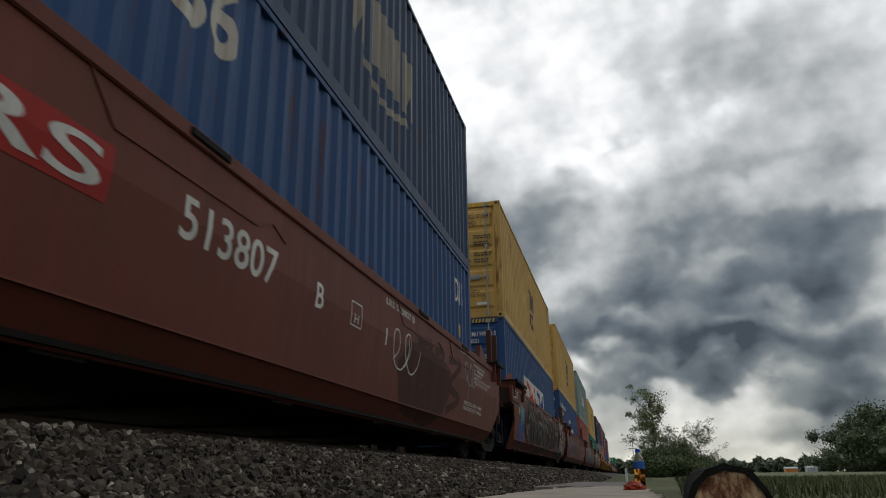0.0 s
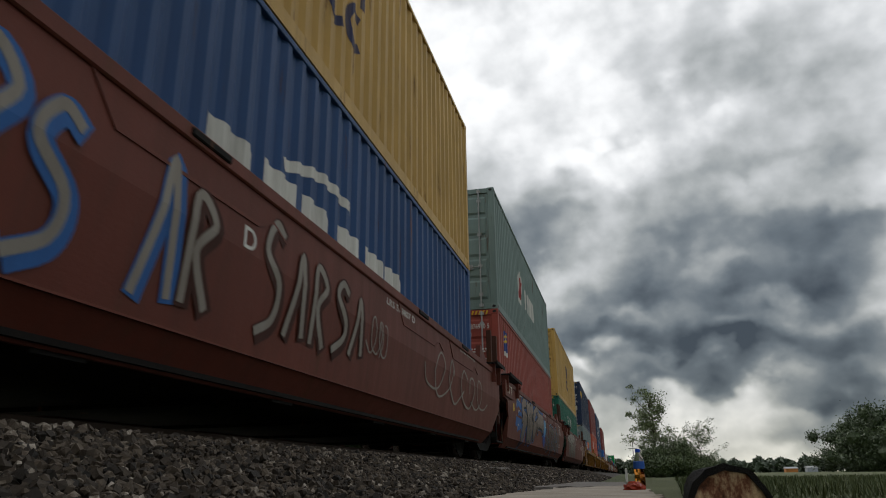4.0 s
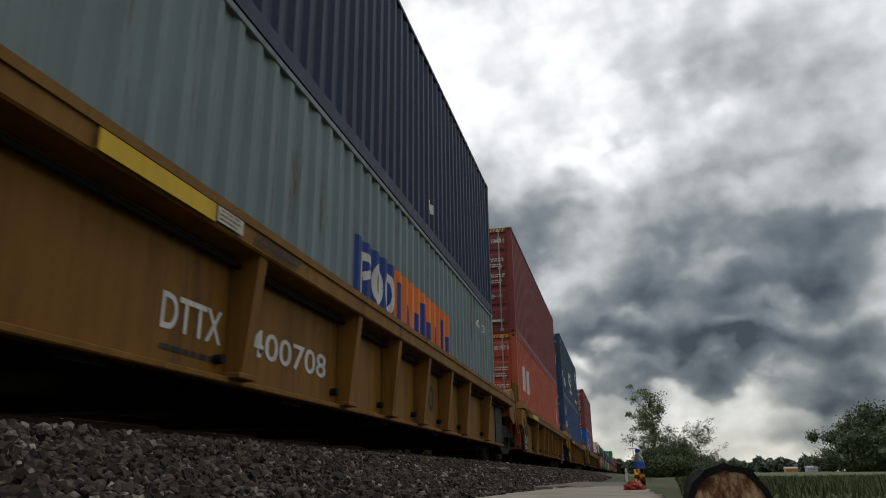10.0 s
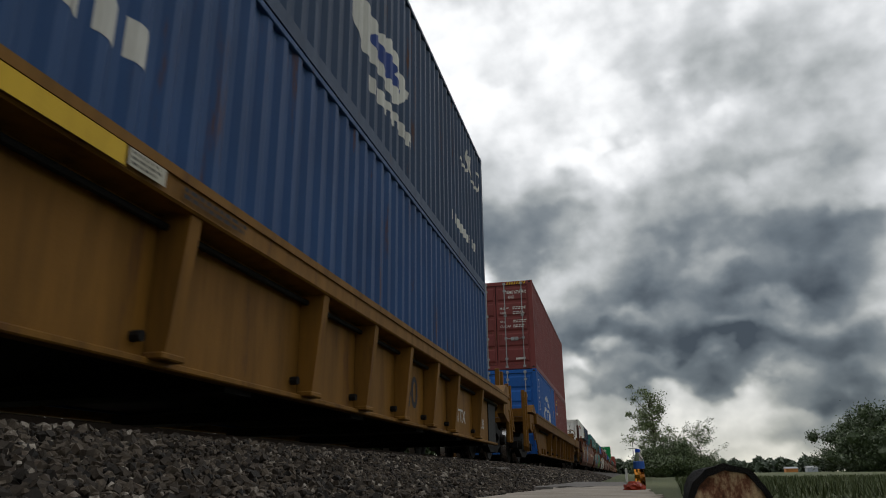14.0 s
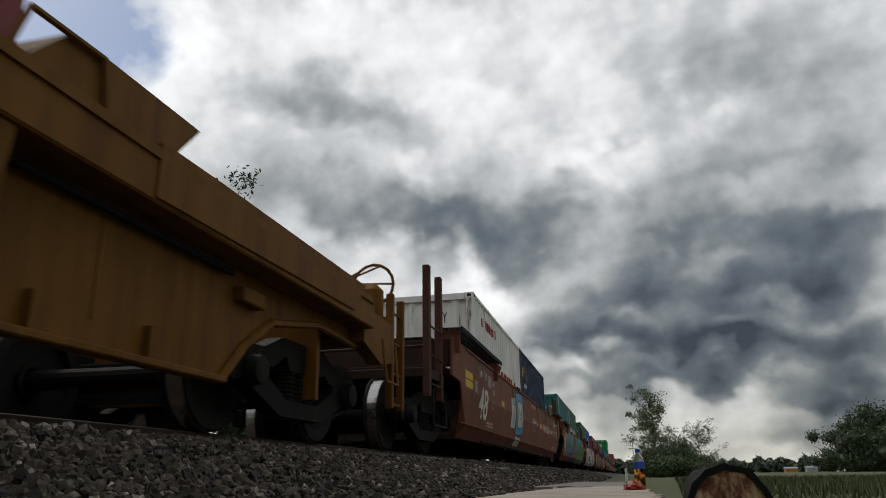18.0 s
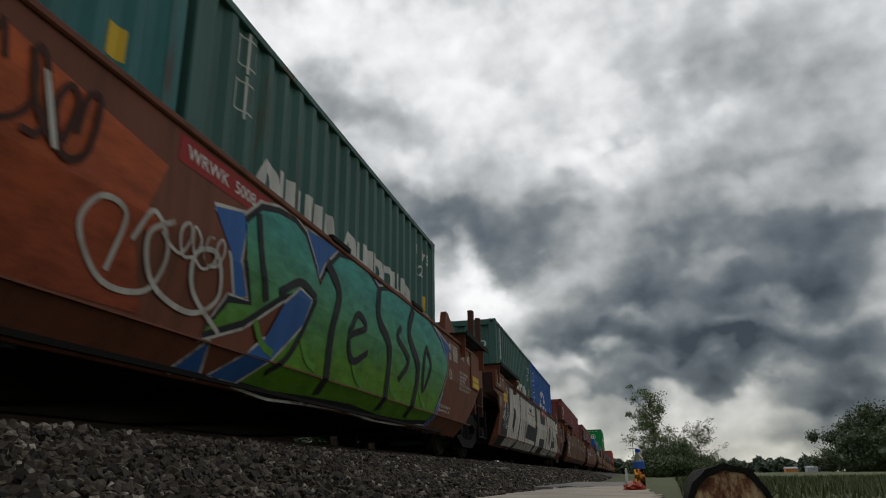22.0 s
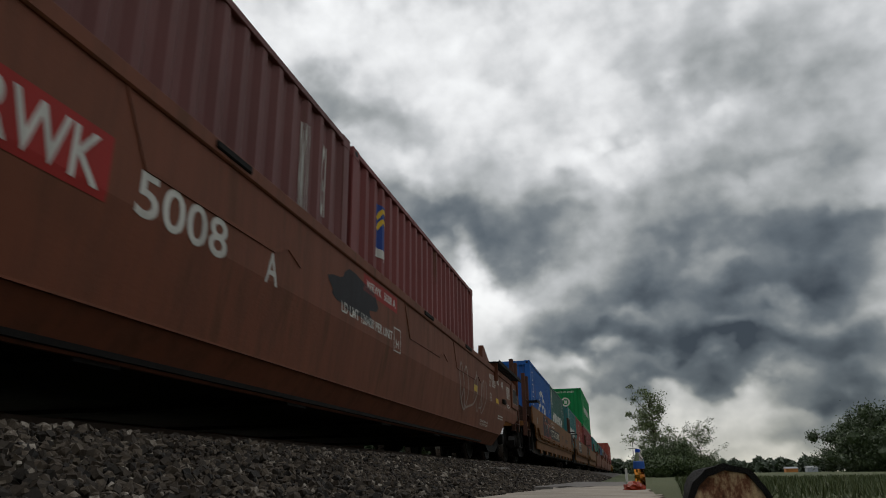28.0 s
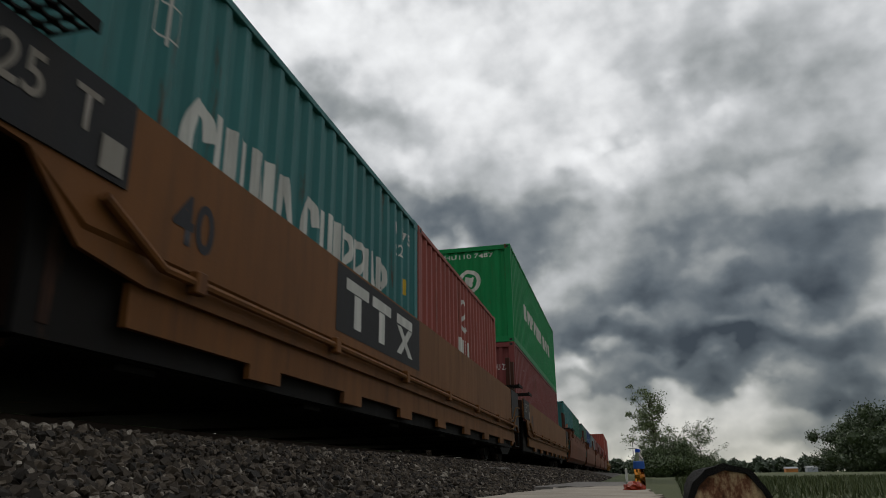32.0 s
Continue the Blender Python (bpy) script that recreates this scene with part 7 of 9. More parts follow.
word(LRSF, u, "ARSEN", 0.40, 4.95, 0.42, 1.16, ((M["skymark"], 0.06), (M["blackspray"], 0.045), (M["grey_brown"], 0.0)), 4)
stroke(LRSF, u, [(0.40, 0.5), (0.62, 0.95), (0.75, 1.15)], 0.02, M["skymark"], 5)
rect(LRSF, u, -0.25, 0.05, 1.29, 1.41, M["redmark"], 2, "red_panel")
write(LRSF, u, "LRS  513807  E", -0.18, 0.78, 1.31, 1.39, layer=3)

u = units["A"]
SILVER = ([(-6.08, 1.01), (-6.13, 1.08), (-5.83, 1.26), (-5.34, 1.40), (-4.71, 1.42), (-4.47, 1.34), (-4.55, 1.06), (-4.75, 0.94), (-4.76, 0.70), (-4.92, 0.44), (-5.16, 0.45), (-5.20, 0.78), (-5.33, 0.99), (-5.57, 1.13), (-5.87, 1.04)],
          [(-4.51, 1.32), (-4.05, 1.42), (-3.68, 1.40), (-3.58, 1.12), (-3.74, 0.68), (-4.18, 0.43), (-4.55, 0.45), (-4.61, 0.73), (-4.55, 1.01)],
          [(-3.62, 1.34), (-3.35, 1.40), (-2.87, 1.42), (-2.79, 1.30), (-2.83, 1.13), (-3.0, 1.05), (-3.29, 1.10), (-3.50, 0.97), (-3.27, 0.99), (-2.97, 0.94), (-2.80, 0.85), (-2.71, 0.70), (-2.79, 0.45), (-3.14, 0.43), (-3.46, 0.57), (-3.58, 0.76)])
SILVER_TAIL = [(-2.78, 1.42), (-2.27, 1.43), (-1.98, 1.40), (-1.99, 1.20), (-2.12, 1.04), (-1.78, 0.88), (-1.34, 0.76), (-1.31, 0.57), (-1.59, 0.41), (-1.98, 0.49), (-2.28, 0.75), (-2.37, 0.54), (-2.50, 0.45), (-2.65, 0.45), (-2.65, 0.72), (-2.82, 0.89), (-2.77, 1.14)]
for k, ring in enumerate(SILVER + (SILVER_TAIL,)):
    sprayed(LRSF, u, ring, M["silver_fade"], M["blackspray"], 2 + 3 * (k % 2), 0.055, (0.03, -0.05))
for ring in ([(-4.93, 1.20), (-4.82, 1.22), (-4.80, 1.08), (-4.93, 1.02)], [(-4.16, 1.10), (-4.08, 1.12), (-4.06, 0.90), (-4.16, 0.84)], [(-2.47, 1.20), (-2.33, 1.18), (-2.38, 1.06), (-2.50, 1.05)]):
    poly(LRSF, u, ring, M["blackspray"], 9, "spray_shadow")
stroke(LRSF, u, [(-6.02, 1.04), (-5.80, 1.14), (-5.62, 1.12), (-5.45, 0.98), (-5.70, 0.92)], 0.03, M["blackspray"], 9)
squiggle(LRSF, u, -5.95, -5.40, 1.16, 1.30, 5, 0.014, M["blackspray"], 50, 9)
squiggle(LRSF, u, -1.90, -1.45, 0.52, 0.68, 4, 0.014, M["blackspray"], 53, 9)
for cu, cv, r in ((-1.62, 1.27, 0.15), (-1.42, 1.04, 0.22)):
    blob(LRSF, u, cu, cv, r + 0.03, r + 0.02, M["blackspray"], 4, 3, 0.05)
    blob(LRSF, u, cu, cv, r, r - 0.01, M["silver_fade"], 5, 3, 0.05)
squiggle(LRSF, u, -1.72, -1.5, 1.2, 1.33, 4, 0.012, M["blackspray"], 51, 6)
squiggle(LRSF, u, -1.55, -1.28, 0.95, 1.12, 4, 0.012, M["blackspray"], 54, 6)
squiggle(LRSF, u, -1.0, -0.4, 0.85, 1.25, 3, 0.016, M["smudge"], 52)
write(LRSF, u, "I", 0.02, 0.06, 0.96, 1.10)
hatch_box(LRSF, u, 0.65, 0.92, 0.92, 1.12, M["letter"])
write(LRSF, u, "H", 0.73, 0.83, 0.95, 1.02)
write(LRSF, u, "A", 1.45, 1.65, 0.92, 1.10)
rect(LRSF, u, 2.55, 2.95, 0.90, 1.10, M["redmark"], 1, "red_panel")
write(LRSF, u, "LRS", 2.78, 3.30, 0.92, 1.09, layer=2)
write(LRSF, u, "513807", 3.85, 4.92, 0.94, 1.12)
write(LRSF, u, "LRS 513807 A", -0.4, 0.55, 1.30, 1.37)
rect(LRSF, u, -0.6, 1.6, 1.42, 1.455, M["letter"], 1, "white_edge_line")
write(LRSF, u, "40", 5.06, 5.86, 0.54, 1.02, M["cream"], 0.02)
write(LRSF, u, "PATENTED IN CANADA, 1988", 5.22, 5.85, 0.46, 0.50)
write(LRSF, u, "L 265-0", 6.51, 6.92, 0.93, 1.03)
rect(LRSF, u, 6.98, 7.12, 0.94, 1.12, M["yellowmark"], 1, "yellow_plate")
write(LRSF, u, "EMPTY LOAD", 6.72, 7.05, 0.83, 0.88)
write(LRSF, u, "5-6 ADJ BLOCK", 6.72, 7.12, 0.75, 0.80)
rect(PANEL, u, 7.28, 7.82, 1.08, 1.33, M["black"], 1, "black_stencil_panel")
hatch_box(PANEL, u, 7.28, 7.82, 1.08, 1.33, M["letter"])
rect(PANEL, u, 7.56, 7.572, 1.12, 1.32, M["letter"], 2, "stencil_frame")
write(PANEL, u, "TACK HERE", 7.4, 7.75, 1.02, 1.05)

# ochre ribbed wagons
CHORD = flat_side(1.518)
for key in ("Y1", "Y2", "Y3"):
    rect(CHORD, units[key], -5.8, -4.86, 1.045, 1.15, M["yellowmark"], 1, "yellow_marking")
    rect(CHORD, units[key], -4.84, -4.56, 1.06, 1.15, M["cream"], 1, "data_plate")
    small_lines(CHORD, units[key], -4.82, 1.14, 0.24, 3, 0.014, 0.012, M["darkletter"], 64)
    small_lines(CHORD, units[key], -4.4, 1.13, 0.75, 2, 0.022, 0.016, M["darkletter"], 65)
u = units["Y1"]
write(WEB, u, "DTTX", -4.92, -4.32, 0.46, 0.66)
write(WEB, u, "400708", -3.98, -2.70, 0.46, 0.65)
small_lines(WEB, u, -4.9, 0.38, 0.7, 1, 0.03, 0.02, M["darkletter"], 61)
write(WEB, u, "40", 0.3, 0.85, 0.48, 0.80, M["darkletter"], 0.02)
u = units["Y2"]
BLK = flat_side(1.301)
write(BLK, u, "125-T", 5.60, 6.05, 0.50, 0.68)
small_lines(BLK, u, 5.62, 0.44, 0.4, 2, 0.02, 0.015, M["letter"], 62)
write(BLK, u, "125-T", -5.98, -5.42, 0.44, 0.64)
small_lines(BLK, u, -5.95, 0.40, 0.5, 3, 0.018, 0.014, M["letter"], 66)
write(WEB, u, "40", -2.2, -1.6, 0.45, 0.85, M["darkletter"], 0.02)
rect(WEB, u, -1.0, 0.2, 0.55, 0.8, M["smudge"], 1, "overpainted_patch")
rect(WEB, u, 0.75, 2.0, 0.55, 0.8, M["smudge"], 1, "overpainted_patch")
u = units["Y3"]
write(BLK, u, "125-T", -6.0, -5.5, 0.50, 0.68)
write(WEB, u, "40", 0.3, 0.85, 0.45, 0.82, M["darkletter"], 0.02)
write(WEB, u, "DTTX", 2.75, 3.6, 0.46, 0.65)
write(WEB, u, "400708", 4.35, 5.15, 0.46, 0.64)
u = units["Y4"]
rect(WEB, u, -4.55, -1.45, 0.46, 0.72, M["black"], 1, "black_number_panel")
write(WEB, u, "DTTX", -4.45, -3.1, 0.51, 0.67, M["cream"], layer=2)
write(WEB, u, "456200", -2.85, -1.6, 0.51, 0.67, M["cream"], layer=2)
write(WEB, u, "53", -0.82, -0.36, 0.44, 0.72, M["darkletter"], 0.02)
small_lines(WEB, u, -2.3, 0.60, 0.9, 1, 0.05, 0.02, M["darkletter"], 63)
bars(WEB, u, 2.6, 4.3, 0.5, 0.95, 3, M["redmark"], 71)
squiggle(WEB, u, -4.8, -3.2, 0.4, 0.9, 4, 0.02, M["silver"], 72)

M["smudge_light"] = paint("faded_white_spray", (0.30, 0.24, 0.21), 0.65, 0.6, dirt_col=(0.16, 0.075, 0.05), rust=0.5)
# red-brown five-unit wagon
for key in ("W1", "W2", "W3", "W4", "W5"):
    u = units[key]
    n0 = -9.1 if key == "W1" else -8.1
    if key != "W1":
        write(PANEL, u, "125 T", n0 + 0.14, n0 + 0.88, 1.25, 1.43, M["cream"])
    write(WRF, u, "48", -7.15, -6.40, 0.56, 1.06, M["letter"], 0.015)
    write(WRF, u, "48", -7.05, -6.92, 1.22, 1.34)
    rect(WRF, u, -7.12, -7.095, 1.18, 1.36, M["letter"], 1, "lettering_bar")
    write(WRF, u, "45", -6.62, -6.49, 1.22, 1.34)
    rect(WRF, u, -6.69, -6.665, 1.18, 1.36, M["letter"], 1, "lettering_bar")
    small_lines(WRF, u, -6.35, 1.32, 0.32, 5, 0.022, 0.018, M["letter"], len(key) + 7)
    write(WRF, u, "40", -5.92, -5.78, 1.18, 1.27)
    write(WRF, u, "20", -5.92, -5.78, 1.04, 1.13)
    stroke(WRF, u, [(-5.9 + 0.07 * math.cos(a), 0.85 + 0.07 * math.sin(a)) for a in np.linspace(0, 5.5, 9)], 0.012, M["letter"], 1, "stencil_ring", closed=True)
    for i, line in enumerate(("CONTROLLED INTERCHANGE CAR", "SEE EQUIPMENT REGISTER")):
        write(WRF, u, line, -6.35, -5.7, 0.52 - i * 0.055, 0.555 - i * 0.055)
    rect(WRF, u, -7.55, -7.35, 0.92, 1.1, M["silver"], 1, "paper_placard")
    rect(WRF, u, -0.35, 0.65, 1.27, 1.43, M["redmark"], 1, "red_panel")
    write(WRF, u, "WRWK  5008 " + dict(W1="B", W2="C", W3="D", W4="E", W5="A")[key], -0.28, 0.58, 1.31, 1.39, layer=2)
    rect(WRF, u, -4.99, -4.68, 0.93, 1.03, M["yellowmark"], 1, "yellow_plate")
    rect(WRF, u, 4.6, 4.9, 0.93, 1.03, M["yellowmark"], 1, "yellow_plate")
    if key != "W5":
        small_lines(WRF, u, 5.99, 1.38, 0.33, 6, 0.020, 0.016, M["letter"], 18)
        write(WRF, u, "45", 6.46, 6.60, 1.27, 1.385)
        rect(WRF, u, 6.635, 6.665, 1.26, 1.39, M["letter"], 1, "lettering_bar")
        write(WRF, u, "48", 6.90, 7.04, 1.27, 1.385)
        rect(WRF, u, 7.075, 7.105, 1.26, 1.39, M["letter"], 1, "lettering_bar")
        write(WRF, u, "40", 5.74, 5.88, 1.29, 1.38)
        write(WRF, u, "20", 5.75, 5.89, 1.16, 1.25)
        rect(WRF, u, 5.92, 5.945, 1.27, 1.39, M["letter"], 1, "lettering_bar")
        stroke(WRF, u, [(5.83 + 0.075 * math.cos(a), 0.97 + 0.06 * math.sin(a)) for a in np.linspace(0, 5.9, 14)], 0.012, M["letter"], 1, "stencil_ring", closed=True)
        write(WRF, u, "110", 5.785, 5.875, 0.945, 0.995)
        for i, line in enumerate(("2 INCH H F COMP SHOES", "No. 24 BRAKE BEAMS", "38 INCH WHEELS", "SPRG 7 OC D-5 7 IC D-6 6 D-6A", "SPRG 2 OC B-353 2 IC B-354")):
            write(WRF, u, line, 6.38, 6.38 + 0.026 * len(line), 1.055 - i * 0.055, 1.092 - i * 0.055)
        part("end_plate", boxm(BX, BX + 0.02, 7.12, 7.72, 0.93, 1.46, bevel=0.006), M["redbrown"], u)
    for i, line in enumerate(("CONTROLLED INTERCHANGE CAR", "SEE EQUIPMENT REGISTER")):
        write(WRF, u, line, 5.3, 6.0, 0.52 - i * 0.055, 0.555 - i * 0.055)
u = units["W1"]
for k in (0, 1):
    rect(WRF, u, -8.25, -7.72, 0.93 + 0.13 * k, 1.04 + 0.13 * k, M["yellowmark"], 1, "yellow_plate")
poly(WRF, u, [(-3.72, 0.62), (-3.10, 0.62), (-3.15, 1.25), (-3.72, 1.20)], M["whitespray"], 2, "paper_poster")
bars(WRF, u, -3.65, -3.2, 0.92, 1.12, 4, M["blackspray"], 5, "poster_bar")
bars(WRF, u, -3.65, -3.15, 0.78, 0.86, 8, M["blackspray"], 6, "poster_bar")
sprayed(WRF, u, [(-3.10, 1.34), (-2.95, 1.38), (-2.25, 1.40), (-2.08, 1.34), (-1.95, 0.70), (-2.10, 0.56), (-2.90, 0.52), (-3.04, 0.62)], M["skymark"], M["blackspray"], 3, 0.05, (0.03, -0.02))
sprayed(WRF, u, [(-2.88, 1.16), (-2.70, 1.22), (-2.28, 1.20), (-2.18, 1.10), (-2.14, 0.80), (-2.26, 0.70), (-2.72, 0.68), (-2.84, 0.78)], M["cream"], M["bluemark"], 6, 0.05, (0.03, -0.02))
stroke(WRF, u, [(-2.74, 0.98), (-2.66, 1.06), (-2.58, 0.96), (-2.52, 0.84), (-2.40, 0.92), (-2.34, 1.04), (-2.26, 0.94)], 0.025, M["blackspray"], 10)
poly(WRF, u, [(-2.98, 0.48), (-2.25, 0.47), (-2.08, 0.30), (-2.81, 0.29)], M["whitespray"], 4, "paint_patch")
rect(WRF, u, 2.03, 3.25, 0.80, 1.12, M["redmark"], 1, "red_panel")
write(WRF, u, "WRWK", 2.37, 3.18, 0.86, 1.05, layer=2)
write(WRF, u, "5008", 3.29, 4.17, 0.87, 1.07)
write(WRF, u, "B", 5.33, 5.49, 0.88, 1.06)
rect(WRF, u, 1.56, 2.0, 0.91, 1.02, M["yellowmark"], 1, "yellow_plate")
rect(WRF, u, 4.51, 4.95, 0.91, 0.99, M["yellowmark"], 1, "yellow_plate")
write(WRF, u, "+ LD LMT", -0.13, 0.36, 0.94, 1.05)
write(WRF, u, "120400", 0.40, 0.70, 0.95, 1.03)
write(WRF, u, "PER UNIT", 0.78, 1.14, 0.94, 1.02)
squiggle(WRF, u, -0.3, 0.5, 0.7, 1.1, 4, 0.014, M["smudge_light"], 83, 1)
squiggle(WRF, u, 1.3, 2.3, 0.6, 1.2, 4, 0.014, M["smudge_light"], 84, 2)
u = units["W2"]
poly(WRF, u, [(-6.12, 1.30), (-5.5, 1.44), (-4.2, 1.46), (-2.4, 1.46), (-1.2, 1.30), (-0.42, 1.2), (-0.60, 0.80), (-0.41, 0.44), (-2.0, 0.40), (-3.8, 0.36), (-5.45, 0.34), (-6.1, 0.38), (-6.0, 0.8)], M["rust_orange"], 1, "spray_fill")
LOOPS = ([(-5.91, 1.11), (-5.78, 1.32), (-5.60, 1.46), (-5.37, 1.43), (-5.25, 1.33), (-5.36, 1.11), (-5.43, 0.92), (-5.50, 1.06), (-5.56, 0.94), (-5.51, 0.70), (-5.30, 0.63), (-5.24, 0.59), (-5.42, 0.51), (-5.64, 0.49), (-5.81, 0.59), (-5.90, 0.81)],
         [(-5.26, 1.12), (-4.99, 1.38), (-4.75, 1.27), (-4.81, 1.03), (-5.01, 0.88), (-4.96, 0.71), (-4.71, 0.66), (-4.79, 0.56), (-5.06, 0.50), (-5.23, 0.62), (-5.29, 0.83)],
         [(-4.74, 1.08), (-4.44, 1.42), (-4.18, 1.39), (-4.07, 1.20), (-4.17, 0.90), (-4.0, 0.60), (-4.24, 0.54), (-4.38, 0.54), (-4.60, 0.58), (-4.73, 0.81)])
LOOPS_TOO = ([(-4.03, 1.16), (-3.81, 1.40), (-3.62, 1.26), (-3.66, 0.95), (-3.77, 0.78), (-3.57, 0.68), (-3.85, 0.55), (-4.06, 0.69), (-4.12, 0.90)], [(-3.52, 1.19), (-3.17, 1.40), (-3.0, 1.26), (-3.25, 1.05), (-3.22, 0.76), (-2.98, 0.74), (-3.21, 0.59), (-3.50, 0.61), (-3.62, 0.87)],
             [(-2.93, 1.40), (-2.52, 1.38), (-2.31, 1.30), (-2.63, 0.95), (-2.23, 0.70), (-1.61, 0.60), (-1.65, 0.82), (-1.46, 0.77), (-1.39, 0.47), (-1.82, 0.29), (-2.34, 0.37), (-2.49, 0.62), (-2.80, 0.78), (-2.95, 0.52), (-2.85, 0.30), (-3.02, 0.28), (-3.14, 0.49), (-3.0, 0.92)])
for k, ring in enumerate(LOOPS + LOOPS_TOO):
    sprayed(WRF, u, ring, M["teal_blue"], M["blackspray"], 2 + 3 * (k % 2), 0.05, (0.06, -0.06))
    stroke(WRF, u, [(a - 0.012, b + 0.012) for a, b in ring[:4]], 0.014, M["whitespray"], 9)
for a, b in ((-4.93, 1.12), (-4.45, 0.90), (-3.82, 1.05)):
    blob(WRF, u, a, b, 0.05, 0.11, M["blackspray"], 9, int(b * 50), 0.15)
for a, b, r in ((-6.18, 1.05, 0.13), (-6.08, 0.76, 0.15)):
    poly(WRF, u, [(a - r, b), (a - 0.03, b + 0.03), (a, b + r), (a + 0.03, b + 0.03), (a + r, b), (a + 0.03, b - 0.03), (a, b - r), (a - 0.03, b - 0.03)], M["whitespray"], 3, "spray_star")
stroke(WRF, u, [(-1.25, 1.25), (-1.2, 1.1), (-1.15, 0.95)], 0.03, M["whitespray"], 5)
squiggle(WRF, u, -0.9, 0.2, 0.45, 0.95, 5, 0.03, M["whitespray"], 91)
for k in (0, 1):
    rect(PANEL, u, 7.15, 7.62, 0.95 + 0.09 * k, 1.03 + 0.09 * k, M["yellowmark"], 1, "yellow_plate")
    rect(WRF, u, -7.10, -6.62, 1.05 + 0.09 * k, 1.13 + 0.09 * k, M["yellowmark"], 1, "yellow_plate")
blob(WRF, u, -0.95, 0.86, 0.42, 0.14, M["rust_orange"], 1, 21, 0.3)
squiggle(WRF, u, -1.5, -1.0, 0.9, 1.35, 6, 0.03, M["smudge"], 92)
squiggle(WRF, u, -0.33, 0.14, 0.77, 0.99, 6, 0.018, M["whitespray"], 93)


def outlined(surf, thing, pts, fill, layer, edges):
    """A sprayed shape with one or more outlines under its fill."""
    for k, (material, width) in enumerate(edges):
        stroke(surf, thing, pts, width, material, layer + k, "spray_outline", closed=True, smooth=False)
    poly(surf, thing, pts, fill, layer + len(edges), "spray_fill")


# green wild-style letters with blue wedges
letters = [(0.37, 1.17), (0.55, 1.32), (0.78, 1.38), (1.02, 1.40), (1.20, 1.36), (1.40, 1.16), (1.49, 1.06), (1.62, 1.22), (1.86, 1.40), (2.2, 1.46), (2.55, 1.45), (2.85, 1.36),
           (3.12, 1.43), (3.6, 1.47), (4.13, 1.44), (4.7, 1.45), (5.25, 1.30), (5.65, 1.08), (5.4, 0.72), (5.1, 0.33), (4.2, 0.28), (3.43, 0.27), (2.6, 0.30), (1.74, 0.28),
           (1.2, 0.26), (0.75, 0.27), (0.94, 0.58), (1.31, 0.84), (1.16, 0.92), (0.91, 0.86), (0.49, 0.60), (0.12, 0.46), (0.30, 0.66), (0.55, 0.70), (0.40, 0.95)]
for wedge in ([(0.02, 1.15), (0.40, 1.24), (0.34, 0.92), (0.48, 0.74), (0.36, 0.70), (0.22, 0.95)], [(1.20, 1.42), (1.90, 1.47), (1.50, 1.0)], [(0.06, 0.24), (0.20, 0.42), (0.33, 0.24)],
              [(4.8, 1.46), (5.75, 1.32), (5.6, 1.0), (5.2, 1.1)], [(5.5, 0.72), (5.25, 0.27), (4.6, 0.26)], [(2.55, 1.47), (3.15, 1.48), (2.85, 1.2)], [(1.45, 0.23), (1.78, 0.50), (1.92, 0.24)]):
    outlined(WRF, u, wedge, M["wedge_blue"], 1, ((M["whitespray"], 0.05),))
outlined(WRF, u, letters, M["green_teal"], 2, ((M["whitespray"], 0.13), (M["blackspray"], 0.09)))
outlined(WRF, u, [(0.95, 0.80), (1.15, 0.95), (1.34, 0.92), (1.28, 0.73), (1.07, 0.55), (0.71, 0.26), (0.40, 0.26), (0.79, 0.54)], M["wedge_blue"], 5, ((M["whitespray"], 0.04),))
for line, width in (([(1.60, 1.28), (1.86, 1.10), (1.78, 0.80), (1.85, 0.30)], 0.10), ([(2.85, 1.38), (2.85, 1.10), (3.20, 0.86), (3.30, 0.30)], 0.11), ([(4.0, 1.44), (3.85, 1.12), (4.25, 0.80), (4.20, 0.30)], 0.12),
                    ([(2.12, 0.82), (2.30, 1.02), (2.50, 0.94), (2.16, 0.80), (2.3, 0.62), (2.62, 0.74)], 0.06), ([(3.55, 1.15), (3.45, 1.02), (3.85, 0.85), (3.6, 0.62)], 0.07), ([(4.55, 1.12), (4.75, 0.92), (4.55, 0.62), (4.45, 0.9), (4.55, 1.12)], 0.07),
                    ([(0.50, 1.28), (0.58, 1.0), (0.70, 0.76)], 0.06), ([(0.85, 0.86), (1.15, 1.0), (1.42, 0.95)], 0.06), ([(1.42, 0.95), (1.2, 0.55), (0.95, 0.34)], 0.05)):
    stroke(WRF, u, line, width, M["blackspray"], 7)
for a in (0.62, 1.3, 2.3, 3.3, 4.4):
    stroke(WRF, u, [(a, 0.62), (a + 0.14, 0.50), (a + 0.3, 0.46)], 0.05, M["greenspray"], 6)
u = units["W3"]
for k in (0, 1):
    rect(WRF, u, -7.10, -6.62, 1.05 + 0.09 * k, 1.13 + 0.09 * k, M["yellowmark"], 2, "yellow_plate")
poly(WRF, u, [(-7.25, 0.24), (-7.15, 0.9), (-6.75, 1.0), (-6.35, 1.44), (5.0, 1.44), (5.15, 0.6), (5.0, 0.24)], M["blackspray"], 1, "dark_undercoat")
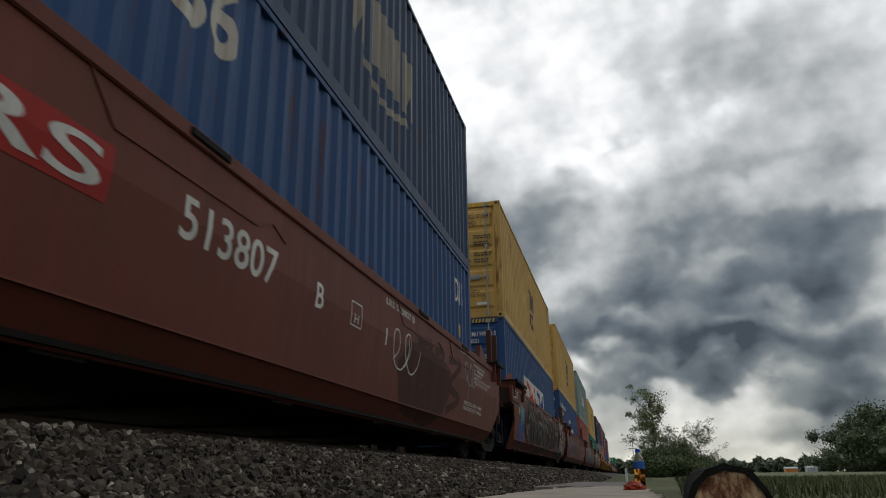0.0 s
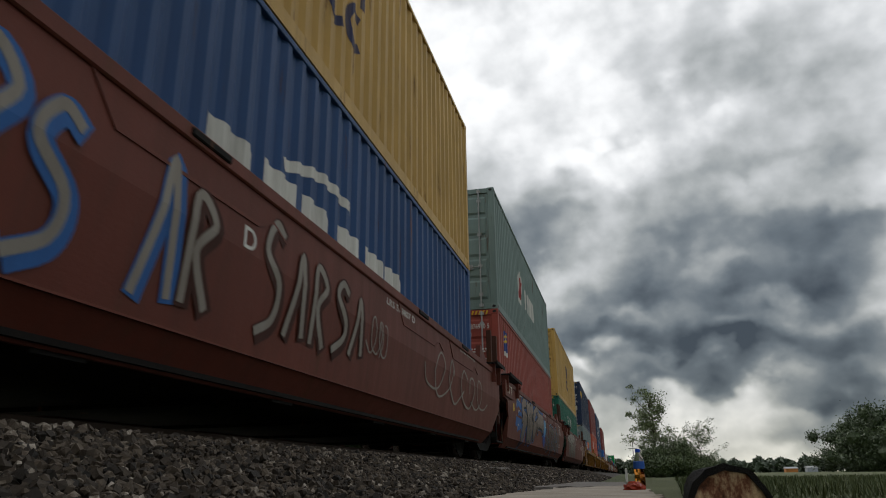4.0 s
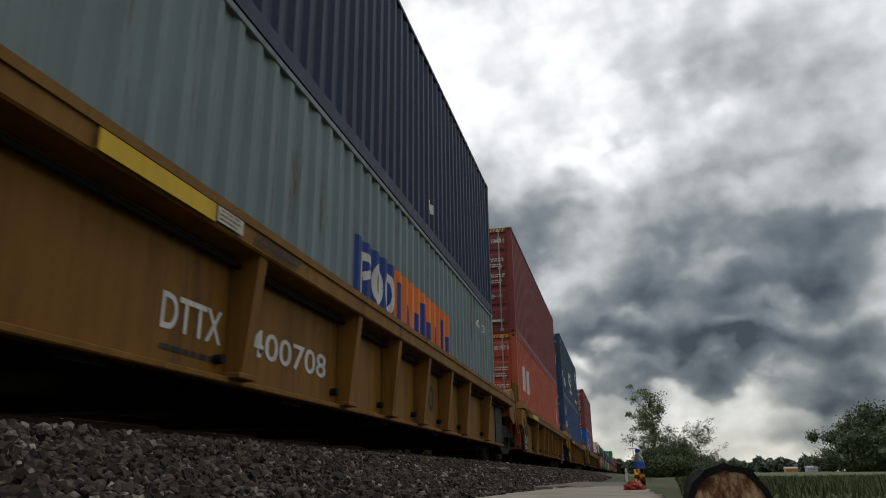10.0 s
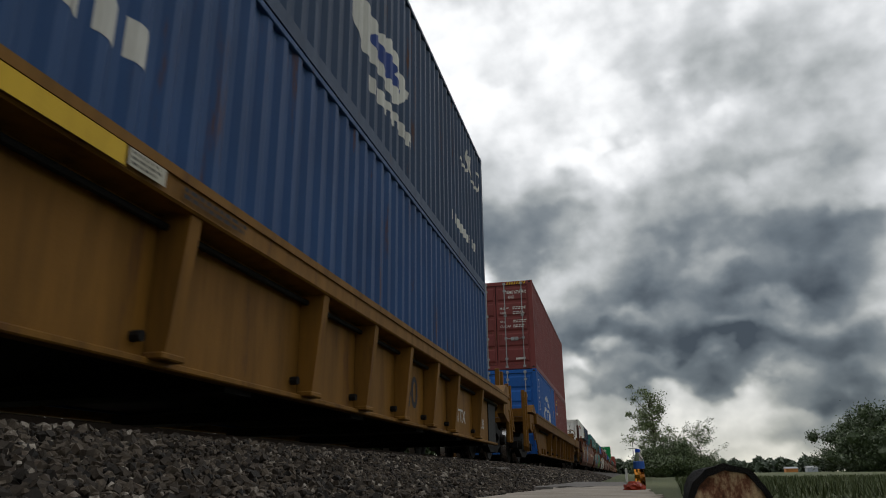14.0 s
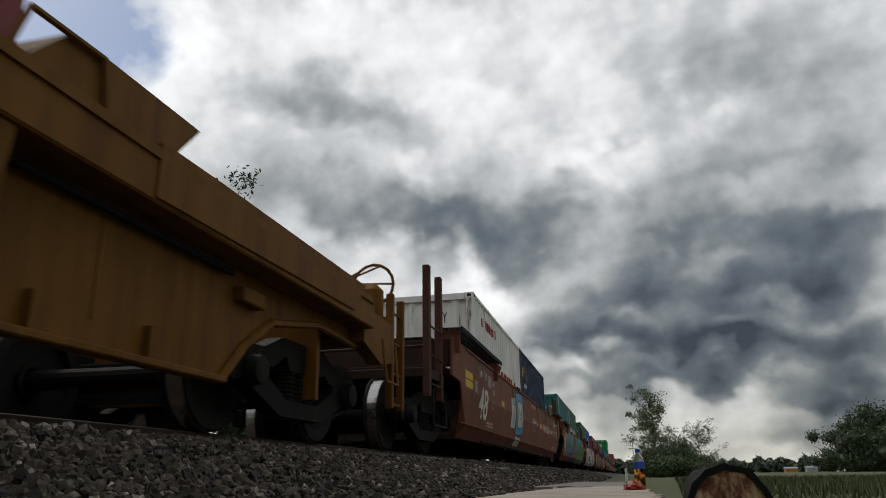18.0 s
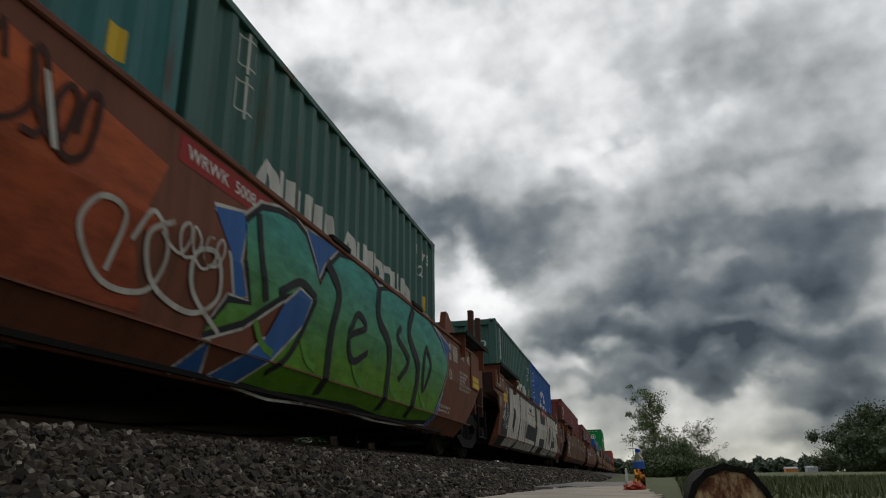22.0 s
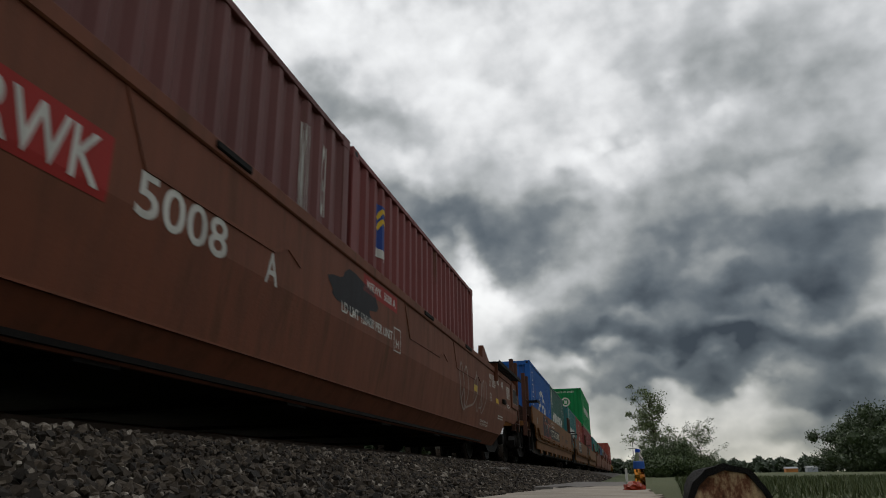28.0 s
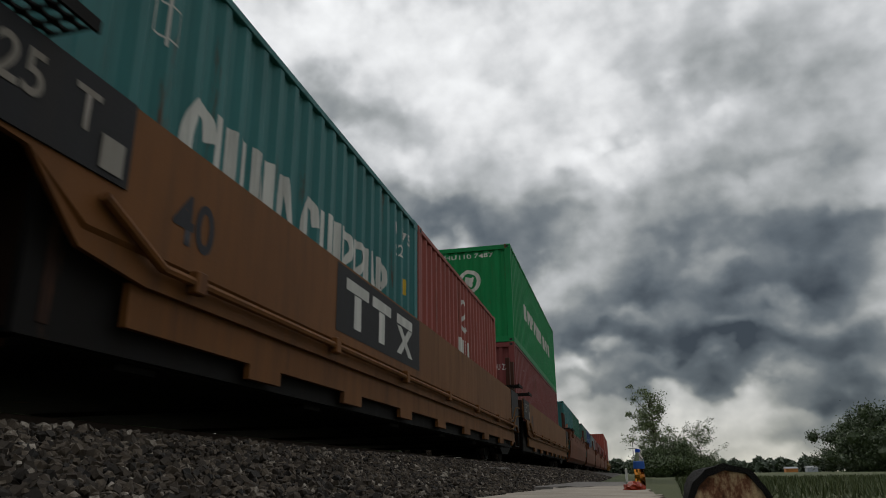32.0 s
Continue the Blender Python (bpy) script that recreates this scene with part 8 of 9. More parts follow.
for block in ([(-6.3, 1.39), (-4.85, 1.39), (-4.83, 0.9), (-5.0, 0.37), (-5.36, 0.24), (-6.54, 0.26), (-6.48, 0.39), (-6.35, 0.96)],
              [(-4.68, 1.37), (-1.89, 1.36), (-1.95, 0.84), (-3.47, 0.85), (-3.70, 0.52), (-1.84, 0.50), (-1.95, 0.25), (-4.90, 0.26), (-4.78, 0.59)],
              [(-1.49, 1.38), (-0.65, 1.38), (-0.65, 1.03), (0.56, 1.06), (0.57, 1.38), (1.08, 1.40), (1.05, 0.76), (0.8, 0.26), (0.27, 0.25), (0.51, 0.66), (-0.75, 0.64), (-0.81, 0.45), (-0.86, 0.26), (-1.64, 0.27), (-1.59, 0.38), (-1.48, 0.79)],
              [(1.24, 1.38), (2.78, 1.39), (2.72, 0.82), (2.32, 0.25), (0.96, 0.26), (1.22, 0.79)],
              [(2.92, 1.38), (4.06, 1.38), (4.07, 1.28), (4.76, 1.39), (4.74, 1.04), (3.96, 0.99), (5.03, 0.57), (4.92, 0.27), (3.67, 0.28), (3.77, 0.58), (3.25, 0.94), (3.23, 0.69), (2.84, 0.72)],
              [(2.70, 0.49), (3.65, 0.54), (3.63, 0.30), (2.6, 0.28)]):
    poly(WRF, u, block, M["worn_white"], 3, "spray_fill")
for gap in ([(-5.82, 1.03), (-5.54, 1.01), (-5.53, 0.8), (-5.66, 0.51), (-5.73, 0.5), (-5.74, 0.6), (-5.87, 0.64)], [(1.7, 1.05), (2.15, 1.07), (2.09, 0.81), (1.9, 0.54), (1.7, 0.62)],
            [(-3.1, 1.25), (-2.7, 1.24), (-2.75, 1.16), (-3.1, 1.17)]):
    poly(WRF, u, gap, M["blackspray"], 4, "spray_shadow")
for a, z in ((-2.02, 0.93), (-1.66, 0.92)):
    rect(WRF, u, a, a + 0.16, z, z + 0.10, M["yellowmark"], 5, "yellow_plate")
rng_scrawl = (("UN", 5.72, 6.15, 1.02, 1.36), ("TERN", 6.18, 7.08, 0.98, 1.30), ("ADA", 6.0, 6.98, 0.48, 0.80))
for body, a, c, z0, z1 in rng_scrawl:
    write(WRF, u, body, a, c, z0, z1, M["blackspray"], 0.035, 3, "black_scrawl", warp=0)
rect(WRF, u, -0.35, 0.75, 1.27, 1.45, M["redmark"], 5, "red_panel")
write(WRF, u, "WRWK  5008 D", -0.28, 0.66, 1.31, 1.39, layer=6)
u = units["W4"]
for i, (a, m) in enumerate(((-4.15, "greenspray"), (-3.95, "silver"), (-3.62, "silver"), (-3.30, "greenspray"), (-3.02, "silver"), (-2.72, "silver"), (-2.36, "silver"), (-2.05, "greenspray"), (-1.70, "silver"))):
    stroke(WRF, u, [(a + 0.03, 1.42 - 0.05 * (i % 3)), (a, 0.9), (a - 0.10, 0.34)], 0.10, M[m], 2)
    stroke(WRF, u, [(a + 0.07, 1.40 - 0.05 * (i % 3)), (a + 0.05, 0.9), (a - 0.05, 0.34)], 0.016, M["smudge"], 3)
    if i % 2:
        stroke(WRF, u, [(a - 0.02, 1.14), (a + 0.28, 1.12)], 0.06, M["silver"], 4, smooth=False)
for i in range(7):
    a = 0.4 + i * 0.46
    stroke(WRF, u, [(a, 1.36 - 0.06 * (i % 2)), (a - 0.05, 0.8), (a - 0.10, 0.36)], 0.085, M["greenspray"] if i == 5 else M["silver"], 2)
    if i % 3 != 1:
        stroke(WRF, u, [(a, 1.1), (a + 0.40, 1.05)], 0.06, M["silver"], 4, smooth=False)
squiggle(WRF, u, -5.4, -4.3, 0.8, 1.2, 4, 0.02, M["silver"], 101)
squiggle(WRF, u, 2.2, 5.2, 0.7, 1.3, 6, 0.04, M["smudge"], 102)
u = units["W5"]
rect(WRF, u, -4.75, -3.62, 0.85, 1.16, M["redmark"], 1, "red_panel")
write(WRF, u, "WRWK", -4.65, -3.68, 0.88, 1.12, layer=2)
write(WRF, u, "5008", -3.43, -2.62, 0.87, 1.10)
write(WRF, u, "A", -2.15, -1.98, 0.88, 1.09)
write(WRF, u, "LD LMT 120400 PER UNIT", -0.85, 0.5, 0.97, 1.06)
hatch_box(WRF, u, 0.55, 0.78, 0.88, 1.12, M["letter"])
write(WRF, u, "H", 0.62, 0.71, 0.92, 1.0)
blob(WRF, u, -0.55, 1.15, 0.55, 0.18, M["blackspray"], 1, 14, 0.3)
squiggle(WRF, u, -5.9, -4.9, 0.9, 1.3, 4, 0.012, M["silver"], 111)
squiggle(WRF, u, 3.6, 4.75, 0.55, 1.25, 5, 0.035, M["smudge_light"], 112)
squiggle(WRF, u, 4.75, 5.55, 0.6, 1.25, 4, 0.03, M["smudge_light"], 113)
write(WRF, u, "40", 5.96, 6.12, 1.29, 1.38)
write(WRF, u, "20", 5.97, 6.13, 1.16, 1.25)
rect(WRF, u, 6.16, 6.19, 1.26, 1.39, M["letter"], 1, "lettering_bar")
small_lines(WRF, u, 6.27, 1.38, 0.35, 6, 0.020, 0.016, M["letter"], 19)
write(WRF, u, "45", 6.76, 6.90, 1.28, 1.385)
rect(WRF, u, 6.93, 6.96, 1.26, 1.39, M["letter"], 1, "lettering_bar")
write(WRF, u, "48", 7.22, 7.38, 1.28, 1.385)
rect(WRF, u, 7.41, 7.44, 1.26, 1.39, M["letter"], 1, "lettering_bar")
stroke(WRF, u, [(6.07 + 0.085 * math.cos(a), 0.98 + 0.06 * math.sin(a)) for a in np.linspace(0, 5.9, 14)], 0.012, M["letter"], 1, "stencil_ring", closed=True)
write(WRF, u, "110", 6.015, 6.125, 0.955, 1.005)
rect(WRF, u, 6.60, 6.86, 0.93, 1.01, M["yellowmark"], 2, "yellow_plate")
small_lines(WRF, u, 7.85, 1.36, 0.5, 6, 0.022, 0.018, M["letter"], 20)
small_lines(WRF, u, 6.9, 0.74, 0.7, 2, 0.022, 0.02, M["letter"], 21)
part("vent_box", boxm(BX, BX + 0.05, 7.3, 7.55, 0.98, 1.06, bevel=0.008), M["steel"], u)
write(WRF, u, "L 302-4", 7.75, 8.28, 0.95, 1.02)
rect(PANEL, u, 8.55, 9.2, 1.1, 1.4, M["black"], 1, "black_stencil_panel")
hatch_box(PANEL, u, 8.55, 9.2, 1.1, 1.4, M["letter"])

# orange-brown wagons
TP = flat_side(BX + 0.013)
for key in ("T1", "T2", "T3"):
    u = units[key]
    y0 = -8.3 if key == "T1" else -7.0
    if key != "T1":
        write(TP, u, "125  T", y0 + 0.18, y0 + 0.82, 1.10, 1.30, M["silver"])
    rect(TP, u, y0 + 0.85, y0 + 1.0, 0.98, 1.14, M["silver"], 2, "paper_placard")
    write(TRAY, u, "40", -5.58, -5.2, 0.84, 1.12, M["darkletter"], 0.02)
u = units["T1"]
for i, (a, r) in enumerate(((-5.48, 0.36), (-4.97, 0.27), (-4.55, 0.24), (-4.14, 0.22), (-3.72, 0.24))):
    blob(TRAY, u, a, 1.0, r + 0.02, 0.40 - 0.03 * i, M["redmark"], 1 + 3 * (i % 2), i + 2, 0.06, lo=0.74, hi=1.36)
    blob(TRAY, u, a, 1.02, r - 0.02, 0.36 - 0.03 * i, M["blackspray"], 2 + 3 * (i % 2), i + 2, 0.06, lo=0.76, hi=1.36)
    stroke(TRAY, u, [(a - 0.06, 1.12), (a, 1.15), (a + 0.06, 1.08)], 0.04, M["orangespray"], 8)
    stroke(TRAY, u, [(a + 0.1, 1.3 - 0.04 * i), (a + r - 0.08, 1.15), (a + r - 0.06, 0.95)], 0.02, M["whitespray"], 8)
rect(TRAY, u, -3.5, -0.35, 0.78, 1.10, M["black"], 1, "black_number_panel")
write(TRAY, u, "DTTX", -3.32, -2.25, 0.83, 1.05, M["cream"], layer=2)
write(TRAY, u, "759090", -2.06, -0.5, 0.83, 1.05, M["cream"], layer=2)
squiggle(TRAY, u, -3.4, -2.2, 1.12, 1.32, 6, 0.014, M["letter"], 121)
write(TRAY, u, "B", 1.0, 1.25, 0.85, 1.08, M["darkletter"], 0.02)
small_lines(TRAY, u, 2.3, 1.0, 1.6, 2, 0.045, 0.03, M["darkletter"], 122)
u = units["T2"]
rect(TRAY, u, -3.4, -0.95, 0.80, 1.36, M["black"], 1, "black_emblem_panel")
for a in (-3.2, -2.55, -1.8):
    rect(TRAY, u, a, a + 0.55, 1.18, 1.28, M["letter"], 2, "emblem_bar")
    if a < -2:
        rect(TRAY, u, a + 0.19, a + 0.36, 0.88, 1.17, M["letter"], 2, "emblem_bar")
poly(TRAY, u, [(-1.80, 0.88), (-1.65, 0.88), (-1.25, 1.17), (-1.40, 1.17)], M["letter"], 2, "emblem_bar")
poly(TRAY, u, [(-1.40, 0.88), (-1.25, 0.88), (-1.65, 1.16), (-1.80, 1.16)], M["letter"], 3, "emblem_bar")

# containers
S40, S20 = corrugated(L40), corrugated(L20)
D40, D20 = door_face(L40), door_face(L20)
F40, F20 = front_face(L40), front_face(L20)


def emblem_cloud(c, material):
    """White emblem: arcs like a wave over a row of open rings."""
    for line in ([(-0.89, 1.34), (-0.89, 1.52), (-0.59, 1.57)], [(-0.67, 1.65), (-0.41, 1.91), (-0.03, 1.98)], [(-0.33, 1.67), (-0.15, 1.86), (0.21, 1.94), (0.45, 1.67)], [(0.26, 1.92), (0.54, 1.84), (0.78, 1.66)]):
        stroke(S20, c, line, 0.085, material, 1, "emblem_arc")
    for k, u in enumerate((-0.80, -0.38, 0.06, 0.42, 0.84)):
        pts = [(u + 0.15 * math.cos(a), 1.32 + 0.22 * math.sin(a)) for a in np.linspace(0.7 if k in (0, 3) else 0, 5.6, 9)]
        stroke(S20, c, pts, 0.085, material, 1 + k % 2, "emblem_ring", closed=k in (1, 4))


def worn_name(c, surf=None):
    """Tall white bars along the foot, most of each hidden by the wagon."""
    s = surf or S20
    for a in (-1.93, -0.26):
        stroke(s, c, [(a - 0.11, 0.95), (a - 0.13, 1.40), (a - 0.04, 1.62), (a + 0.08, 1.60), (a + 0.12, 1.44)], 0.10, M["letter"], 1, "name_arch")
    for a in (-1.72, -1.55, -1.38, -1.22, -1.00, 0.03, 0.17, 0.36, 0.50, 0.84, 1.16, 1.32, 1.52):
        poly(s, c, [(a - 0.05, 0.95), (a + 0.05, 0.95), (a + 0.05, 1.67), (a - 0.05, 1.67)], M["letter"], 1, "name_bar")
    for a in (-1.18, 1.34):
        poly(s, c, [(a, 1.67), (a + 0.06, 1.67), (a + 0.19, 0.95), (a + 0.12, 0.95)], M["letter"], 2, "name_bar")
    for a in (0.60, 0.94, 1.66):
        stroke(s, c, [(a - 0.07, 1.62), (a + 0.06, 1.60), (a + 0.09, 1.46), (a - 0.05, 1.32)], 0.08, M["letter"], 2, "name_arch")
    poly(s, c, [(-0.88, 0.95), (-0.78, 0.95), (-0.72, 1.67), (-0.80, 1.67)], M["letter"], 1, "name_bar")
    poly(s, c, [(-0.62, 0.95), (-0.54, 0.95), (-0.70, 1.67), (-0.77, 1.67)], M["letter"], 2, "name_bar")
    for k, z in enumerate((2.22, 1.86)):
        u = -2.45
        hatch_box(s, c, u, u + 0.2, z, z + 0.24, M["letter"])
        rect(s, c, u + 0.09, u + 0.11, z - 0.05, z + 0.29, M["letter"], 2, "emblem_bar")
    write(s, c, "U 175", 2.1, 2.7, 2.15, 2.3)
    write(s, c, "22", 2.15, 2.4, 1.92, 2.07)
    rect(s, c, 2.45, 2.58, 1.5, 1.7, M["yellowmark"], 1, "yellow_plate")


def end_number(c, body, surf, z, u0=-0.2, u1=1.0):
    write(surf, c, body, u0, u1, z, z + 0.14)


def door_text(c, code, H, material=None, rows=("M.G.W.", "TARE", "NET", "CU.CAP."), sticker=True):
    m = material or M["letter"]
    write(D40, c, code, 0.34, 1.02, H - 0.44, H - 0.33, m, 0.01, 14)
    write(D40, c, "45G1" if H > 2.7 else "42G1", 0.42, 0.62, H - 0.60, H - 0.50, m, 0.01, 14)
    for i, r in enumerate(rows):
        z = H - 0.95 - 0.16 * i - (0.12 if i > 1 else 0)
        write(D40, c, r, 0.14, 0.14 + 0.052 * len(r), z, z + 0.07, m, 0.008, 14)
        small_lines(Surface(lambda u, v, d: Vector((u, -L40 / 2 - 0.034 - d, v))), c, 0.56, z + 0.08, 0.44, 2, 0.03, 0.025, m, i)
    for k in range(8):
        poly(Surface(lambda u, v, d: Vector((u, -L40 / 2 - 0.006 - d, v))), c, [(0.38 + k * 0.08, H - 0.115), (0.42 + k * 0.08, H - 0.115), (0.45 + k * 0.08, H - 0.03), (0.41 + k * 0.08, H - 0.03)], M["yellowmark"], 1, "hazard_stripe")
    if sticker:
        rect(D40, c, 0.60, 0.84, 0.30, 0.36, M["letter"], 14, "white_sticker")


door_text(boxes["c_top"], "MSCU 971504 9", HC, M["darkletter"])
door_text(boxes["d_top"], "MEDU 896554 8", HC, M["darkletter"])
door_text(boxes["a_top"], "MSCU 752664 1", HC, M["darkletter"])
for k in ("c_top", "d_top", "a_top"):
    c = boxes[k]
    write(D40, c, "CAUTION\nHIGH TRAILER", 0.42, 0.80, 0.50, 0.66, M["darkletter"], 0.01, 14)
    poly(D40, c, [(-0.60, 1.18), (-0.50, 1.35), (-0.70, 1.35)], M["letter"], 14, "white_triangle")
    for a in (-0.42, -0.05, 0.32):
        stroke(S40, c, [(a - 0.12, 1.45), (a - 0.12, 1.95), (a + 0.02, 2.0), (a + 0.12, 1.9), (a + 0.12, 1.45)], 0.11, M["navymark"], 1, "name_arch")
    for a in (-0.28, 0.22):
        stroke(S40, c, [(a + 0.16, 1.26), (a - 0.02, 1.32), (a - 0.16, 1.12), (a - 0.04, 0.86), (a + 0.16, 0.92)], 0.11, M["navymark"], 1, "name_arch")
    rect(D40, c, 0.2, 0.42, 1.32, 1.46, M["letter"], 14, "white_sticker")
for k, code in (("c_low", "ECMU 949070 8"), ("d_low", "CMAU 481907 0"), ("e_low", "FCIU 876910 5"), ("y2_low", "GAXU 801967 0"), ("y3_low", "XINU 808839 0")):
    door_text(boxes[k], code, HC)
door_text(boxes["a_low"], "CLHU 480097 6", LOW)
door_text(boxes["y1_low"], "POCU 174723 3", LOW)
door_text(boxes["y1_top"], "SEGU 400991 5", HC, None, ("MGW", "Tare", "Payload"))
door_text(boxes["y2_top"], "TGHU 558406 0", HC)
door_text(boxes["y3_top"], "NYKU 570817 8", HC)
door_text(boxes["y4_top"], "TEMU 675644 0", HC)
c = boxes["y1_top"]
rect(D40, c, -1.0, -0.72, 0.98, 1.10, M["greenspray"], 14, "green_sticker")
poly(D40, c, [(0.22, 0.52), (0.42, 0.52), (0.32, 0.70)], M["yellowmark"], 14, "yellow_triangle")
rect(D40, c, 0.76, 0.95, 0.98, 1.26, M["cream"], 14, "paper_placard")
stroke(D40, c, [(-1.0, 1.95), (-0.8, 2.02), (-0.6, 1.96)], 0.02, M["letter"], 14, "emblem_arc")
bars(D40, c, -1.0, -0.62, 1.86, 1.93, 6, M["letter"], 3, "name_bar", 0.3)
bars(S40, c, -5.5, -3.9, 1.95, 2.35, 5, M["yellowmark"], 33, "name_bar", 0.3)
rect(S40, c, 1.0, 1.25, 0.45, 0.6, M["letter"], 1, "white_sticker")
c = boxes["y3_top"]
rect(D40, c, 0.40, 0.98, 1.48, 1.92, M["letter"], 14, "paper_placard")
for k in range(5):
    rect(D40, c, 0.42, 0.96, 1.52 + k * 0.075, 1.55 + k * 0.075, M["darkletter"], 15, "placard_line")
blob(S40, c, -0.35, 1.35, 0.95, 0.40, M["letter"], 1, 6, 0.28, "emblem", lo=0.9, hi=2.4)
blob(S40, c, -0.2, 1.35, 0.5, 0.18, M["bluemark"], 2, 9, 0.3, "emblem_detail", lo=0.9, hi=2.4)
bars(S40, c, -0.9, 0.9, 0.65, 0.85, 6, M["letter"], 34, "name_bar", 0.5)
bars(S40, c, -4.9, -3.7, 0.62, 1.0, 3, M["letter"], 35, "name_bar", 0.6)
rect(S40, c, -5.5, -5.2, 0.95, 1.25, M["letter"], 1, "white_sticker")
bars(S40, c, 3.2, 5.3, 0.55, 0.72, 9, M["letter"], 36, "name_bar", 0.6)
squiggle(S40, c, 4.2, 5.6, 1.9, 2.5, 5, 0.08, M["letter"], 37, 1)
c = boxes["y3_low"]
blob(S40, c, -4.9, 2.25, 0.42, 0.22, M["orangemark"], 1, 4, 0.3, "emblem", lo=1.5, hi=2.7)
bars(S40, c, -5.4, -4.4, 1.55, 1.8, 4, M["letter"], 38, "name_bar", 0.6)
c = boxes["y2_low"]
bars(S40, c, -5.1, -3.4, 1.55, 2.2, 2, M["letter"], 39, "name_bar", 0.7)
write(S40, c, "FCIU 801967 0", 5.35, 5.55, 1.2, 2.4)
small_lines(S40, c, 5.0, 1.9, 0.12, 1, 0.5, 0.1, M["letter"], 5)
c = boxes["y1_low"]
rect(S40, c, -1.85, -0.55, 1.0, 1.72, M["bluemark"], 1, "blue_panel")
rect(S40, c, -0.55, 2.3, 1.0, 1.72, M["orangemark"], 1, "orange_panel")
rect(S40, c, -1.72, -1.60, 1.12, 1.60, M["letter"], 2, "name_bar")
stroke(S40, c, [(-1.62, 1.56), (-1.45, 1.54), (-1.42, 1.42), (-1.60, 1.34)], 0.09, M["letter"], 3, "name_arch")
for a, r in ((-1.15, 0.12), (-0.78, 0.13)):
    stroke(S40, c, [(a + r * math.cos(k), 1.36 + 0.19 * math.sin(k)) for k in np.linspace(0, 5.6, 9)], 0.09, M["letter"], 2, "name_ring", closed=True)
for i in range(8):
    rect(S40, c, -0.45 + i * 0.34, -0.26 + i * 0.34, 1.12, 1.38 if i % 3 else 1.58, M["bluemark"], 2, "name_bar")
write(S40, c, "0123", 4.5, 5.2, 2.02, 2.16)
write(S40, c, "4", 4.9, 5.0, 1.75, 1.9)
c = boxes["b_low"]
write(S40, c, "86", -2.75, -1.98, 2.10, 2.72, M["whitespray"], 0.03, 1, "spray_number")
write(S40, c, "SUDU 6112", 4.9, 5.5, 2.1, 2.5)
rect(S40, c, 5.15, 5.35, 1.55, 1.75, M["yellowmark"], 1, "yellow_plate")
c = boxes["b_top"]
bars(S40, c, 0.1, 2.6, 1.05, 1.95, 4, M["silver"], 41, "name_bar", 0.7, -0.15)
stroke(S40, c, [(0.5, 0.95), (1.3, 0.72), (2.3, 0.98)], 0.10, M["silver"], 1, "emblem_arc")
c = boxes["c_low"]
poly(S40, c, [(-2.72, 1.40), (-2.72, 1.98), (2.2, 1.98), (2.2, 1.62), (2.1, 1.40)], M["letter"], 1, "white_panel")
for a, m in ((-2.30, "redspray"), (0.18, "bluemark")):
    stroke(S40, c, [(a + 0.55, 1.76), (a + 0.28, 1.84), (a + 0.05, 1.70), (a + 0.03, 1.40)], 0.15, M[m], 2, "name_arch")
    stroke(S40, c, [(a + 0.72, 1.40), (a + 0.80, 1.84), (a + 1.02, 1.48), (a + 1.24, 1.84), (a + 1.34, 1.40)], 0.14, M[m], 2, "name_zigzag", smooth=False)
stroke(S40, c, [(-0.72, 1.40), (-0.42, 1.84), (-0.10, 1.40)], 0.14, M["redspray"], 3, "name_zigzag", smooth=False)
rect(S40, c, 1.75, 1.88, 1.40, 1.84, M["bluemark"], 2, "name_bar")
c = boxes["d_low"]
write(S40, c, "advanced container", -5.62, -2.75, 2.22, 2.46, bold=0.03)
write(S40, c, "light steel", -5.60, -4.05, 1.86, 2.16, bold=0.03)
bars(S40, c, -2.3, 2.1, 1.20, 1.66, 6, M["letter"], 46, "name_bar", 0.7)
stroke(S40, c, [(-1.2, 1.75), (-0.4, 1.95), (0.3, 1.9)], 0.1, M["letter"], 1, "emblem_arc")
c = boxes["e_top"]
poly(S40, c, [(-2.35, 1.05), (-1.75, 1.05), (-1.30, 1.85), (-1.75, 2.05), (-2.35, 1.75)], M["letter"], 1, "white_emblem")
poly(S40, c, [(-2.2, 1.2), (-1.8, 1.2), (-1.5, 1.75), (-1.9, 1.85)], M["redmark"], 2, "red_emblem")
bars(S40, c, -0.95, 1.45, 1.15, 1.75, 4, M["letter"], 47, "name_bar", 0.6)
c = boxes["e_low"]
rect(S40, c, -5.2, -4.80, 2.05, 2.58, M["bluemark"], 1, "blue_panel")
stroke(S40, c, [(-5.15, 2.3), (-5.0, 2.42), (-4.85, 2.36)], 0.06, M["yellowmark"], 2, "emblem_arc")
stroke(S40, c, [(-5.15, 2.42), (-5.0, 2.53), (-4.85, 2.47)], 0.05, M["yellowmark"], 2, "emblem_arc")
rect(S40, c, -5.2, -4.80, 2.0, 2.1, M["letter"], 2, "name_bar")
write(S40, c, "FCIU 876910 5", 5.2, 5.36, 1.3, 2.5)
rect(S40, c, 5.5, 5.62, 1.7, 1.9, M["yellowmark"], 1, "yellow_plate")
c = boxes["a_low"]
stroke(S40, c, [(-0.86, 2.0), (-1.0, 2.07), (-1.14, 1.98), (-1.16, 1.82), (-1.06, 1.68), (-0.92, 1.70)], 0.06, M["letter"], 1, "name_arch")
for a in (-0.62, 0.62):
    stroke(S40, c, [(a - 0.15, 1.66), (a, 2.08), (a + 0.15, 1.66)], 0.06, M["letter"], 1, "name_wedge", smooth=False)
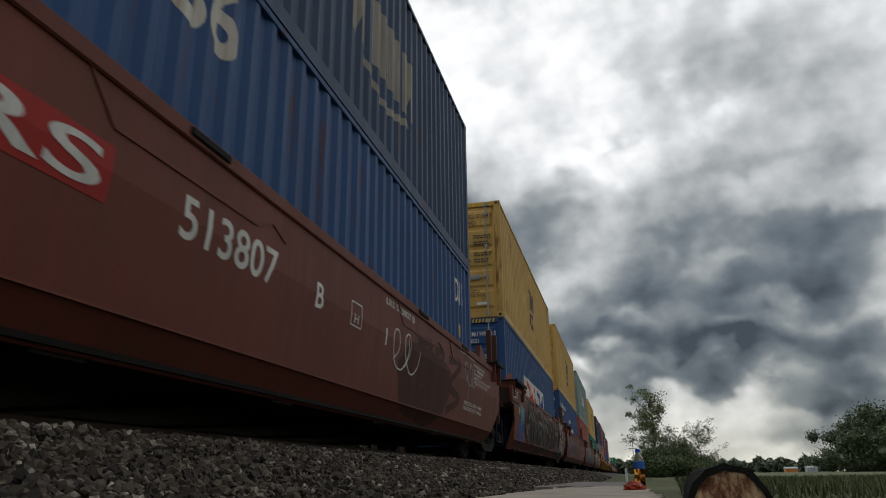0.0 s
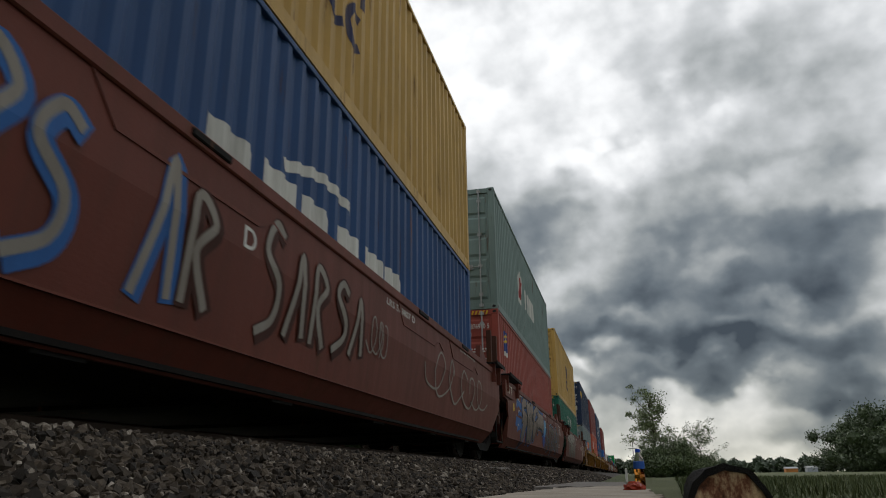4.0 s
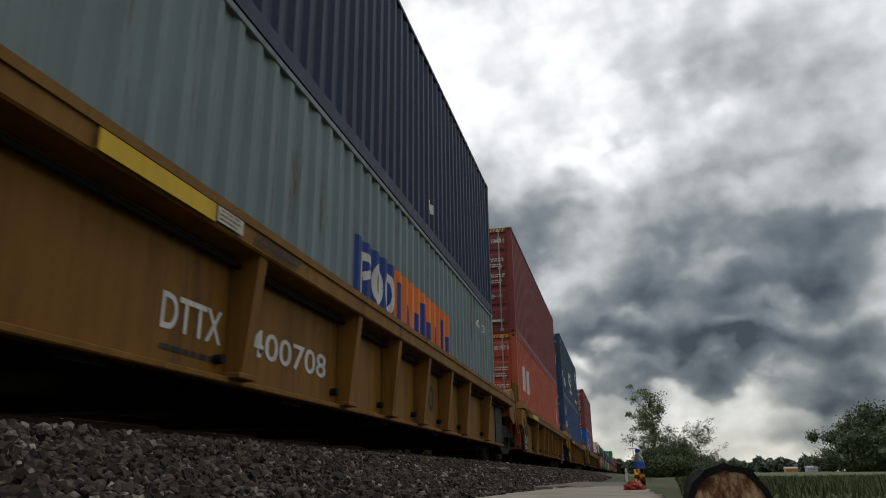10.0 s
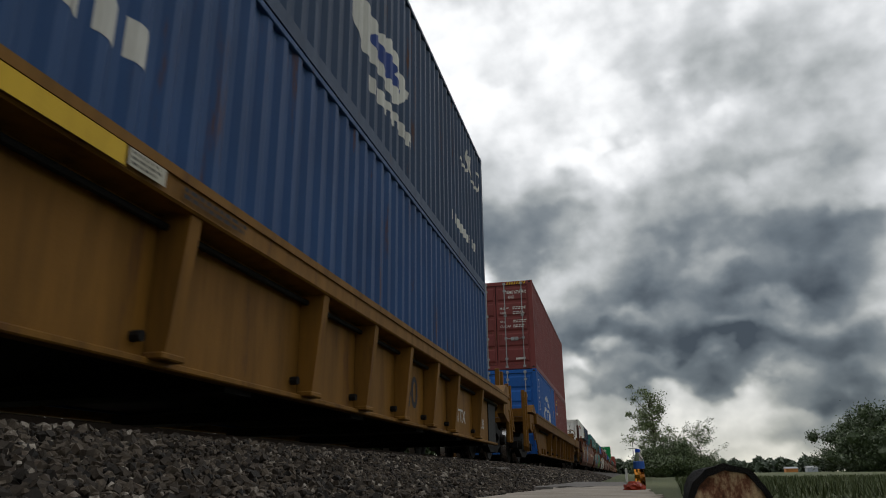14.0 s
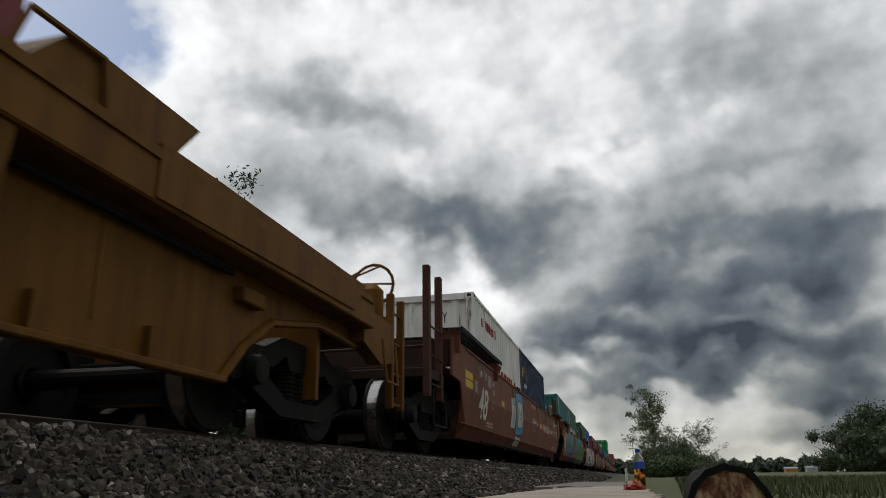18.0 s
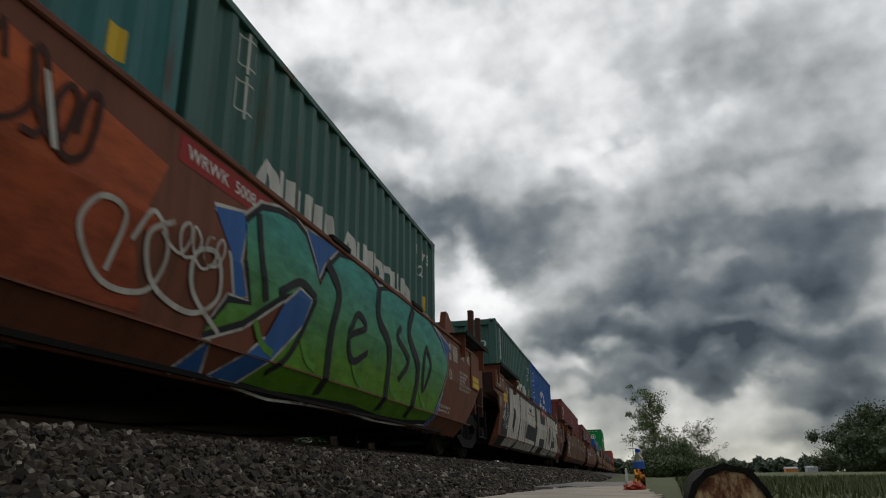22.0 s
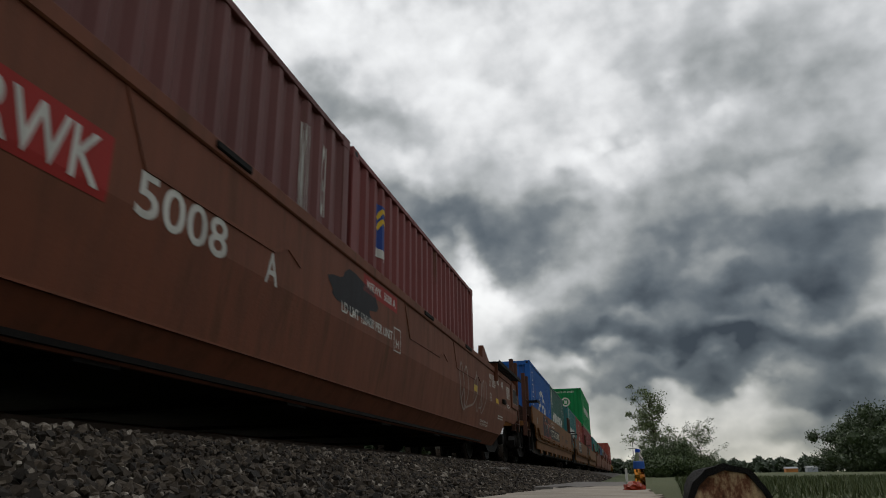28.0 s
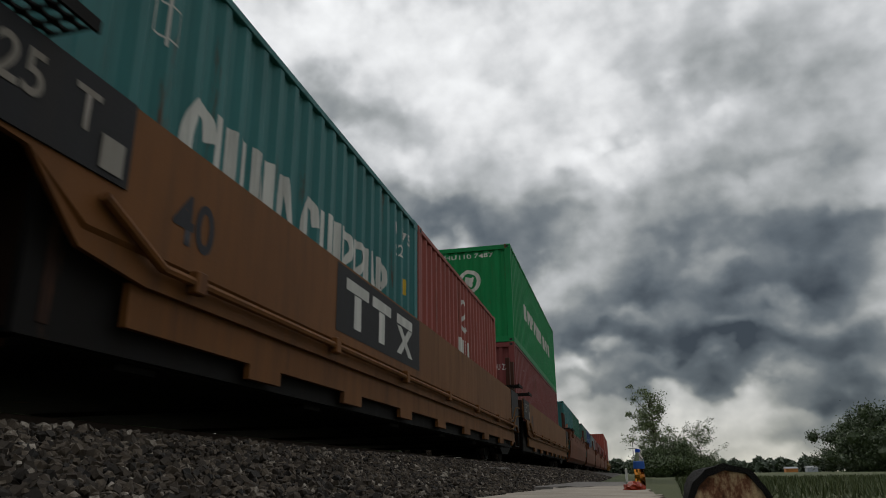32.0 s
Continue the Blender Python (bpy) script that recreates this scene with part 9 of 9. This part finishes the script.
for a in (-0.33, 0.05, 0.33, 0.98):
    rect(S40, c, a - 0.035, a + 0.035, 1.66, 2.08, M["letter"], 1, "name_bar")
    rect(S40, c, a - 0.075, a + 0.075, 1.66, 1.69, M["letter"], 2, "name_bar")
stroke(S40, c, [(-0.32, 2.05), (-0.18, 2.04), (-0.15, 1.94), (-0.30, 1.86)], 0.05, M["letter"], 2, "name_arch")
rect(S40, c, 0.20, 0.46, 2.05, 2.10, M["letter"], 2, "name_bar")
rect(S40, c, 0.98, 1.2, 1.66, 1.71, M["letter"], 2, "name_bar")
c = boxes["y4_top"]
bars(D40, c, -0.95, -0.45, 1.72, 1.95, 3, M["letter"], 49, "name_bar", 0.5)
rect(D40, c, -1.0, -0.6, 1.2, 1.33, M["yellowmark"], 14, "yellow_placard")
rect(D40, c, -0.85, -0.7, 0.72, 0.98, M["letter"], 14, "paper_placard")
for k in ("y4_low1", "w3_2", "t1_1"):
    emblem_cloud(boxes[k], M["letter"])
    c = boxes[k]
    for i, z in enumerate((2.1, 1.75, 1.4)):
        stroke(S20, c, [(-2.5, z + 0.2), (-2.3, z + 0.2), (-2.3, z), (-2.5, z + 0.02)], 0.03, M["letter"], 1, "stroke_mark", closed=i != 1)
        stroke(S20, c, [(-2.4, z + 0.26), (-2.4, z - 0.04)], 0.03, M["letter"], 3, "stroke_mark", smooth=False)
    small_lines(S20, c, 1.95, 2.3, 0.06, 5, 0.14, 0.06, M["letter"], 6)
    small_lines(S20, c, 2.2, 2.3, 0.06, 4, 0.14, 0.06, M["letter"], 7)
    rect(S20, c, 2.35, 2.5, 1.5, 1.7, M["yellowmark"], 1, "yellow_plate")
for k, code in (("w2_1", "417735 9"), ("w2_2", ""), ("w3_1", "502690 0"), ("t1_2", ""), ("t2_1", "411279 9")):
    worn_name(boxes[k])
    if code:
        end_number(boxes[k], code, F20, 2.0)
c = boxes["w1_1"]
bars(S20, c, -2.25, -0.5, 2.12, 2.30, 8, M["redmark"], 50, "name_bar", 0.6)
poly(S20, c, [(-2.6, 1.1), (-2.1, 1.55), (-1.7, 1.1)], M["bluemark"], 1, "emblem")
bars(S20, c, -2.1, 2.3, 1.1, 1.55, 9, M["redmark"], 53, "name_bar", 0.5, 0.06)
write(F20, c, "Y\nM\nL", 0.62, 0.72, 1.5, 2.25, M["darkletter"])
c = boxes["w1_2"]
bars(S20, c, -2.6, -1.5, 1.9, 2.2, 4, M["yellowmark"], 54, "name_bar", 0.6)
bars(S20, c, -2.3, -1.7, 1.65, 1.75, 4, M["letter"], 55, "name_bar", 0.3)
c = boxes["w4_1"]
stroke(S20, c, [(-2.4, 2.25), (-2.1, 2.25), (-2.1, 2.0), (-2.35, 1.95)], 0.06, M["letter"], 1, "stroke_mark")
rect(S20, c, -2.4, -2.1, 1.6, 1.82, M["letter"], 1, "white_mark")
c = boxes["w5_1"]
rect(S20, c, -2.15, -1.0, 1.55, 2.32, M["bluemark"], 1, "blue_panel")
for k in range(4):
    stroke(S20, c, [(-1.7, 2.0 + k * 0.07), (-1.45, 2.08 + k * 0.07), (-1.2, 2.0 + k * 0.07), (-1.03, 2.02 + k * 0.07)], 0.03, M["yellowmark"], 2, "emblem_arc")
bars(S20, c, -2.05, -1.05, 1.62, 1.95, 6, M["letter"], 56, "name_bar", 0.5)
write(S20, c, "BMOU 105", 2.0, 2.15, 1.3, 2.3)
write(S20, c, "22G1", 2.4, 2.55, 1.6, 2.3)
rect(S20, c, 2.42, 2.54, 1.25, 1.42, M["yellowmark"], 1, "yellow_plate")
for k in ("w5_2", "y4_low2"):
    c = boxes[k]
    rect(S20, c, -2.2, -1.88, 1.75, 2.3, M["bluemark"], 1, "blue_panel")
    stroke(S20, c, [(-2.15, 2.0), (-2.04, 2.12), (-1.93, 2.05)], 0.05, M["yellowmark"], 2, "emblem_arc")
    stroke(S20, c, [(-2.15, 2.12), (-2.04, 2.24), (-1.93, 2.17)], 0.05, M["yellowmark"], 2, "emblem_arc")
    rect(S20, c, -2.2, -1.88, 1.68, 1.78, M["letter"], 2, "name_bar")
c = boxes["t2_2"]
stroke(S20, c, [(-0.35, 2.1), (-0.15, 2.2), (0.05, 2.05), (-0.25, 1.85), (-0.1, 1.7), (0.1, 1.78)], 0.07, M["letter"], 1, "emblem_stroke")
bars(S20, c, -0.5, 0.3, 1.3, 1.55, 4, M["letter"], 57, "name_bar", 0.5)
c = boxes["t3_top"]
bars(S40, c, -3.7, 4.0, 1.10, 1.55, 9, M["letter"], 58, "name_bar", 0.6)
write(F40, c, "GHU110 7487", -0.75, 0.75, 2.28, 2.40)
stroke(F40, c, [(0.1 + 0.26 * math.cos(a), 1.65 + 0.26 * math.sin(a)) for a in np.linspace(0, 5.6, 10)], 0.10, M["letter"], 1, "round_emblem", closed=True)
blob(F40, c, 0.1, 1.65, 0.12, 0.12, M["letter"], 2, 3, 0.4, "round_emblem", lo=0, hi=3)
c = boxes["t3_low"]
write(F40, c, "BMOU 22", 0.5, 1.0, 1.9, 2.05)
hatch_box(S40, c, -4.4, -4.1, 1.3, 2.1, M["letter"])


def motions():
    """The whole train rolls towards the camera; its wheels turn with it."""
    times = [0, 1, 2, 3, 4, 6, 8, 10, 12, 14, 16, 18, 20, 22, 24, 26, 28, 29, 30, 31, 32]
    for thing, q, z in MOVERS:
        walk(thing, [(t, pose(TRACK, q - train_shift(t), z)) for t in times])
    for wheel, y, q in WHEELS:
        if q > 205:
            continue
        rows = []
        for i in range(0, 961, 2):
            t = i / 30
            rows.append((t, pose(0, y, 0.42, math.degrees(train_shift(t) / 0.42) % 360)))
        walk(wheel, rows)


motions()
